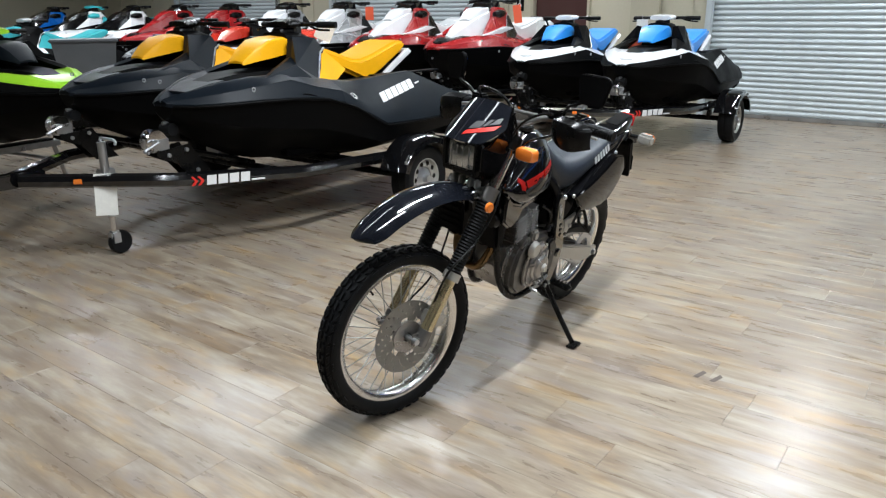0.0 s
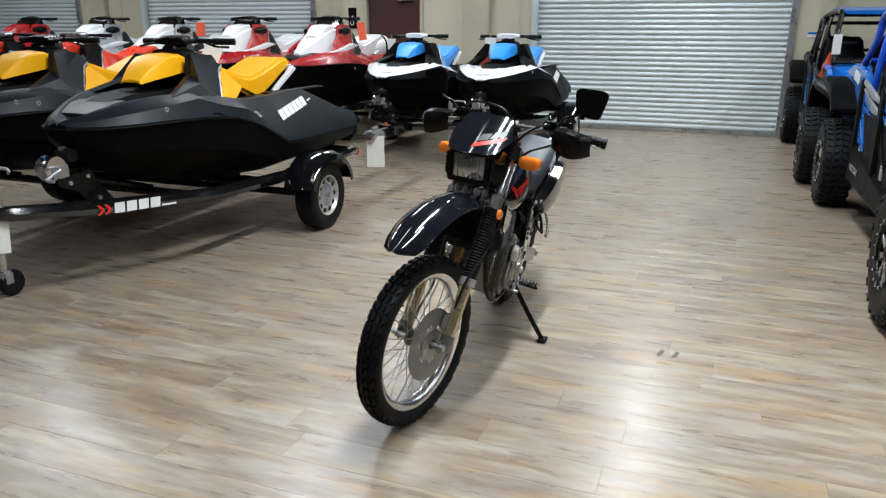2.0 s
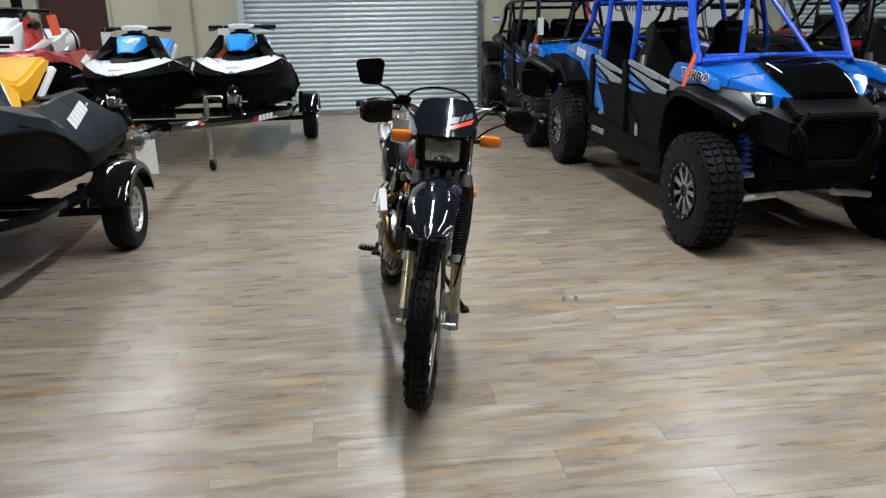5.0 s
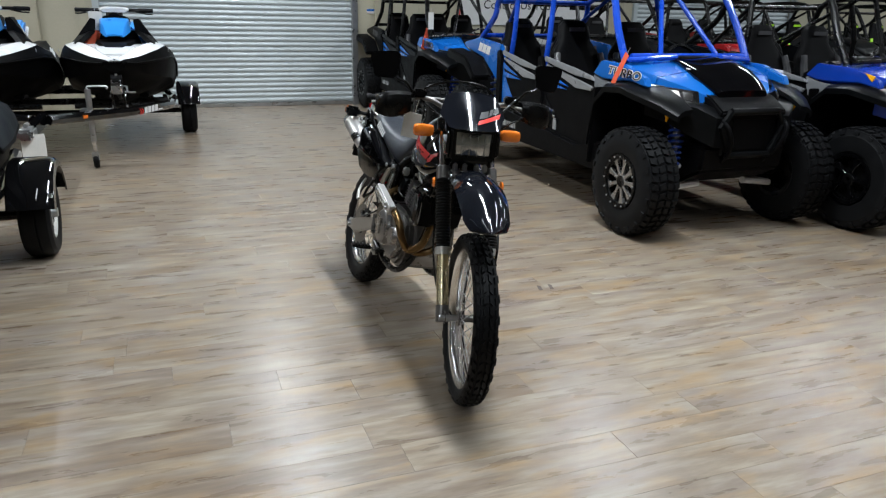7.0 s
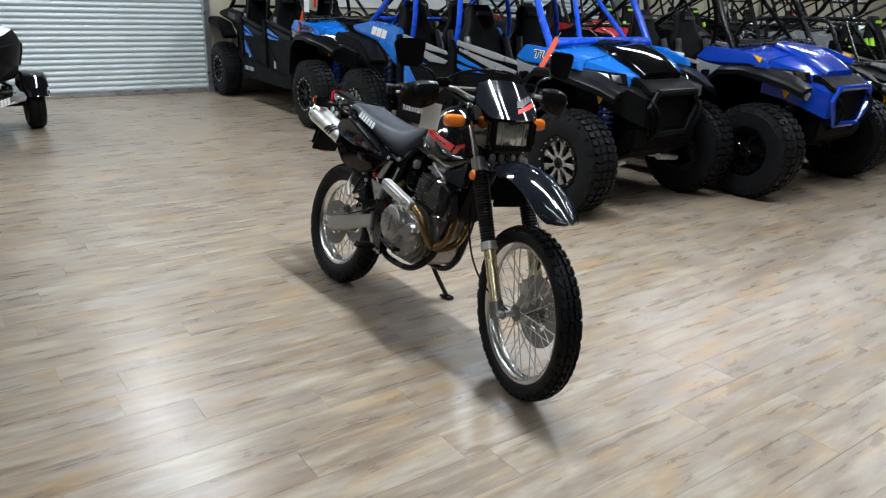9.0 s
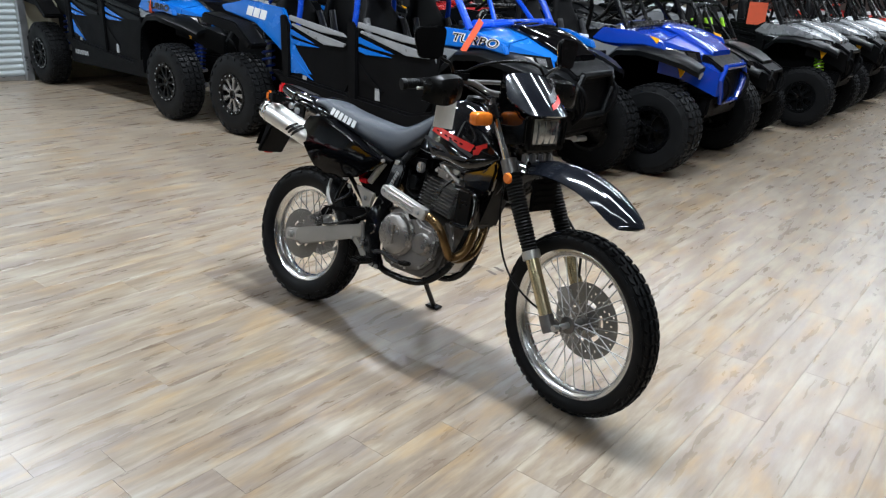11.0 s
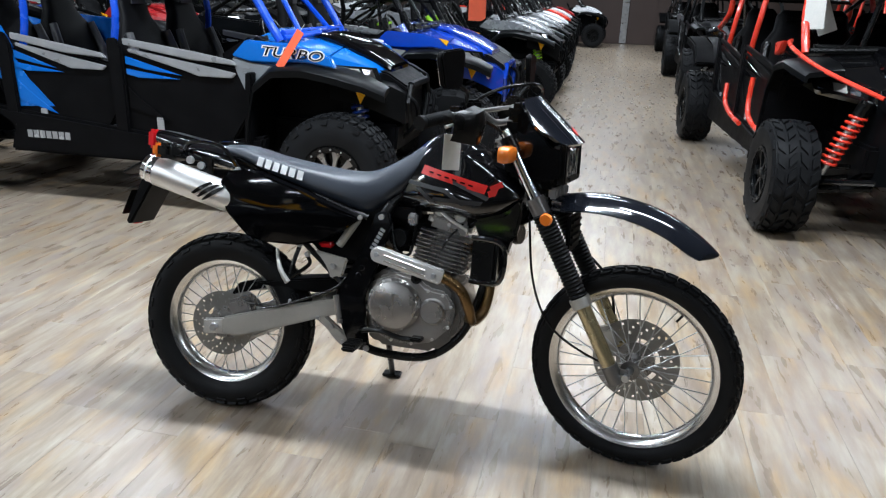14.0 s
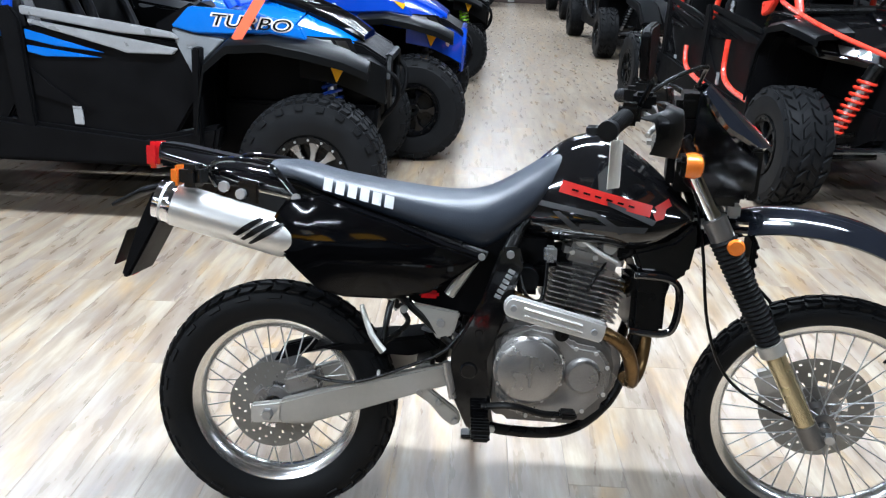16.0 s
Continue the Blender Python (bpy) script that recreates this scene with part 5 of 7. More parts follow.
# side stand on the left
st = part("side_stand", tube([(0.565, 0.135, 0.345), (0.555, 0.25, 0.20), (0.547, 0.345, 0.092)], 0.012, 10, smooth=3), BLACK, bike, "black side stand, folded out")
part("stand_foot", box((0.075, 0.045, 0.012), (0.545, 0.352, 0.084), 0.004, Matrix.Rotation(radians(12), 3, "X")), BLACK, st)
# paper tag tied to the bar
tag = part("price_tag", box((0.080, 0.002, 0.112), (0.826, -0.190, 1.004), 0.0008, Matrix.Rotation(radians(58), 3, "Z")), PAPER, bike, "blank cream paper tag on a string")
part("string", tube([(0.826, -0.185, 1.055), (0.835, -0.185, 1.085), (0.86, -0.19, 1.125)], 0.0012, 5), PAPER, tag)
part("air_box", prism([(0.40, 0.60), (0.555, 0.60), (0.615, 0.70), (0.605, 0.84), (0.40, 0.80), (0.20, 0.86), (0.20, 0.76), (0.30, 0.69)], -0.098, 0.098, 0.012), MATTE, bike, "black air box behind the engine")
# Added black solid that fills the dark space round down tube and hoses.
part("cooler_shroud", prism([(0.93, 0.60), (0.985, 0.585), (1.055, 0.84), (0.99, 0.865), (0.93, 0.80)], -0.075, 0.075, 0.012), MATTE, bike)
part("coil_cover", box((0.12, 0.09, 0.07), (0.92, -0.04, 0.80), 0.015), MATTE, bike)
part("fuel_tap", box((0.03, 0.03, 0.04), (0.70, -0.12, 0.775), 0.006), STEEL, bike)

# ---- side-by-side buggies: x forward, y to the left, z up, middle of the wheelbase over the origin ----
def buggy_wheel(name, parent, at, R, width, rim_mat, spokes, side, tread=0, turn=0.0, rim_label="dark cast rim"):
    """A balloon-tyred wheel: rim with spokes and bead ring, tyre with lugs."""
    w = width / 2
    rr = R * 0.50
    key = (round(R, 3), round(width, 3), spokes, tread)
    if key not in WHEEL_CACHE:
        barrel_b = spin([(rr * 0.84, -w * 0.92), (rr, -w * 0.96), (rr * 1.02, -w * 0.80), (rr * 0.93, -w * 0.6), (rr * 0.90, w * 0.7), (rr, w * 0.9), (rr * 0.86, w * 0.9), (rr * 0.80, w * 0.5), (rr * 0.80, -w * 0.60)], 40)
        spin([(0.0001, -w * 0.55), (rr * 0.82, -w * 0.50), (rr * 0.82, -w * 0.42), (0.0001, -w * 0.42)], 32, barrel_b)
        spin([(0.0001, -w * 0.84), (rr * 0.20, -w * 0.90), (rr * 0.22, -w * 0.86), (0.0001, -w * 0.86)], 20, barrel_b)
        star = []
        for k in range(spokes):
            a = 2 * math.pi * k / spokes
            for rad, tan in ((0.27, -0.062), (0.54, -0.062), (0.90, -min(0.24, 1.5 / spokes)), (0.90, min(0.24, 1.5 / spokes)), (0.54, 0.062), (0.27, 0.062)):
                star.append((rr * (rad * math.cos(a) - tan * math.sin(a)), rr * (rad * math.sin(a) + tan * math.cos(a))))
        rim_b = prism(star, -w * 0.86, -w * 0.66, 0.0025, seg=1)
        ring_b = spin([(rr * 0.87, -w * 0.93), (rr * 0.985, -w * 0.965), (rr * 0.985, -w * 0.99), (rr * 0.87, -w * 0.97)], 40)
        for k in range(16):
            a = 2 * math.pi * k / 16
            spin([(0.0001, -w * 1.01), (0.007, -w * 1.01), (0.007, -w * 0.95), (0.0001, -w * 0.95)], 6, ring_b, Matrix.Translation((rr * 0.92 * math.cos(a), 0, rr * 0.92 * math.sin(a))))
        base = R - 0.016
        pr = [(rr * 0.97, -w * 0.86), (rr * 1.06, -w * 0.95), (rr * 1.32, -w * 1.0), (R * 0.82, -w * 0.985), (base - 0.048, -w * 0.965), (base - 0.010, -w * 0.90), (base - 0.002, -w * 0.46), (base, 0.0)]
        pr += [(r_, -y_) for r_, y_ in pr[-2::-1]]
        n = (40, 36, 24)[tread]
        zig = (0.34, 0.42, 0.75)[tread]
        skew = [zig if abs(y_) < w * 0.1 else 0.0 if abs(y_) < w * 0.6 else zig * 0.8 for r_, y_ in pr]
        ty = tread_tyre(pr, n, 5, 9, skew, (0.0075, 0.009, 0.011)[tread], 0.016)
        WHEEL_CACHE[key] = (finish(rim_b), finish(ring_b), finish(ty, 24), finish(barrel_b), finish(spin([(rr * 0.80, -w * 0.84), (rr * 0.875, -w * 0.90), (rr * 0.875, -w * 0.80), (rr * 0.80, -w * 0.76)], 40)))
    rim_me, ring_me, tyre_me, barrel_me, lip_me = WHEEL_CACHE[key]
    m = Matrix.Translation(at) @ Matrix.Rotation(radians(turn + (180 if side > 0 else 0)), 4, "Z")
    wheel = put(name, rim_me, rim_mat, parent, rim_label, m)
    put("bead_ring", ring_me, rim_mat if rim_mat is not CASE else BLACK, wheel)
    put("rim_lip", lip_me, rim_mat if rim_mat is not CASE else BLACK, wheel)
    if rim_mat is CASE:
        for k in range(16):
            a = 2 * math.pi * k / 16
            put("bead_bolt", BOLT, STEEL, wheel, m=Matrix.Translation((rr * 0.92 * math.cos(a), -w * 1.012, rr * 0.92 * math.sin(a))))
    put("rim_barrel", barrel_me, BLACK, wheel)
    put("tyre", tyre_me, RUBBER, wheel, "chunky black off-road tyre")
    return wheel


WHEEL_CACHE = {}


def spring(p0, p1, r, turns, parent, material, name="shock_absorber"):
    p0, p1 = Vector(p0), Vector(p1)
    d = p1 - p0
    q = d.to_track_quat("Z", "Y").to_matrix().to_4x4()
    pts = [Matrix.Translation(p0) @ q @ Vector((r * math.cos(a), r * math.sin(a), d.length * (0.12 + 0.70 * f))) for f, a in zip(np.linspace(0, 1, turns * 10), np.linspace(0, 2 * math.pi * turns, turns * 10))]
    sh = part(name, tube([p0, p1], r * 0.52, 10, smooth=0), STEEL, parent, "coil-over shock absorber")
    part("coil", tube(pts, r * 0.22, 6, smooth=0), material, sh)
    part("reservoir", tube([p0.lerp(p1, 0.80), p0.lerp(p1, 0.99)], r * 0.95, 12, smooth=0), BLACK, sh)
    return sh


def seat_unit(parent, x, y, z, shell, accent):
    st = part("seat", body([(x - 0.22, 0.21, z, z + 0.14, 3.5), (x, 0.235, z - 0.01, z + 0.15, 3.5), (x + 0.24, 0.22, z + 0.03, z + 0.17, 3.5)], 20), shell, parent, "black bucket seat with grey bolsters")
    rows = []
    for zz, w, t, xx in ((z + 0.05, 0.22, 0.13, x - 0.24), (z + 0.30, 0.255, 0.15, x - 0.30), (z + 0.50, 0.245, 0.13, x - 0.36), (z + 0.62, 0.16, 0.11, x - 0.395), (z + 0.74, 0.145, 0.10, x - 0.42), (z + 0.79, 0.10, 0.07, x - 0.43)):
        rows.append([(xx + 0.5 * t * math.copysign(abs(math.cos(a)) ** 0.6, math.cos(a)), w * math.copysign(abs(math.sin(a)) ** 0.6, math.sin(a)), zz) for a in np.linspace(0, 2 * math.pi, 21)[:-1]])
    own = loft(rows)
    moved(own, Matrix.Translation((0, y, 0)))
    st.data.transform(Matrix.Translation((0, y, 0)))
    part("backrest", own, shell, st, angle=50)
    for s in (-1, 1):
        part("bolster", tube([(x - 0.16, y + s * 0.215, z + 0.16), (x - 0.23, y + s * 0.235, z + 0.34), (x - 0.29, y + s * 0.215, z + 0.52)], (0.038, 0.028), 8), accent, st, "grey bolster")
    part("seat_mark", box((0.006, 0.16, 0.035), (x - 0.345, y, z + 0.72), 0.002), accent, st)
    return st


def buggy(name, m, label, c, wb=2.97, four=True, tyre_r=0.385, tyre_w=0.30, half=0.665, rim=STEEL, spokes=8, tread=0, roof=None, marks=True, group="buggies", wide=1.0, open_front=False, top=1.70):
    """A two- or four-seat side-by-side. c: materials of hood, panel, trim, cage, seat accents, springs."""
    hood_m, panel_m, trim_m, cage_m, acc_m, spring_m = c
    u = thing(name, m, label, "side-by-side buggy", group)
    f, r = wb / 2, -wb / 2
    wd = wide
    # wheels and running gear
    for s in (-1, 1):
        buggy_wheel("front_wheel", u, (f, s * half, tyre_r), tyre_r, tyre_w, rim, spokes, s, tread)
        buggy_wheel("rear_wheel", u, (r, s * half, tyre_r), tyre_r, tyre_w, rim, spokes, s, tread)
        for xx, zz in ((f + 0.10, 0.40), (f - 0.14, 0.40)):
            part("control_arm", tube([(f + (0.10 if xx > f else -0.18), s * 0.20, 0.36), (f, s * (half - 0.14), 0.30)], 0.026, 8, smooth=0), WHITE if marks else BLACK, u)
        part("control_arm", tube([(f + 0.12, s * 0.22, 0.50), (f, s * (half - 0.14), 0.47)], 0.018, 8, smooth=0), WHITE if marks else BLACK, u)
        part("trailing_arm", tube([(r + 0.75, s * 0.36, 0.42), (r, s * (half - 0.16), 0.38)], 0.035, 10, smooth=0), BLACK, u)
        part("radius_rod", tube([(r - 0.05, s * 0.14, 0.42), (r, s * (half - 0.14), 0.30)], 0.016, 8, smooth=0), STEEL, u)
        spring((f + 0.10, s * (half - 0.22), 0.44), (f + (0.16 if open_front else 0.02), s * 0.36, 0.93), 0.050, 9, u, spring_m)
        spring((r + 0.12, s * (half - 0.22), 0.42), (r + 0.10, s * 0.42, 1.00), 0.058, 6, u, spring_m)
    part("axle_shaft", tube([(f, -half + 0.1, tyre_r), (f, half - 0.1, tyre_r)], 0.02, 8, smooth=0), BLACK, u)
    part("axle_shaft", tube([(r, -half + 0.1, tyre_r), (r, half - 0.1, tyre_r)], 0.02, 8, smooth=0), BLACK, u)
    # floor pan and tub
    part("floor_pan", prism([(f + 0.28, 0.48), (f + 0.05, 0.36), (f - 0.45, 0.31), (r + 0.55, 0.31), (r - 0.05, 0.42), (r - 0.42, 0.52), (r - 0.40, 0.66), (f + 0.30, 0.66)], -0.36, 0.36, 0.02), MATTE, u)
    part("rear_bed", prism([(r + 0.50, 0.62), (r + 0.42, 1.02), (r - 0.42, 1.00), (r - 0.46, 0.72), (r - 0.30, 0.60)], -0.40, 0.40, 0.025), MATTE, u)
    part("dashboard", prism([(f - 0.62, 0.80), (f - 0.50, 1.16), (f - 0.62, 1.20), (f - 0.86, 1.06), (f - 0.84, 0.92)], -0.58 * wd, 0.58 * wd, 0.03), MATTE, u)
    part("firewall", box((0.06, 1.0 * wd, 0.5), (f - 0.60, 0, 0.72), 0.01), MATTE, u)
    part("tunnel", box((wb - 1.6, 0.34, 0.26), (-0.1, 0, 0.55), 0.05), MATTE, u)
    # hood and nose
    hood_rows = [[(x, s_ * w, z) for s_, w, z in ((-1, w0, z0), (-1, w0 * 0.92, z1 - 0.03), (-0.55, w0, z1), (-0.2, w0, z1 + 0.025), (0.2, w0, z1 + 0.025), (0.55, w0, z1), (1, w0 * 0.92, z1 - 0.03), (1, w0, z0))]
                 for x, w0, z0, z1 in ((f - 0.62, 0.60 * wd, 1.02, 1.20), (f - 0.35, 0.60 * wd, 0.98, 1.175), (f - 0.12, 0.535 * wd, 0.93, 1.125), (f - 0.11, 0.53 * wd, 0.93, 1.12), (f + 0.08, 0.37 * wd, 0.90, 1.055), (f + 0.17, 0.27 * wd, 0.88, 1.005))]
    part("hood", loft(hood_rows[:3]), hood_m, u, angle=28)
    part("hood_front", loft(hood_rows[3:]), hood_m, u, angle=28)
    part("hood_scoop", body([(f - 0.42, 0.20, 1.19, 1.225, 4), (f - 0.2, 0.25, 1.15, 1.208, 4), (f - 0.02, 0.26, 1.07, 1.150, 4), (f + 0.10, 0.24, 1.02, 1.090, 4), (f + 0.20, 0.21, 0.97, 1.025, 4)], 20), SIDEP if marks or open_front else hood_m, u, "gloss black hood insert" if marks or open_front else "raised middle of the hood")
    part("nose", loft([[(x, y * wd, z) for y, z in ((-w, z0), (-w * 1.06, (z0 + z1) / 2), (-w, z1), (w, z1), (w * 1.06, (z0 + z1) / 2), (w, z0))] for x, w, z0, z1 in (((f - 0.10, 0.30, 0.40, 0.93), (f + 0.20, 0.27, 0.40, 0.93), (f + 0.42, 0.22, 0.44, 0.90), (f + 0.50, 0.17, 0.50, 0.84)) if open_front else ((f - 0.10, 0.30, 0.42, 0.95), (f + 0.10, 0.30, 0.46, 0.955), (f + 0.25, 0.25, 0.54, 0.925), (f + 0.31, 0.21, 0.60, 0.88)))]), GUN, u, "dark grey nose and bumper", angle=28)
    part("grille", box((0.02, 0.32, 0.22), (f + (0.335 if open_front else 0.305), 0, 0.74), 0.008), MATTE, u)
    if not open_front:
        # six-sided bumper frame that stands proud of the grille, and the chin below
        ring = [(-0.20, 0.90), (0.20, 0.90), (0.27, 0.80), (0.17, 0.60), (-0.17, 0.60), (-0.27, 0.80)]
        part("grille_frame", tube([(f + 0.335 - 0.10 * max(0, 0.70 - z_), y_ * wd, z_) for y_, z_ in ring + ring[:1]], 0.026, 8, smooth=0), GUN, u, "dark grey bumper frame")
        part("skid_chin", prism([(f + 0.30, 0.60), (f + 0.22, 0.46), (f + 0.02, 0.36), (f + 0.02, 0.46), (f + 0.20, 0.60)], -0.17, 0.17, 0.012), GUN, u, "dark grey skid plate")
    part("hood_lip", prism([(f + 0.12, 1.0), (f + 0.20, 0.985), (f + 0.34, 0.90), (f + 0.33, 0.86), (f + 0.12, 0.90)], -0.28 * wd, 0.28 * wd, 0.012), MATTE, u)
    for s in (-1, 1):
        part("bumper_tube", tube([(f + 0.22, s * 0.27, 0.88), (f + 0.38, s * 0.25, 0.80), (f + 0.37, s * 0.20, 0.64), (f + 0.20, s * 0.17, 0.48)], 0.014, 8), MATTE, u)
        # headlamp: dark bezel with clear lenses, set into the corner between hood and fender
        c1, c2, c3, c4 = Vector((f - 0.16, s * 0.585 * wd, 1.045)), Vector((f + 0.14, s * 0.335 * wd, 1.015)), Vector((f + 0.185, s * 0.345 * wd, 0.925)), Vector((f - 0.06, s * 0.575 * wd, 0.965))
        nrm = (c2 - c1).cross(c4 - c1).normalized()
        nrm = nrm if nrm.x > 0 else -nrm

        def plate(u0, u1, v0, v1, d0, d1):
            def q(uu, vv):
                return c1.lerp(c2, uu).lerp(c4.lerp(c3, uu), vv)
            return loft([[q(uu, vv) + nrm * d for uu, vv in ((u0, v0), (u1, v0), (u1, v1), (u0, v1))] for d in (d0, d1)])
        hl = part("headlamp", plate(0, 1, 0, 1, -0.05, 0.004), GLOSS, u, "slanted headlamp in a black bezel")
        for u0, u1, mt in ((0.10, 0.34, CHROME), (0.40, 0.64, FINS), (0.70, 0.88, CHROME)):
            part("lamp_lens", plate(u0, u1, 0.22, 0.80, 0.003, 0.012), mt, hl)
        if open_front:
            for dx in (0.02, 0.24):
                part("control_arm", tube([(f + dx + 0.06, s * 0.24, 0.44), (f + 0.02, s * (half - 0.12), 0.36)], 0.022, 8, smooth=0), GLOSS, u)
        else:
            part("cheek", loft([[(x, s * y * wd, z) for y, z in ((y0, z0), (y1, z0), (y1, z1), (y0, z1))] for x, y0, y1, z0, z1 in ((f - 0.08, 0.36, 0.60, 0.84, 0.955), (f + 0.10, 0.30, 0.53, 0.80, 0.945), (f + 0.25, 0.25, 0.42, 0.72, 0.92), (f + 0.33, 0.22, 0.31, 0.66, 0.86))]), GUN, u, "dark grey bumper cheek", angle=30)
        # front fender: a shelf over the wheel with a turned-down lip, and the dark liner inside
        edge = [(-0.62, 0.62), (-0.60, 0.76), (-0.56, 0.96), (-0.44, 1.10), (-0.24, 1.14), (-0.03, 1.12), (0.10, 1.08)] if open_front else [(-0.60, 0.60), (-0.585, 0.72), (-0.54, 0.92), (-0.42, 1.02), (-0.22, 1.035), (-0.03, 1.005), (0.15, 0.95), (0.27, 0.89)]
        rows = []
        for ex, ez in edge:
            yo = half + 0.045 if ex < 0.0 else half + 0.045 - 0.55 * ex
            yi = min(0.47 * wd, yo - 0.1)
            rows.append([(f + ex, s * y, ez + dz) for y, dz in ((yi, 0.025), ((yi + yo) / 2, 0.018), (yo - 0.02, 0.0), (yo, -0.02), (yo - 0.004, -0.06), (yo - 0.018, -0.06), (yo - 0.022, -0.03), (yi, -0.005))])
        part("front_fender", loft(rows), GUN, u, "dark grey flared fender", angle=40)
        part("wheel_liner", prism([(f - 0.60, 0.50), (f - 0.55, 0.92), (f - 0.42, 1.01), (f - 0.20, 1.03), (f + 0.14, 0.94), (f + 0.20, 0.60), (f + 0.05, 0.52)], s * 0.24, s * 0.29, 0.01), MATTE, u)
        part("liner_back", prism([(f - 0.64, 0.40), (f - 0.60, 0.98), (f - 0.56, 0.98), (f - 0.60, 0.40)], s * 0.34, s * (half + 0.02), 0.006), MATTE, u)
        part("fender_panel", prism([(f - 0.72, 1.075), (f - 0.60, 1.045), (f - 0.42, 1.045), (f - 0.22, 1.058), (f - 0.03, 1.03), (f - 0.06, 1.09), (f - 0.3, 1.16), (f - 0.62, 1.175)], s * (half - 0.10), s * (half - 0.045), 0.008), hood_m, u)
        part("corner_panel", prism([(f - 0.72, 1.065), (f - 0.70, 0.98), (f - 0.585, 0.73), (f - 0.555, 0.92), (f - 0.45, 1.02), (f - 0.60, 1.035)], s * (half - 0.10), s * (half - 0.05), 0.006), GREYBIN if trim_m is TRIMGREY else trim_m, u, "grey corner panel")
        part("indicator", prism([(f + 0.06, 0.92), (f + 0.15, 0.90), (f + 0.10, 0.81)], s * 0.535 * wd, s * 0.55 * wd, 0.002), YELLOW, u, "yellow reflector") if not open_front else part("indicator", box((0.03, 0.012, 0.03), (f + 0.40, s * 0.255, 0.86), 0.004), AMBER, u, "small amber reflector")
        # rear fender and side panel
        part("rear_fender", prism([(r + 0.58, 1.20), (r + 0.66, 1.05), (r + 0.78, 0.86), (r + 0.98, 0.66), (r + 0.62, 0.64), (r + 0.60, 0.80), (r + 0.40, 0.92), (r + 0.17, 1.05), (r - 0.30, 1.13), (r - 0.34, 1.18), (r + 0.05, 1.24)], s * (half - 0.10), s * (half - 0.05), 0.012), panel_m, u, "angular rear fender panel")
        part("rear_guard", prism([(r + 0.34, 0.87), (r + 0.10, 1.05), (r - 0.40, 1.11), (r - 0.44, 1.02), (r + 0.06, 0.96), (r + 0.28, 0.82)], s * (half - 0.08), s * (half + 0.12), 0.015), MATTE, u)
        # doors
        spans = [(f - 0.66, 0.0), (-0.08, r + 0.66)] if four else [(f - 0.66, r + 0.66)]
        for i, (xa, xb) in enumerate(spans):
            yo, yi = s * (half - 0.055), s * (half - 0.085)
            dm = -0.08 * i
            door = part("door", prism([(xa, 1.00 + dm * 0.2), (xa + 0.06, 0.74), (xa - 0.10, 0.50), (xa - 0.3, 0.44), (xb + 0.12, 0.44), (xb, 0.56), (xb, 1.04), (xb + 0.2, 1.075), (xa - 0.25, 1.03)], yi, yo, 0.012), MATTE, u, "black half door with coloured panels")
            part("door_trim", prism([(xa - 0.02, 1.015), (xa - 0.05, 1.045), (xa - 0.30, 1.085), (xb + 0.03, 1.15), (xb + 0.03, 1.108), (xa - 0.34, 1.035)], s * (half - 0.053), s * (half - 0.030), 0.006), trim_m, door, "silver-grey upper trim")
            part("door_trim", prism([(xa - 0.06, 0.935), (xa - 0.03, 0.965), (xa - 0.24, 1.0), (xb + 0.06, 1.085), (xb + 0.06, 1.065), (xa - 0.36, 0.955), (xa - 0.30, 0.935)], s * (half - 0.053), s * (half - 0.034), 0.005), trim_m, door, "silver-grey lower trim")
            part("door_graphic", prism([(xa - 0.42, 0.93), (xb + 0.03, 1.035), (xb + 0.03, 0.985), (xb + 0.18, 0.955)], s * (half - 0.0535), s * (half - 0.044), 0.003), panel_m, door, "coloured door panel")
            part("door_graphic", prism([(xb + 0.42, 0.905), (xb + 0.03, 0.955), (xb + 0.03, 0.92), (xb + 0.12, 0.90)], s * (half - 0.0535), s * (half - 0.044), 0.003), panel_m, door)
            part("door_graphic", prism([(xb + 0.03, 0.84), (xb + 0.03, 0.70), (xb + 0.32, 0.62), (xb + 0.12, 0.76)], s * (half - 0.0535), s * (half - 0.045), 0.003), panel_m if i else MATTE, door)
            part("door_net", prism([(xb + 0.02, 1.08), (xb + 0.02, 0.50), (xb - 0.08, 0.55), (xb - 0.09, 1.14), (xb - 0.02, 1.15)], s * (half - 0.058), s * (half - 0.025), 0.01), MATTE, door)
            part("latch", box((0.05, 0.012, 0.10), ((xa + xb) / 2 - 0.18, s * (half - 0.048), 0.60), 0.003), SILVER, door, "pale strap")
        part("rocker_panel", prism([(f - 0.50, 0.58), (f - 0.56, 0.34), (r + 0.56, 0.34), (r + 0.62, 0.52), (r + 0.40, 0.66), (f - 0.9, 0.50)], s * (half - 0.12), s * (half - 0.02), 0.02), MATTE, u)
        if marks:
            bars("name_bar", (7, 0.040, 0.052, 0.010), side_frame((r + 0.90, s * (half - 0.019), 0.475), s), SILVER, u, "plain silver bars in place of a name")
            bars("fender_mark", (3, 0.085, 0.085, 0.012, 0.03), side_frame((r + 0.20, s * (half - 0.049), 1.14), s, -7 * -s), WHITEG, u, "white plain bars")
            tm = side_frame((f - 0.315, s * (half - 0.0445), 1.103), s, 3 * s, 0)
            put("lettering", words("TURBO", 0.081, 0.001, 0.006, 0.25), WHITEG, u, "white letter outline", m=tm @ Matrix.Diagonal((1.55, 1, 1, 1)))
            put("lettering", words("TURBO", 0.081, 0.001, 0.0, 0.25), BLACK, u, "black letters", m=tm @ pose(0, 0, 0.0022) @ Matrix.Diagonal((1.55, 1, 1, 1)))
            put("lettering", words("EPS", 0.045, 0.001), SILVER, u, m=side_frame((f - 0.62, s * (half - 0.0485), 0.985), s, 0, 0))
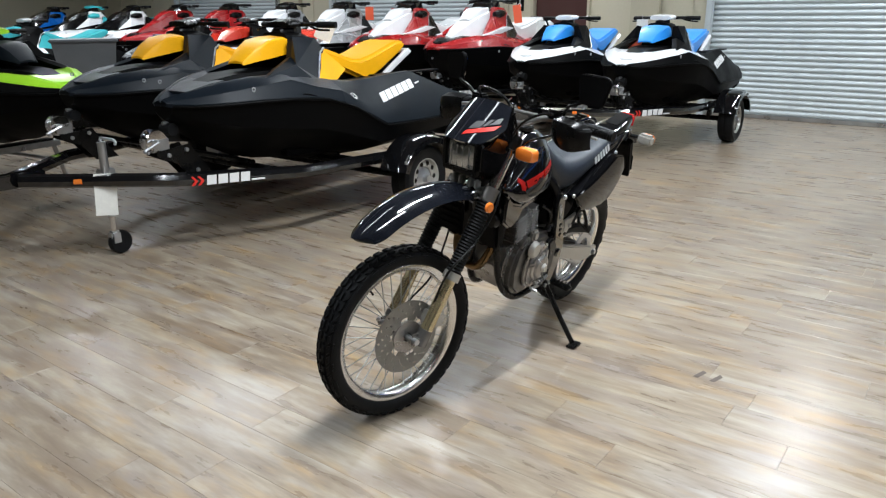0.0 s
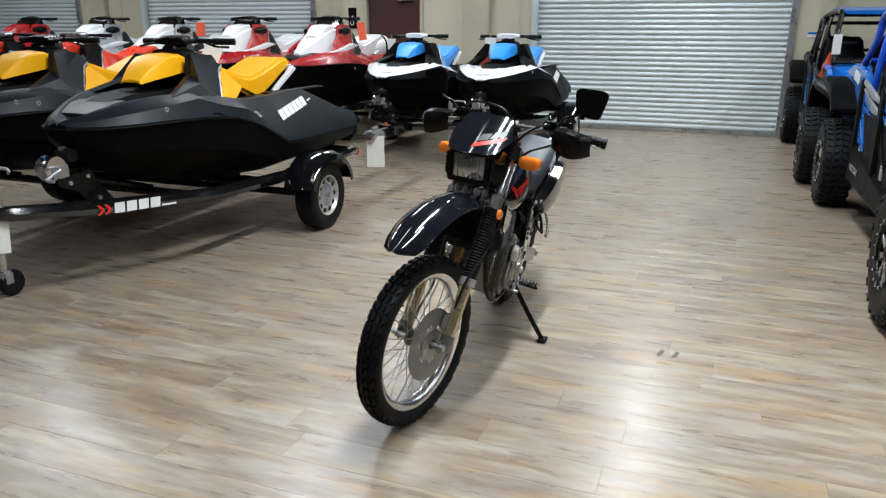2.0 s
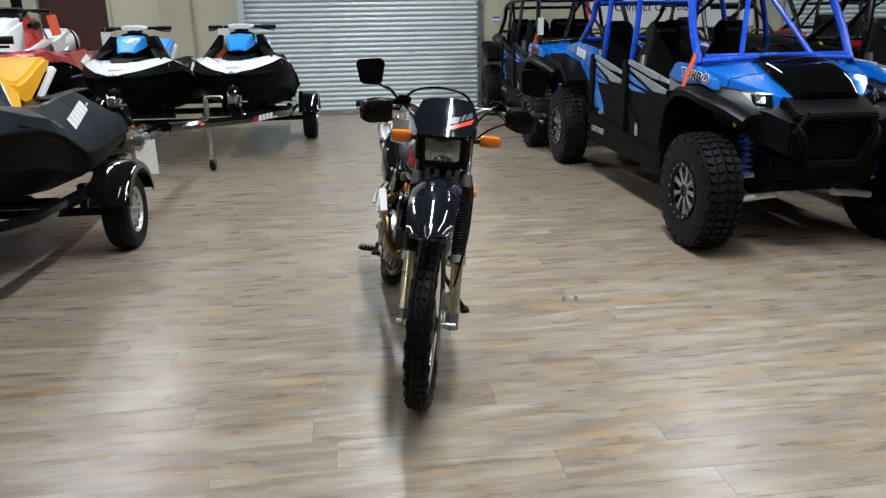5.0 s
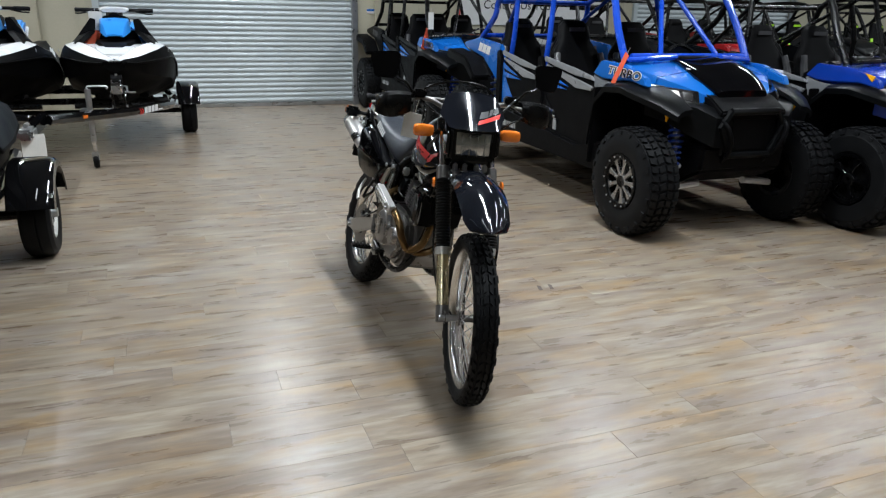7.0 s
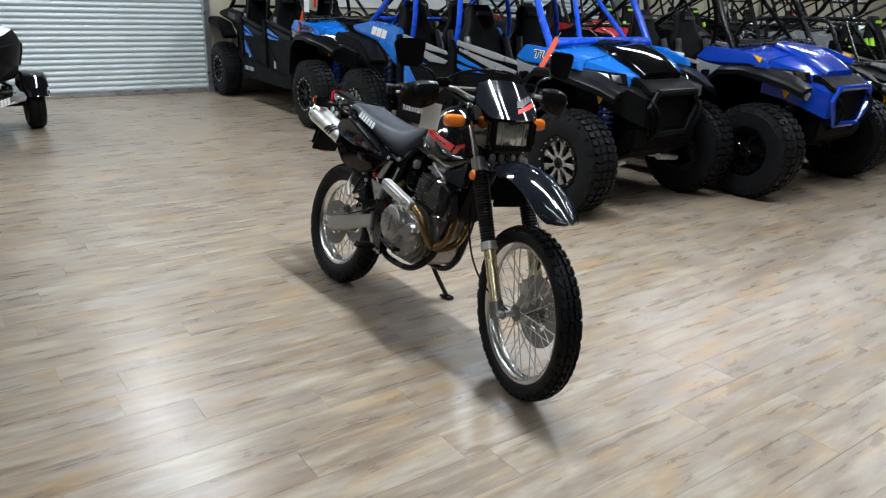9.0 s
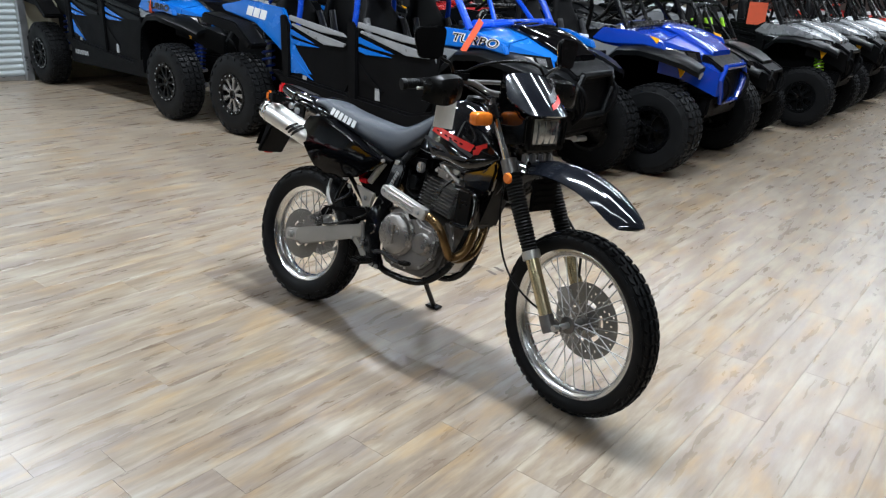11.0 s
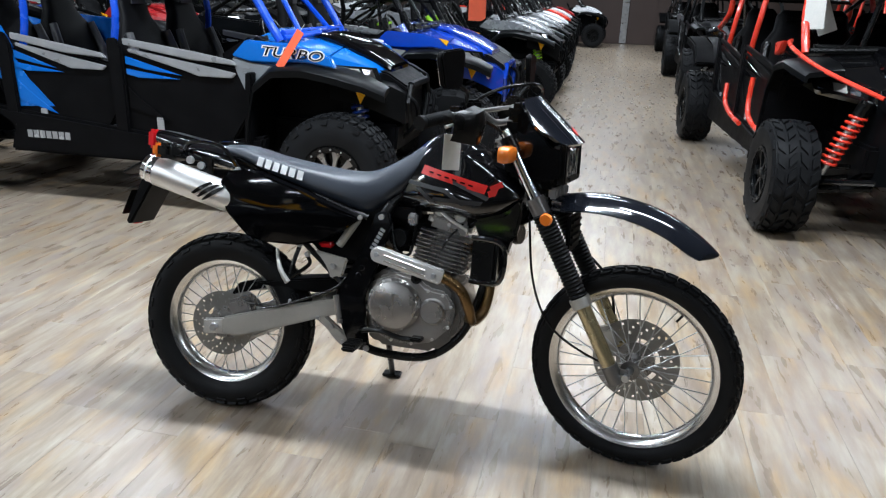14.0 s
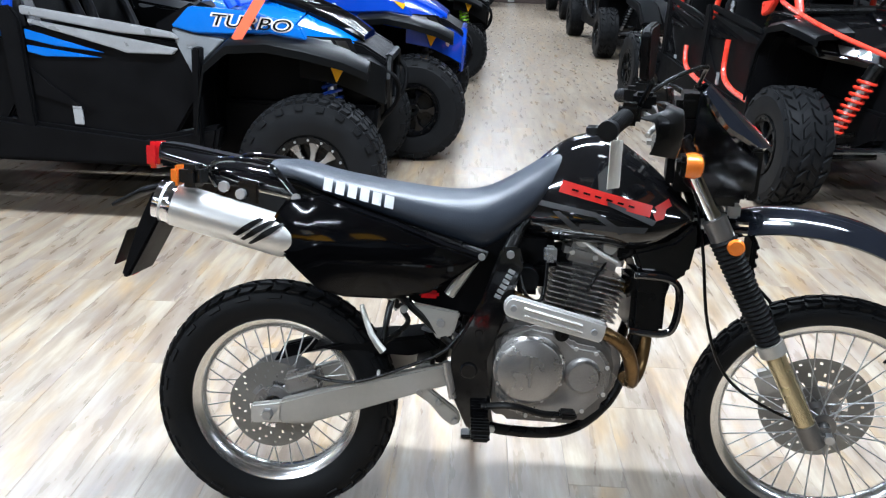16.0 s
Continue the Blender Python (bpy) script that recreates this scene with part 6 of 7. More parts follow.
    # cage
    hw = 0.56 * wd
    rear_x = r + 0.25 if four else r + 0.35
    for s in (-1, 1):
        part("cage_side", tube([(f - 0.42, s * hw, 1.17), (f - 0.56, s * hw, 1.40), (f - 0.70, s * hw * 0.94, top - 0.07), (f - 0.82, s * hw * 0.93, top), (0 if four else -0.15, s * hw * 0.93, top + 0.01), (rear_x + 0.12, s * hw * 0.93, top - 0.05), (rear_x - 0.05, s * hw * 0.95, top - 0.25), (r - 0.10, s * hw, 1.20)], 0.028, 10, smooth=4), cage_m, u, "tubular roll cage side")
        for xp in ((-0.10, r + 0.72) if four else (r + 0.75,)):
            part("cage_post", tube([(xp - 0.02, s * hw * 0.93, top), (xp + 0.05, s * (hw + 0.02), 1.30), (xp, s * (half - 0.10), 1.02)], 0.024, 10, smooth=4), cage_m, u)
        part("cage_brace", tube([(rear_x + 0.5, s * hw * 0.93, top), (r + 0.02, s * hw * 0.6, 1.22)], 0.019, 8, smooth=0), cage_m, u)
        part("cage_brace", tube([(f - 0.40, s * hw * 0.98, 1.19), (f - 0.30, s * 0.2, 1.215)], 0.019, 8, smooth=0), cage_m, u)
        part("front_strut", tube([(f - 0.76, s * 0.06, top - 0.03), (f - 0.42, s * 0.26, 1.22)], 0.019, 8, smooth=0), cage_m, u)
    for xx, zz in ((f - 0.76, top - 0.03), (f - 0.42, 1.215), (rear_x, top - 0.10), (-0.10 if four else rear_x + 0.3, top), (r - 0.05, 1.26)):
        part("cage_cross", tube([(xx, -hw * 0.93, zz), (xx, hw * 0.93, zz)], 0.022, 8, smooth=0), cage_m, u)
    if roof is not None:
        part("roof", body([(f - 0.70, 0.50 * wd, top - 0.03, top + 0.01, 5), (f - 0.95, 0.53 * wd, top + 0.005, top + 0.045, 5), (0, 0.53 * wd, top + 0.02, top + 0.065, 5), (rear_x + 0.1, 0.50 * wd, top - 0.03, top + 0.02, 5)], 24), roof, u, "sheet roof panel")
    rowsx = (0.28, -0.80) if four else (-0.12,)
    for xs in rowsx:
        for s in (-1, 1):
            seat_unit(u, xs, s * 0.30 * wd, 0.65, MATTE, acc_m)
    wheel_c = Vector((f - 0.86, 0.30 * wd, 1.13))
    part("steering_wheel", spin([(0.150, -0.012), (0.170, -0.012), (0.175, 0), (0.170, 0.012), (0.150, 0.012)], 28, m=Matrix.Translation(wheel_c) @ Matrix.Rotation(radians(90), 4, "Z") @ Matrix.Rotation(radians(-28), 4, "X")), BLACK, u)
    part("steering_column", tube([wheel_c, wheel_c + Vector((0.22, 0, -0.10))], 0.022, 8, smooth=0), BLACK, u)
    # spare gear on the bed
    part("air_intake", tube([(r + 0.30, 0.25, 1.02), (r + 0.25, 0.25, 1.20), (r + 0.12, 0.20, 1.26)], 0.05, 10), MATTE, u)
    return u


def recolour(top, table):
    for o in top.children_recursive:
        if o.type == "MESH":
            n = o.material_slots[0].material
            if n in table:
                o.material_slots[0].material = table[n]
    return top


def hang_tag(name, at, size, tilt, material, label, yaw=0.0):
    """A card tag on a short cord, hanging from a tube."""
    t = thing(name, pose(*at, 0, 0, yaw), label, "price tag", "price tags")
    part("card", box((size[0], 0.003, size[1]), (0, 0, -size[1] / 2 - 0.03), 0.001, None), material, t)
    part("cord", tube([(0, 0, 0.02), (0.002, 0, -0.032)], 0.0016, 5, smooth=0), PAPER, t)
    t.matrix_basis = pose(*at, 0, tilt, yaw)
    return t


BX = 1.01
blue_c = (BLUE, BLUE, TRIMGREY, CAGEBLUE, GREYG, BLUECOIL)
utv_b = buggy("buggy", pose(BX + 0.03, 5.255, 0, 0, 0, -90), "blue four-seat off-road buggy with a blue roll cage", blue_c, wb=3.03, tyre_r=0.385, tyre_w=0.25, half=0.69, rim=CASE, spokes=9, roof=BLUE)
utv_a = copy_thing(utv_b, pose(BX - 0.02, 9.30, 0, 0, 0, -91))
# Trim darkened for the shade it stands in; rims and marks recoloured dark too.
recolour(utv_a, {TRIMGREY: GUN, CASE: GUN, WHITEG: GREYG})
for o in utv_a.children_recursive:
    if o.name.startswith("rear_fender"):
        o.material_slots[0].material = GUN
    if o.name.startswith("cage") or o.name.startswith("front_strut"):
        o.material_slots[0].material = BLACK
tagged(utv_a, "blue four-seat buggy with a black roll cage and blue roof")

navy_c = (NAVY, GUN, SILVER, BLACK, GREYG, BLACK)
utv_c = buggy("buggy", pose(2.86, 4.51, 0, 0, 0, -90), "deep blue two-seat buggy with a black roll cage", navy_c, wb=2.30, four=False, half=0.76, rim=SIDEP, spokes=5, tread=1, marks=False, wide=1.12)
for s in (-1, 1):
    bars("side_mark", (3, 0.10, 0.07, 0.014, 0.03), side_frame((-0.25, s * 0.735, 1.10), s, -4 * -s), WHITEG, utv_c, "white plain bars")
    part("lamp_strip", prism([(1.16, 0.955), (1.26, 0.975), (1.40, 0.86), (1.38, 0.80)], s * 0.485, s * 0.505, 0.004), WHITEG, utv_c, "slanted white lamp strip")
    part("hood_mark", prism([(0.98, 1.135), (1.07, 1.115), (1.05, 1.075)], s * 0.712, s * 0.722, 0.002), YELLOW, utv_c, "small yellow sticker")
for o in utv_c.children:
    if o.name.startswith(("cheek", "grille_frame")):
        o.material_slots[0].material = NAVY
grey_c = (SILVER, SILVER, GUN, BLACK, LIME, LIME)
utv_d = buggy("buggy", pose(6.52, 4.30, 0, 0, 0, -90), "grey two-seat buggy with lime accents", grey_c, wb=2.30, four=False, half=0.66, tyre_r=0.36, tyre_w=0.27, rim=GUN, spokes=7, tread=1, marks=False)
row = [
    (4.62, 4.38, utv_d, {SILVER: GUN, FINS: WHITEG}, "small black and green two-seat buggy with lime harnesses and white lamps"),
    (8.60, 4.32, utv_d, {LIME: BLACK}, "silver two-seat buggy with a black cage"),
    (10.70, 4.36, utv_d, {SILVER: WHITE, LIME: BLACK}, "white two-seat buggy with a black cage"),
    (12.80, 4.45, utv_d, {SILVER: SCARLET, LIME: BLACK}, "orange-red two-seat buggy with a black cage"),
    (14.90, 4.55, utv_d, {SILVER: WHITE, LIME: SCARLET}, "white two-seat buggy with red springs"),
    (17.00, 4.60, utv_d, {SILVER: RED, LIME: BLACK}, "dark red two-seat buggy with a black cage"),
    (20.6, 3.95, utv_d, {LIME: BLACK, SILVER: WHITE}, "white two-seat buggy parked by the far wall"),
    (3.2, 9.0, utv_c, {NAVY: GUN}, "dark grey two-seat buggy parked in the second row"),
    (5.3, 9.0, utv_d, {SILVER: RED, LIME: BLACK}, "dark red two-seat buggy parked in the second row"),
    (7.2, 9.0, utv_d, {SILVER: GUN, LIME: LIME}, "dark two-seat buggy with lime harnesses in the second row"),
    (9.1, 9.0, utv_d, {SILVER: GUN, LIME: LIME}, "dark two-seat buggy with lime seats in the second row"),
    (11.0, 9.0, utv_d, {SILVER: GUN, LIME: BLACK}, "dark two-seat buggy in the second row"),
    (13.2, 9.0, utv_d, {SILVER: WHITE, LIME: SCARLET}, "white two-seat buggy in the second row"),
]
for x, y, src, table, label in row:
    one = tagged(recolour(copy_thing(src, pose(x, y, 0, 0, 0, -90 + (x * 7 % 3 - 1)) @ Matrix.Scale(0.82 if label.startswith("small") else 1.0, 4)), table), label)
    if "green" in label:
        for o in one.children:
            if o.name.startswith("fender_panel"):
                o.material_slots[0].material = GREEN

# long red and black buggies on the other side of the aisle, nose to tail
red_c = (GLOSS, GLOSS, GUN, SCARLET, BLACK, SCARLET)
utv_r = buggy("buggy", pose(3.10, 0.28, 0, 0, 0, 184), "black four-seat buggy with scarlet frame tubes and springs", red_c, wb=3.43, four=True, half=0.76, tyre_r=0.385, tyre_w=0.30, rim=GUN, spokes=6, tread=2, marks=False, wide=1.10, roof=GUN, open_front=True, top=1.62)
for s in (-1, 1):
    for pts in ([(-0.42, 0.735, 0.77), (-0.38, 0.745, 0.67), (-0.28, 0.755, 0.60), (0.0, 0.76, 0.545), (0.36, 0.76, 0.52)], [(0.52, 0.745, 0.92), (0.54, 0.755, 0.72), (0.62, 0.76, 0.63), (0.80, 0.76, 0.58), (1.12, 0.755, 0.55)]):
        part("lower_tube", tube([(x, s * y, z) for x, y, z in pts], 0.021, 8), SCARLET, utv_r, "scarlet lower frame tube")
    part("fender_edge", tube([(1.14, s * 0.68, 1.245), (1.28, s * 0.73, 1.235), (1.52, s * 0.74, 1.19), (1.80, s * 0.64, 1.10), (2.08, s * 0.36, 0.97)], 0.015, 8), SCARLET, utv_r, "scarlet fender edge")
    part("corner_panel", prism([(0.98, 1.225), (1.16, 1.245), (1.10, 1.17), (1.00, 1.13)], s * 0.70, s * 0.745, 0.008), SCARLET, utv_r, "scarlet corner panel")
for o in utv_r.children_recursive:
    if o.name.split(".")[0] in ("cage_cross", "cage_brace", "front_strut"):
        o.material_slots[0].material = BLACK
for x, y, tbl, label in ((10.45, 0.18, {SCARLET: GUN, GLOSS: GREYG}, "dark grey four-seat buggy with a black cage"), (17.9, 0.0, {SCARLET: BLACK}, "black four-seat buggy with a black cage"),
                         (4.2, -2.5, {}, "black four-seat buggy with scarlet frame tubes in the back row"), (10.6, -2.6, {SCARLET: SCARLET}, "black four-seat buggy with scarlet tubes in the back row")):
    tagged(recolour(copy_thing(utv_r, pose(x, y, 0, 0, 0, 181)), tbl), label)

# ---- personal watercraft on trailers: x forward, y to the left ----
def stick(tree, x, z, s, tilt):
    """A pose on the surface of a side that faces s: x to the reader's right, z outward."""
    at, n = tree.ray_cast(Vector((x, s * 2, z)), Vector((0, -s, 0)))[:2]
    if at is None:
        at, n = Vector((x, s * 0.5, z)), Vector((0, s, 0))
    n = n if n.y * s > 0 else -n
    right = Vector((0, 0, 1)).cross(n).normalized()
    up = n.cross(right)
    m = Matrix((right, up, n)).transposed().to_4x4()
    return Matrix.Translation(at + n * 0.003) @ m @ Matrix.Rotation(radians(tilt), 4, "Z")


def slab(pts, inward, peak=None):
    """A faceted panel: its outer outline, fanned round a peak, with thickness towards the inside."""
    own = bmesh.new()
    o = [own.verts.new(q) for q in pts]
    i = [own.verts.new(Vector(q) + Vector(inward)) for q in pts]
    c = own.verts.new(peak if peak else tuple(sum(q[k] for q in pts) / len(pts) for k in range(3)))
    own.faces.new(i[::-1])
    for k in range(len(o)):
        j = (k + 1) % len(o)
        own.faces.new((o[k], o[j], c))
        own.faces.new((o[j], o[k], i[k], i[j]))
    bmesh.ops.recalc_face_normals(own, faces=own.faces)
    return own


def craft(name, m, label, deck, hood, seat_m, hull=HULL, side=GREYP, big=False, group="watercraft", mark=True):
    """A small watercraft: hull, deck, hood, seat, bars; z as it stands on its trailer."""
    u = thing(name, m, label, "jet ski", group)
    L, W, k = (3.25, 0.62, 0.10) if big else (2.78, 0.59, 0.0)
    sx, a = L / 2.78, W / 0.59
    # hull below the rub rail
    rail = ((0.0, 0.47, 0.662), (0.24, 0.50, 0.668), (0.81, 0.565, 0.676), (1.29, 0.58, 0.690), (1.62, 0.578, 0.858), (1.86, 0.556, 0.935), (2.12, 0.506, 0.957), (2.31, 0.43, 0.955), (2.55, 0.31, 0.945), (2.70, 0.20, 0.942), (2.77, 0.10, 0.945))
    keel = (0.50, 0.47, 0.43, 0.41, 0.43, 0.48, 0.515, 0.57, 0.68, 0.78, 0.86)
    rows = []
    for (x, w, zr), zk in zip(rail, keel):
        w2, zr2 = w * a, zr + k
        rows.append([(x * sx, y, z) for y, z in ((0, zk), (w2 * 0.55, zk + (zr2 - zk) * 0.25), (w2 * 0.92, zk + (zr2 - zk) * 0.55), (w2, zr2), (-w2, zr2), (-w2 * 0.92, zk + (zr2 - zk) * 0.55), (-w2 * 0.55, zk + (zr2 - zk) * 0.25))])
    part("hull", loft(rows), hull, u, "black moulded hull", angle=30)

    def shell(table, piece="all"):
        """The moulded deck: all of it, or what lies below or above its crease."""
        out = []
        for x, w, z0, wc, zc, wt, z1 in table:
            w, wc, wt, z0, zc, z1 = w * a, wc * a, wt * a, z0 + k, zc + k, z1 + k
            low = [(w * 0.985, z0 - 0.005), (w * 1.012, z0 + 0.018), (wc, zc)]
            high = [(wt, z1), (wt - 0.03, z1 + 0.004), (max(0.0, wt - 0.09), z1 - 0.02)]
            if piece == "low":
                half, bottom, top = low, z0, zc - 0.004
            elif piece == "high":
                half, bottom, top = [(wc * 0.985, zc - 0.012), (wc * 1.004, zc)] + high, zc - 0.014, z1 - 0.02
            else:
                half, bottom, top = low + high, z0, z1 - 0.02
            out.append([(x * sx, y, z) for y, z in [(0, bottom)] + half + [(0, top)] + [(-y, z) for y, z in half[::-1]]])
        return loft(out)
    # bow deck and the side decks behind it, each with one hard crease
    bow_rows = ((1.72, 0.575, 0.890, 0.555, 0.985, 0.435, 1.055), (1.94, 0.545, 0.942, 0.525, 1.03, 0.43, 1.085), (2.12, 0.506, 0.953, 0.475, 1.085, 0.395, 1.115), (2.31, 0.432, 0.955, 0.40, 1.055, 0.315, 1.105), (2.50, 0.335, 0.947, 0.30, 1.025, 0.225, 1.075), (2.66, 0.232, 0.943, 0.20, 1.0, 0.14, 1.03), (2.765, 0.112, 0.945, 0.09, 0.985, 0.06, 0.995), (2.785, 0.07, 0.950, 0.055, 0.972, 0.035, 0.980))
    bow = part("bow_deck", shell(bow_rows, "high"), deck, u, "angular moulded bow deck", angle=22)
    bow_low = part("bow_side", shell(bow_rows, "low"), side, u, "moulded side of the bow", angle=22)
    sdeck = part("side_deck", shell(((-0.06, 0.46, 0.655, 0.455, 0.725, 0.42, 0.795), (0.20, 0.50, 0.668, 0.49, 0.76, 0.43, 0.845), (0.46, 0.53, 0.672, 0.515, 0.79, 0.42, 0.935), (0.80, 0.565, 0.676, 0.545, 0.80, 0.40, 1.055), (1.05, 0.578, 0.684, 0.562, 0.80, 0.395, 1.045), (1.29, 0.586, 0.694, 0.572, 0.79, 0.405, 1.03), (1.50, 0.584, 0.798, 0.567, 0.88, 0.42, 1.03), (1.72, 0.574, 0.891, 0.554, 0.984, 0.434, 1.052))), side, u, "angular moulded side deck", angle=24)
    tree, bow_tree = surface_of(sdeck), surface_of(bow_low)
    for s in (-1, 1):
        part("rub_rail", tube([(x * sx, s * (y + 0.008) * a, z + k + 0.004) for x, y, z in rail], 0.010, 8, smooth=0), HULL, u)
        part("crease", tube([(2.30 * sx, s * 0.418 * a, 1.0 + k), (2.02 * sx, s * 0.526 * a, 0.985 + k), (1.90 * sx, s * 0.550 * a, 0.95 + k)], 0.008, 6, smooth=0), HULL, u)
        if mark:
            bars("name_bar", (6, 0.066, 0.078, 0.010, 0.018), stick(tree, 1.05 * sx, 0.925 + k, s, 12 * s), WHITEG, u, "white plain bars in place of a name")
            part("name_rule", moved(flat([(0.26, -0.02), (0.32, -0.02), (0.32, -0.008), (0.26, -0.008)]), stick(tree, 1.05 * sx, 0.925 + k, s, 12 * s)), WHITEG, u)
            part("badge", spin([(0.018, -0.003), (0.032, -0.003), (0.032, 0.002), (0.018, 0.002)], 20, m=stick(tree, 1.60 * sx, 0.935 + k, s, 0) @ Matrix.Rotation(radians(90), 4, "X")), SILVER, u, "silver ring badge")
            part("badge", spin([(0.008, -0.003), (0.015, -0.003), (0.015, 0.002), (0.008, 0.002)], 16, m=stick(bow_tree, 2.45 * sx, 1.05 + k, s, 0) @ Matrix.Rotation(radians(90), 4, "X")), SILVER, u)
        part("footwell_mat", box((0.80, 0.10, 0.012), (0.72 * sx, s * 0.30, 1.035 + k), 0.004), MATTE, u)
    hz = 0.12 if big else 0.0
    # dark well under the hood, faceted fairing, knee panels, hood shell
    part("well", loft([[(x * sx, y, z + k) for y, z in ((-w0, 1.0), (-w1, z1), (w1, z1), (w0, 1.0))] for x, w0, w1, z1 in ((1.55, 0.27, 0.20, 1.20), (1.78, 0.27, 0.19, 1.22 + hz), (1.86, 0.26, 0.19, 1.13), (2.10, 0.26, 0.17, 1.125), (2.30, 0.21, 0.13, 1.115), (2.48, 0.15, 0.08, 1.08))]), HULL, u, "black storage well under the hood", angle=20)
    part("foredeck", loft([[(x * sx, y, z + k) for y, z in ((-w0, 1.0), (-w0 * 0.8, z1), (w0 * 0.8, z1), (w0, 1.0))] for x, w0, z1 in ((2.42, 0.22, 1.088), (2.52, 0.20, 1.074), (2.66, 0.12, 1.03))]), deck if not big else BLACK, u, "raised front of the deck", angle=14)
    for s in (-1, 1):
        def q(pts):
            return [(x * sx, s * y, z + k + (hz if z > 1.2 else 0)) for x, y, z in pts]
        part("fairing", slab(q(((2.24, 0.375, 1.102), (2.06, 0.425, 1.095), (1.86, 0.432, 1.065), (1.78, 0.395, 1.06), (1.60, 0.265, 1.25), (1.66, 0.245, 1.335), (1.86, 0.232, 1.345), (1.895, 0.245, 1.215))), (0, -s * 0.05, -0.012), q(((1.96, 0.365, 1.165),))[0]), side if not big else deck, u, "moulded fairing beside the console", angle=20)
        part("knee_panel", slab(q(((1.765, 0.385, 1.058), (1.645, 0.292, 1.225), (1.585, 0.268, 1.235), (1.40, 0.285, 1.10), (1.61, 0.372, 1.02))), (0, -s * 0.06, -0.01)), seat_m if not big else BLACK, u, "coloured knee panel", angle=10)
        part("knee_trim", tube(q(((1.785, 0.392, 1.062), (1.655, 0.287, 1.235), (1.60, 0.268, 1.262))), 0.007, 6, smooth=0), SILVER, u)
    rows = []
    for x, w, z0, z1 in ((1.79, 0.150, 1.235, 1.325), (1.86, 0.155, 1.225, 1.348), (1.98, 0.145, 1.205, 1.330), (2.09, 0.115, 1.185, 1.270), (2.18, 0.085, 1.165, 1.190)):
        rows.append([(x * sx, y, z + k + hz) for y, z in ((-w, z0), (-w * 0.93, z1 - 0.018), (-w * 0.85, z1 - 0.006), (0, z1 + 0.004), (w * 0.85, z1 - 0.006), (w * 0.93, z1 - 0.018), (w, z0), (w * 0.6, z0 + 0.01), (-w * 0.6, z0 + 0.01))])
    part("hood", loft(rows), hood, u, "coloured front hood", angle=32)
    if big:
        part("bonnet", loft([[(x * sx, y, z + k) for y, z in ((-w, z0), (-w * 0.75, z1), (0, z1 + 0.02), (w * 0.75, z1), (w, z0))] for x, w, z0, z1 in ((1.75, 0.245, 1.10, 1.44), (2.05, 0.21, 1.09, 1.34), (2.32, 0.14, 1.08, 1.20), (2.50, 0.06, 1.06, 1.09))]), hood, u, "long pointed bonnet", angle=16)
        part("windscreen", loft([[(x * sx, y, z + k) for y, z in ((-w, z0), (-w * 0.8, z1), (w * 0.8, z1), (w, z0))] for x, w, z0, z1 in ((1.66, 0.20, 1.40, 1.54), (1.78, 0.19, 1.42, 1.53), (1.96, 0.10, 1.40, 1.42))]), GLOSS, u, "smoked black screen", angle=16)
    part("console", body([(1.52 * sx, 0.10, 1.20 + k + hz, 1.33 + k + hz, 3), (1.66 * sx, 0.15, 1.22 + k + hz, 1.375 + k + hz, 3), (1.82 * sx, 0.13, 1.27 + k + hz, 1.375 + k + hz, 3)], 20), MATTE, u)
    up = 0.04 if big else 0.0
    part("seat", prism([(x * sx, z + k + up * (z > 1.1)) for x, z in ((1.56, 1.235), (1.50, 1.255), (1.40, 1.225), (1.24, 1.170), (1.13, 1.152), (0.98, 1.185), (0.80, 1.245), (0.68, 1.282), (0.60, 1.285), (0.555, 1.262), (0.58, 1.215), (0.84, 1.075), (1.02, 0.985), (1.10, 1.0), (1.26, 1.06), (1.45, 1.13))], -0.185, 0.185, 0.034, seg=3), seat_m, u, "angular moulded saddle seat", angle=50)
    part("seat_base", prism([(x * sx, z + k) for x, z in ((0.50, 0.95), (0.62, 1.10), (0.86, 1.04), (1.03, 0.97), (1.40, 1.08), (1.60, 1.14), (1.65, 0.98))], -0.15, 0.15, 0.02), HULL, u)
    for s in (-1, 1):
        part("grab_handle", prism([(x * sx, z + k) for x, z in ((0.50, 1.19), (0.56, 1.215), (0.87, 1.035), (0.85, 1.0))], s * 0.165, s * 0.205, 0.01), WHITE, u, "white grab handle beside the seat")
    part("grab_handle", box((0.05, 0.38, 0.04), (0.53 * sx, 0, 1.195 + k), 0.012), WHITE, u)
    hzz = 1.42 + k + hz
    hb = part("handlebar", tube([(1.58 * sx, -0.38, hzz), (1.66 * sx, -0.16, hzz + 0.005), (1.70 * sx, 0, hzz), (1.66 * sx, 0.16, hzz + 0.005), (1.58 * sx, 0.38, hzz)], 0.017, 10), BLACK, u, "black handlebar with rubber grips")
    part("steering_neck", body([(1.60 * sx, 0.05, hzz - 0.12, hzz, 3), (1.70 * sx, 0.085, hzz - 0.12, hzz + 0.01, 3), (1.80 * sx, 0.05, hzz - 0.12, hzz - 0.02, 3)], 16), BLACK, hb)
    for s in (-1, 1):
        part("grip", tube([(1.58 * sx, s * 0.385, hzz), (1.625 * sx, s * 0.24, hzz + 0.002)], 0.023, 10, smooth=0), RUBBER, hb)
        part("lever", tube([(1.67 * sx, s * 0.22, hzz - 0.01), (1.69 * sx, s * 0.32, hzz - 0.03), (1.64 * sx, s * 0.38, hzz - 0.035)], 0.008, 6), BLACK, hb)
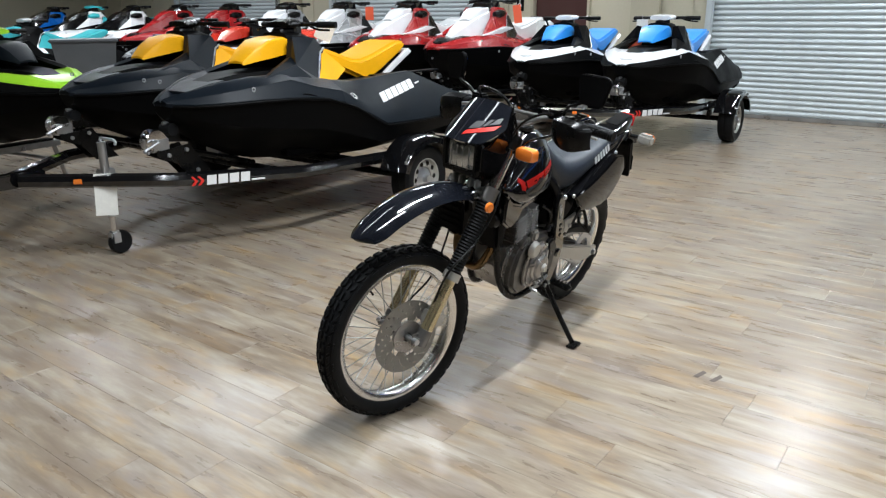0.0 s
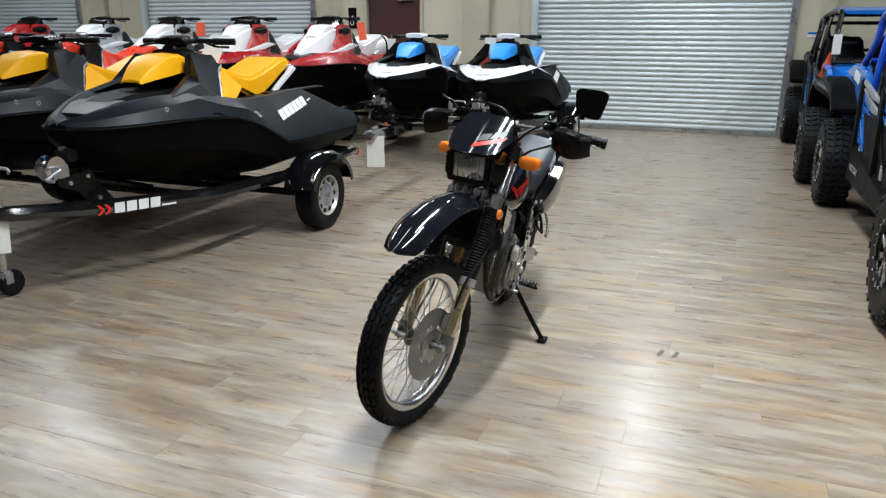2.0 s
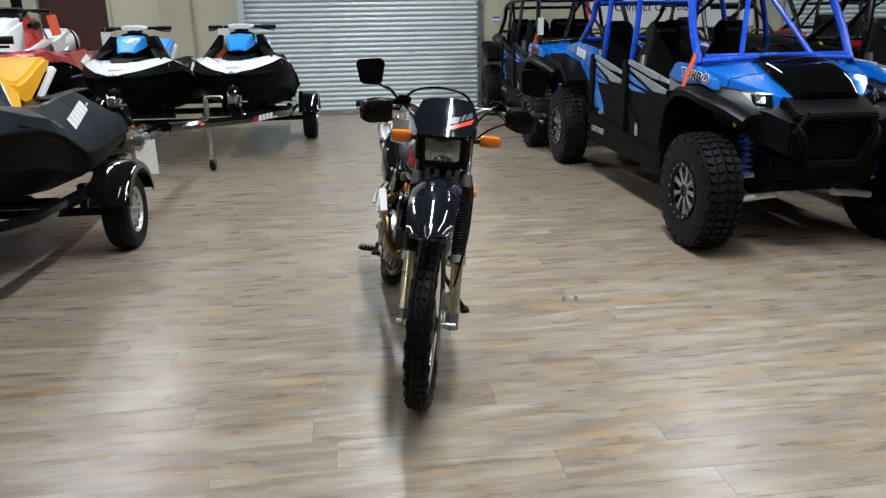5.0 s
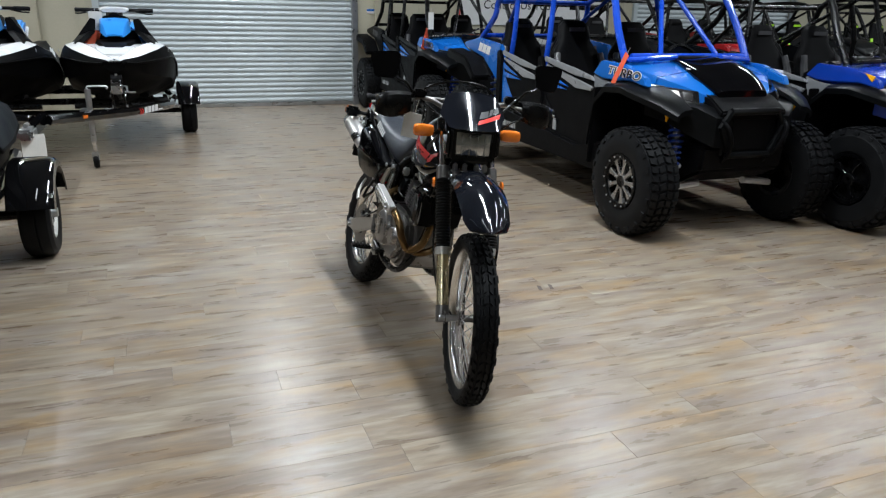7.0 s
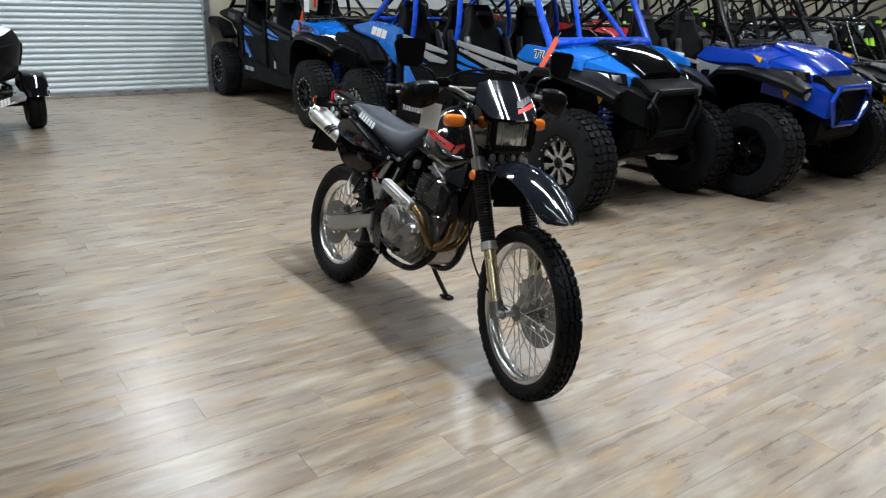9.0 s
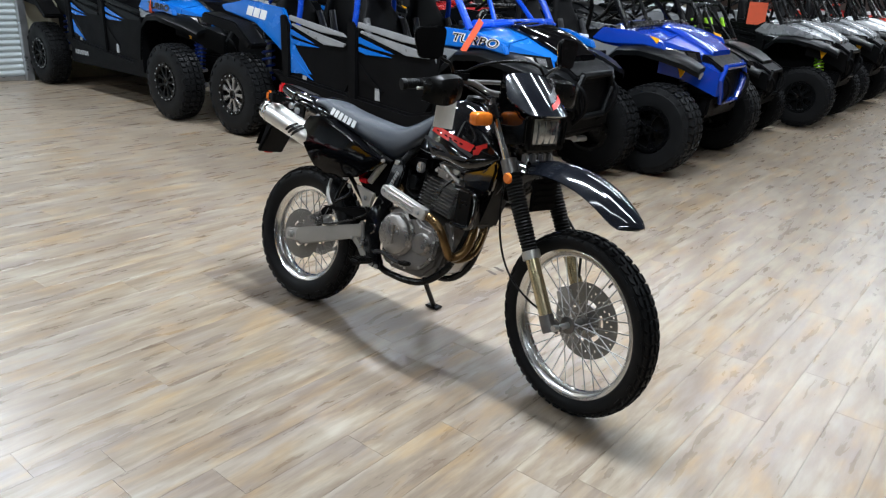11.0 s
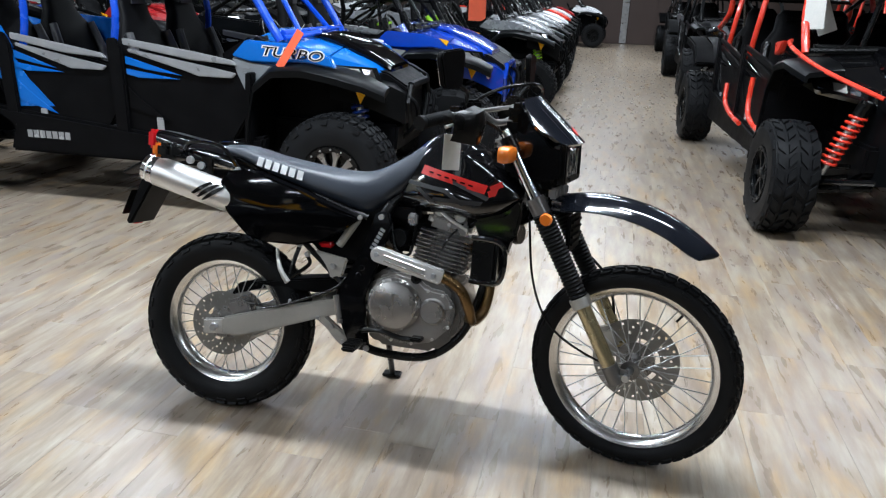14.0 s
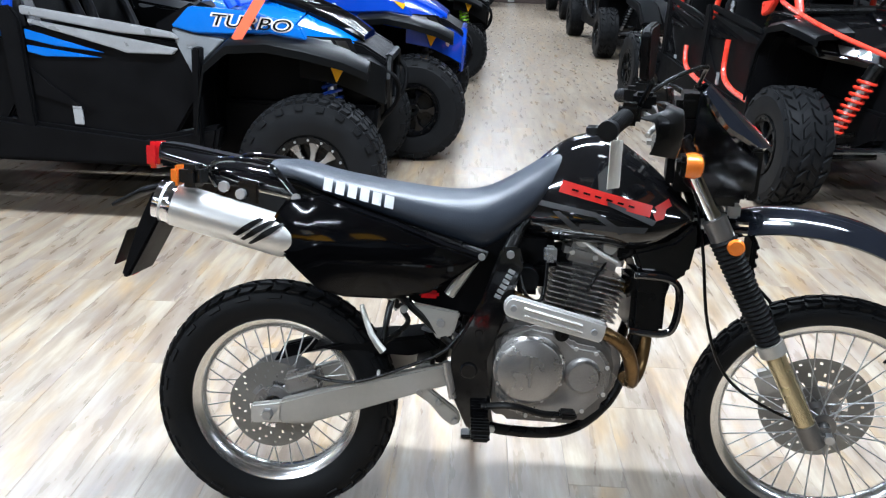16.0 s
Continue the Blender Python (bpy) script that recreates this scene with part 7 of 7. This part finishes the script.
    part("bar_pad", body([(1.63 * sx, 0.10, hzz - 0.015, hzz + 0.03, 3), (1.70 * sx, 0.15, hzz - 0.02, hzz + 0.042, 3), (1.78 * sx, 0.12, hzz - 0.02, hzz + 0.025, 3)], 18), WHITE if (hood is not YELLOW and not big) else BLACK, hb)
    part("stern_platform", box((0.20, 0.86, 0.08), (-0.10, 0, 0.70 + k), 0.02), MATTE, u)
    part("stern", prism([(0.02, 0.74 + k), (-0.15, 0.72 + k), (-0.12, 0.58 + k), (0.02, 0.52 + k)], -0.43, 0.43, 0.02), HULL, u)
    part("bow_eye", tube([(2.72 * sx, 0, 0.84 + k), (2.79 * sx, 0, 0.84 + k)], 0.012, 8, smooth=0), STEEL, u)
    part("sticker", box((0.07, 0.003, 0.03), (0.10, 0.462, 0.70 + k), 0.001), YELLOW, u)
    if big:
        for s in (-1, 1):
            part("mirror", body([(1.72 * sx, 0.05, 1.44, 1.52, 3), (1.82 * sx, 0.06, 1.42, 1.53, 3), (1.90 * sx, 0.03, 1.44, 1.50, 3)], 14), BLACK, u, m=Matrix.Translation((0, s * 0.27, 0.0)))
            part("flash_panel", prism([(x * sx, z) for x, z in ((2.30, 1.205), (1.80, 1.315), (1.62, 1.29), (2.0, 1.20))], s * 0.325, s * 0.40, 0.01), WHITE, u, "white side flash")
            part("bumper_strip", box((1.9, 0.012, 0.02), (1.3, s * 0.652, 0.88), 0.004), ALUP, u)
        part("rear_seat", body([(0.30, 0.16, 1.10, 1.36, 3), (0.50, 0.21, 1.08, 1.42, 3), (0.85, 0.21, 1.08, 1.38, 3), (1.05, 0.16, 1.08, 1.28, 3)], 20), seat_m, u, "white and black passenger seat")
        part("seat_strap", tube([(0.60, -0.222, 1.15), (0.62, -0.16, 1.385), (0.62, 0.16, 1.385), (0.60, 0.222, 1.15)], 0.02, 6), BLACK, u)
    return u


def trailer(name, m, label, detail=True):
    """A two-place watercraft trailer: the wheels' axle over the origin, coupler ahead at x 3.1."""
    u = thing(name, m, label, "boat trailer", "boat trailers")
    for s in (-1, 1):
        q = Matrix.Translation((0, s * 1.29, 0.265)) @ Matrix.Rotation(radians(180 if s > 0 else 0), 4, "Z")
        rim = part("wheel", spin([(0.09, -0.05), (0.105, -0.058), (0.135, -0.05), (0.15, -0.075), (0.158, -0.075), (0.150, -0.03), (0.150, 0.07), (0.09, 0.0)], 32), ALUP, u, "silver steel trailer rim", q)
        for i in range(10):
            own = bmesh.new()
            a = 2 * math.pi * i / 10
            spin([(0.0001, -0.053), (0.019, -0.053), (0.019, -0.03), (0.0001, -0.03)], 10, own, Matrix.Translation((0.118 * math.cos(a), -0.006, 0.118 * math.sin(a))))
            part("rim_hole", own, BLACK, rim)
        part("hub", spin([(0.0001, -0.10), (0.028, -0.10), (0.034, -0.06), (0.085, -0.045), (0.09, 0.0), (0.0001, 0.0)], 24), STEEL, rim)
        part("tyre", spin([(0.150, -0.07), (0.19, -0.088), (0.235, -0.086), (0.258, -0.068), (0.265, -0.04), (0.265, -0.012), (0.259, -0.008), (0.265, -0.004), (0.265, 0.04), (0.258, 0.068), (0.235, 0.086), (0.19, 0.088), (0.150, 0.07)], 48), RUBBER, rim, "black trailer tyre")
        rows = []
        for a in np.linspace(18, 165, 14):
            ca, sa = math.cos(radians(a)), math.sin(radians(a))
            rows.append([(ca * (0.345 + d), s * y, 0.265 + sa * (0.335 + d)) for y, d in ((1.17, 0.0), (1.19, 0.012), (1.39, 0.012), (1.42, -0.01), (1.425, -0.05), (1.415, -0.05), (1.405, -0.012), (1.19, -0.006))])
        part("fender", loft(rows), GLOSS, u, "gloss black wheel fender", angle=40)
        part("fender_bolt", spin([(0.0001, -0.012), (0.012, -0.012), (0.012, 0), (0.0001, 0)], 8, m=Matrix.Translation((0.30, s * 1.40, 0.44)) @ Matrix.Rotation(radians(0 if s < 0 else 180), 4, "Z")), STEEL, u)
        # side rail: along the side, then in to the coupler
        part("side_rail", tube([(-1.1, s * 1.02, 0.44), (0.20, s * 1.12, 0.44), (1.0, s * 1.08, 0.46), (1.75, s * 0.70, 0.49), (2.42, s * 0.06, 0.52)], 0.045, 8, smooth=0), GLOSS, u, "black steel side rail")
        ang = math.degrees(math.atan2(0.38, 0.75))
        thing_mark(u, s, ang)
        # bunks under each hull
        for o in (-0.22, 0.22):
            part("bunk", box((2.0, 0.09, 0.05), (-0.05, s * 0.60 + o, 0.53), 0.01, Matrix.Rotation(radians(-1.5), 3, "Y")), MATTE, u)
        for xx in (-0.7, 0.5):
            part("bunk_post", box((0.05, 0.62, 0.06), (xx, s * 0.60, 0.47), 0.008), BLACK, u)
        # winch post, strap and winch
        for o in (-0.055, 0.055):
            part("winch_plate", prism([(1.42, 0.46), (1.60, 0.46), (1.70, 0.58), (1.84, 0.645), (1.84, 0.675), (1.60, 0.70), (1.56, 0.64)], s * 0.60 + o - 0.004, s * 0.60 + o + 0.004, 0.002), BLACK, u, "black winch bracket plate")
            bolts([(1.63, s * 0.60 + o * 1.12, 0.665), (1.56, s * 0.60 + o * 1.12, 0.52), (1.76, s * 0.60 + o * 1.12, 0.645)], u, 1 if o > 0 else -1, STEEL, 2.0)
        part("winch_strut", tube([(1.05, s * 0.60, 0.48), (1.58, s * 0.60, 0.64)], 0.020, 8, smooth=0), BLACK, u)
        part("winch_cross", tube([(1.15, s * 0.15, 0.48), (1.15, s * 1.0, 0.48)], 0.028, 8, smooth=0), BLACK, u)
        wn = part("winch", box((0.13, 0.10, 0.09), (1.80, s * 0.60, 0.715), 0.01), STEEL, u, "zinc-plated hand winch")
        part("winch_drum", spin([(0.0001, -0.045), (0.068, -0.045), (0.072, -0.036), (0.04, -0.032), (0.04, 0.032), (0.072, 0.036), (0.068, 0.045), (0.0001, 0.045)], 24, m=Matrix.Translation((1.82, s * 0.60, 0.74))), CHROME, wn)
        part("winch_crank", tube([(1.82, s * 0.60 + 0.05, 0.74), (1.84, s * 0.60 + 0.09, 0.74), (1.95, s * 0.60 + 0.10, 0.70), (1.96, s * 0.60 + 0.17, 0.70)], 0.009, 6, smooth=2), STEEL, wn)
        part("bow_stop", tube([(1.70, s * 0.60 - 0.05, 0.80), (1.70, s * 0.60 + 0.05, 0.80)], 0.04, 12, smooth=0), RUBBER, wn)
        part("tail_lamp", box((0.05, 0.14, 0.06), (-1.14, s * 0.98, 0.42), 0.008), REDL, u, "red tail lamp")
        part("side_marker", box((0.05, 0.02, 0.03), (2.20, s * 0.33, 0.512), 0.004, Matrix.Rotation(radians(-s * 44), 3, "Z")), AMBER, u, "amber side marker")
    part("axle", tube([(0, -1.2, 0.265), (0, 1.2, 0.265)], 0.03, 10, smooth=0), BLACK, u)
    for s in (-1, 1):
        part("axle_bracket", box((0.07, 0.05, 0.20), (0, s * 1.03, 0.36), 0.006), BLACK, u)
    part("cross_member", tube([(-0.7, -1.05, 0.44), (-0.7, 1.05, 0.44)], 0.035, 8, smooth=0), BLACK, u)
    part("cross_member", tube([(0.5, -1.06, 0.45), (0.5, 1.06, 0.45)], 0.035, 8, smooth=0), BLACK, u)
    part("rear_beam", tube([(-1.1, -1.05, 0.44), (-1.1, 1.05, 0.44)], 0.03, 8, smooth=0), BLACK, u)
    part("tongue", box((0.9, 0.08, 0.09), (2.70, 0, 0.52), 0.008), GLOSS, u, "black tongue beam")
    cp = part("coupler", box((0.26, 0.11, 0.08), (3.20, 0, 0.535), 0.018), STEEL, u, "zinc-plated coupler")
    part("coupler_lever", box((0.13, 0.03, 0.03), (3.17, 0, 0.595), 0.006), STEEL, cp)
    # jack with its wheel
    jx, jy = 2.03, 0.36
    jk = part("jack", tube([(jx, jy, 0.26), (jx, jy, 0.74)], 0.026, 14, smooth=0), STEEL, u, "zinc-plated jack")
    part("inner_tube", tube([(jx, jy, 0.10), (jx, jy, 0.40)], 0.020, 12, smooth=0), CHROME, jk)
    part("jack_crank", tube([(jx, jy, 0.74), (jx, jy, 0.765), (jx, jy + 0.16, 0.765), (jx, jy + 0.16, 0.74)], 0.009, 6, smooth=2), STEEL, jk)
    part("jack_bracket", box((0.10, 0.07, 0.12), (jx - 0.03, jy - 0.05, 0.50), 0.008), STEEL, jk)
    part("caster_fork", box((0.07, 0.065, 0.09), (jx, jy, 0.115), 0.012), STEEL, jk)
    part("caster_wheel", spin([(0.0001, -0.022), (0.07, -0.024), (0.078, -0.012), (0.078, 0.012), (0.07, 0.024), (0.0001, 0.022)], 28, m=Matrix.Translation((jx - 0.03, jy, 0.079))), RUBBER, jk, "black caster wheel")
    return u


def thing_mark(u, s, ang):
    """White bars and a red double arrow on the slanted rail."""
    at = Vector((1.47, s * 0.842, 0.478)) + Vector((math.sin(radians(ang)), s * math.cos(radians(ang)), 0)) * 0.046
    m = Matrix.Translation(at) @ Matrix.Rotation(radians(-s * ang + (180 if s > 0 else 0)), 4, "Z") @ Matrix.Rotation(radians(90), 4, "X") @ Matrix.Rotation(radians(0), 4, "Z")
    k = bars("name_bar", (4, 0.060, 0.062, 0.012, 0.006), m, WHITEG, u, "white plain bars on the rail")
    part("name_rule", moved(flat([(0.15, -0.03), (0.24, -0.03), (0.24, -0.018), (0.15, -0.018)]), m), WHITEG, u)
    for o in (-0.235, -0.195):
        part("arrow", moved(flat([(o, -0.03), (o + 0.018, -0.03), (o + 0.045, 0), (o + 0.018, 0.03), (o, 0.03), (o + 0.025, 0)][:6]), m), REDP, u, "red chevron")
    return k


spark_y = craft("watercraft", pose(-4.2, 5.45, 0, 0, 0, -90), "dark grey watercraft with a yellow hood and yellow seat", GREYP, YELLOW, YELLOW)
copy_thing(spark_y, pose(-5.4, 5.45, 0, 0, 0, -90))
spark_b = craft("watercraft", pose(-3.14, 10.1, 0, 0, 0, -90), "black watercraft with a white bow deck and blue seat", WHITE, SKYBLUE, SKYBLUE, side=HULL)
copy_thing(spark_b, pose(-4.34, 10.1, 0, 0, 0, -90))
tagged(recolour(copy_thing(spark_b, pose(-8.86, 2.78, -0.06, 0, 0, 7)), {WHITE: LIME, SKYBLUE: GREYP}), "black and dark grey watercraft with a lime bow deck")
tagged(recolour(copy_thing(spark_b, pose(-11.3, 6.9, 0, 0, 0, -90)), {SKYBLUE: TEAL}), "white and black watercraft with a teal hood")
scarlet = tagged(recolour(copy_thing(spark_b, pose(-7.85, 8.1, 0, 0, 0, -90)), {WHITE: SILVER, SKYBLUE: SCARLET}), "black and silver watercraft with a scarlet hood and seat")
copy_thing(scarlet, pose(-9.05, 8.1, 0, 0, 0, -90))
stand = thing("craft_stand", pose(-8.86, 2.78, 0, 0, 0, 7), "low grey steel stand under the lime watercraft", "stand")
for x in (0.55, 1.75):
    part("stand_beam", box((0.08, 0.84, 0.06), (x, 0, 0.335), 0.008), STEEL, stand)
    part("pad", box((0.10, 0.70, 0.02), (x, 0, 0.374), 0.006), RUBBER, stand)
    for sy in (-1, 1):
        part("stand_leg", tube([(x, sy * 0.36, 0.33), (x, sy * 0.44, 0.0)], 0.022, 8, smooth=0), STEEL, stand)
part("stand_rail", tube([(0.55, 0.40, 0.16), (1.75, 0.40, 0.16)], 0.018, 8, smooth=0), STEEL, stand)
part("stand_rail", tube([(0.55, -0.40, 0.16), (1.75, -0.40, 0.16)], 0.018, 8, smooth=0), STEEL, stand)
tr = trailer("boat_trailer", pose(-4.80, 4.40, 0, 0, 0, -90), "black two-place watercraft trailer with a zinc-plated jack")
copy_thing(tr, pose(-3.74, 9.05, 0, 0, 0, -90))
copy_thing(tr, pose(-8.45, 7.05, 0, 0, 0, -90))
copy_thing(tr, pose(-11.9, 5.85, 0, 0, 0, -90))

big_r = craft("watercraft", pose(-5.85, 10.9, 0, 0, 0, -90), "large deep red and white watercraft with a white seat", RED, WHITE, WHITE, side=RED, big=True)
bigs = [(-7.2, 10.9, {}, "large deep red and white watercraft with a white seat"), (-8.55, 10.9, {RED: SILVER}, "large silver and white watercraft with black trim"), (-9.9, 10.9, {RED: SILVER}, "large silver and white watercraft with black trim"),
        (-11.3, 10.8, {WHITE: RED}, "large deep red watercraft with a black seat"), (-12.7, 10.7, {WHITE: RED}, "large deep red watercraft"), (-14.1, 10.6, {RED: WHITE, WHITE: GLOSS}, "large white and black watercraft"), (-15.5, 10.5, {RED: WHITE, WHITE: GLOSS, BLACK: TEAL}, "large white and black watercraft with teal trim"), (-16.9, 10.4, {RED: BLUE, WHITE: GLOSS}, "large blue and black watercraft on its trailer")]
for x, y, tbl, label in bigs:
    tagged(recolour(copy_thing(big_r, pose(x, y, 0, 0, 0, -90)), tbl), label)
for x in (-6.5, -9.2, -12.0, -14.8, -17.5):
    copy_thing(tr, pose(x, 9.6, 0, 0, 0, -90))
binb = thing("storage_bin", pose(-10.2, 5.42, 0, 0, 0, 62), "grey plastic storage bin with a lid on a black stand", "storage bin")
part("bin_body", loft([[(sx_ * a, sy_ * b, z) for sx_, sy_ in ((-1, -1), (1, -1), (1, 1), (-1, 1))] for a, b, z in ((0.33, 0.24, 0.60), (0.40, 0.30, 1.15))]), GREYBIN, binb)
part("rim", box((0.86, 0.66, 0.04), (0, 0, 1.165), 0.012), GREYBIN, binb)
part("stand", box((0.6, 0.44, 0.60), (0, 0, 0.30), 0.02), BLACK, binb)

# price tags
for at, size, tilt, mt, label, yaw in (
        ((0.352, 3.95, 1.27), (0.05, 0.27), -34, ORANGE, "narrow orange card strip hanging from the roll cage", 90),
        ((0.42, 8.25, 1.50), (0.10, 0.20), 0, PAPER, "white card tag hanging from the roll cage", 30),
        ((0.415, 8.29, 1.30), (0.10, 0.26), 22, ORANGE, "long orange card tag hanging from the roll cage", 30),
        ((-4.385, 2.335, 0.58), (0.13, 0.27), 4, PAPER, "white paper card hanging from the trailer jack", 62),
        ((-3.70, 5.80, 0.56), (0.17, 0.30), 0, PAPER, "white paper card hanging from the trailer coupler", 20),
        ((-3.32, 8.25, 1.44), (0.13, 0.19), 0, PAPER, "white paper card hanging from the handlebar", 5),
        ((-3.35, 8.23, 1.26), (0.17, 0.16), 20, ORANGE, "orange card tag hanging from the handlebar", 5),
        ((-4.62, 8.25, 1.42), (0.10, 0.20), 0, PAPER, "white paper card hanging from the handlebar", 10),
        ((-5.465, 9.05, 1.62), (0.11, 0.24), -8, ORANGE, "orange card tag hanging from the handlebar", 30),
        ((-8.17, 9.05, 1.62), (0.13, 0.20), 0, ORANGE, "orange card tag hanging from the handlebar", 35),
        ((-4.16, 4.15, 1.45), (0.13, 0.13), 25, PAPER, "grey paper card hanging from the handlebar", 45),
        ((1.86, 0.78, 1.56), (0.13, 0.20), 4, PAPER, "white paper card hanging from the red cage", 85),
        ((2.60, 0.60, 1.55), (0.14, 0.26), 24, PAPER, "white paper card hanging from the red cage", 85),
        ((6.15, 3.95, 1.44), (0.24, 0.27), 0, ORANGE, "orange card tag hanging from the cage", 85)):
    hang_tag("price_tag", at, size, tilt, mt, label, yaw)
# twin scuff marks on the floor
sc = thing("floor_scuff", pose(-0.765, 2.931, 0.0), "pair of short dark scuff marks on the planks", "scuff mark", kind="structure")
for o in (-0.035, 0.035):
    part("scuff", moved(flat([(-0.011, -0.04), (0.010, -0.035), (0.014, 0.03), (-0.006, 0.042)], 0.0008), pose(o, 0, 0.0005, 0, 0, -12)), SCUFF, sc)

# ---- floor planks, last ----
PW, PL = 0.178, 1.22
floor = tagged(part("floor", box((X1 - X0, Y1 - Y0 + 0.3, 0.12), ((X0 + X1) / 2, (Y0 + Y1) / 2 + 0.15, -0.066)), SEAM, None, "worn grey-brown wood-look plank floor, slightly glossy"), kind="structure")


def plank_mesh():
    own = box((PL - 0.0006, PW - 0.0006, 0.006), (0, 0, -0.003))
    top = [e for e in own.edges if all(v.co.z > -0.001 for v in e.verts)]
    bmesh.ops.bevel(own, geom=top, offset=0.0005, segments=1, affect="EDGES")
    return finish(own, 20)


PLANK_ME = plank_mesh()
rng = random.Random(4)
near, rest = [], []
rows = int((Y1 - Y0) / PW) + 1
for r in range(rows):
    y = Y0 + (r + 0.5) * PW
    x = X0 - rng.random() * PL
    while x < FARX:
        c = (x + PL / 2, y)
        (near if -4.0 < c[0] < 0.6 and -0.4 < y < 6.0 and len(near) < 300 else rest).append(c)
        x += PL
for c in near:
    put("plank", PLANK_ME, PLANK, floor, m=pose(c[0], c[1], 0))
verts, faces = [], []
ch = 0.0005
for cx, cy in rest:
    i = len(verts)
    a, b = PL / 2 - 0.0003, PW / 2 - 0.0003
    for (u, v, z) in ((a, b, -0.0005), (a - ch, b - ch, 0.0)):
        verts += [(cx - u, cy - v, z), (cx + u, cy - v, z), (cx + u, cy + v, z), (cx - u, cy + v, z)]
    faces.append((i + 4, i + 5, i + 6, i + 7))
    for k in range(4):
        j = (k + 1) % 4
        faces.append((i + k, i + j, i + 4 + j, i + 4 + k))
me = bpy.data.meshes.new("planks")
me.from_pydata(verts, [], faces)
tagged(put("plank_field", me, PLANK, floor), kind="stuff")
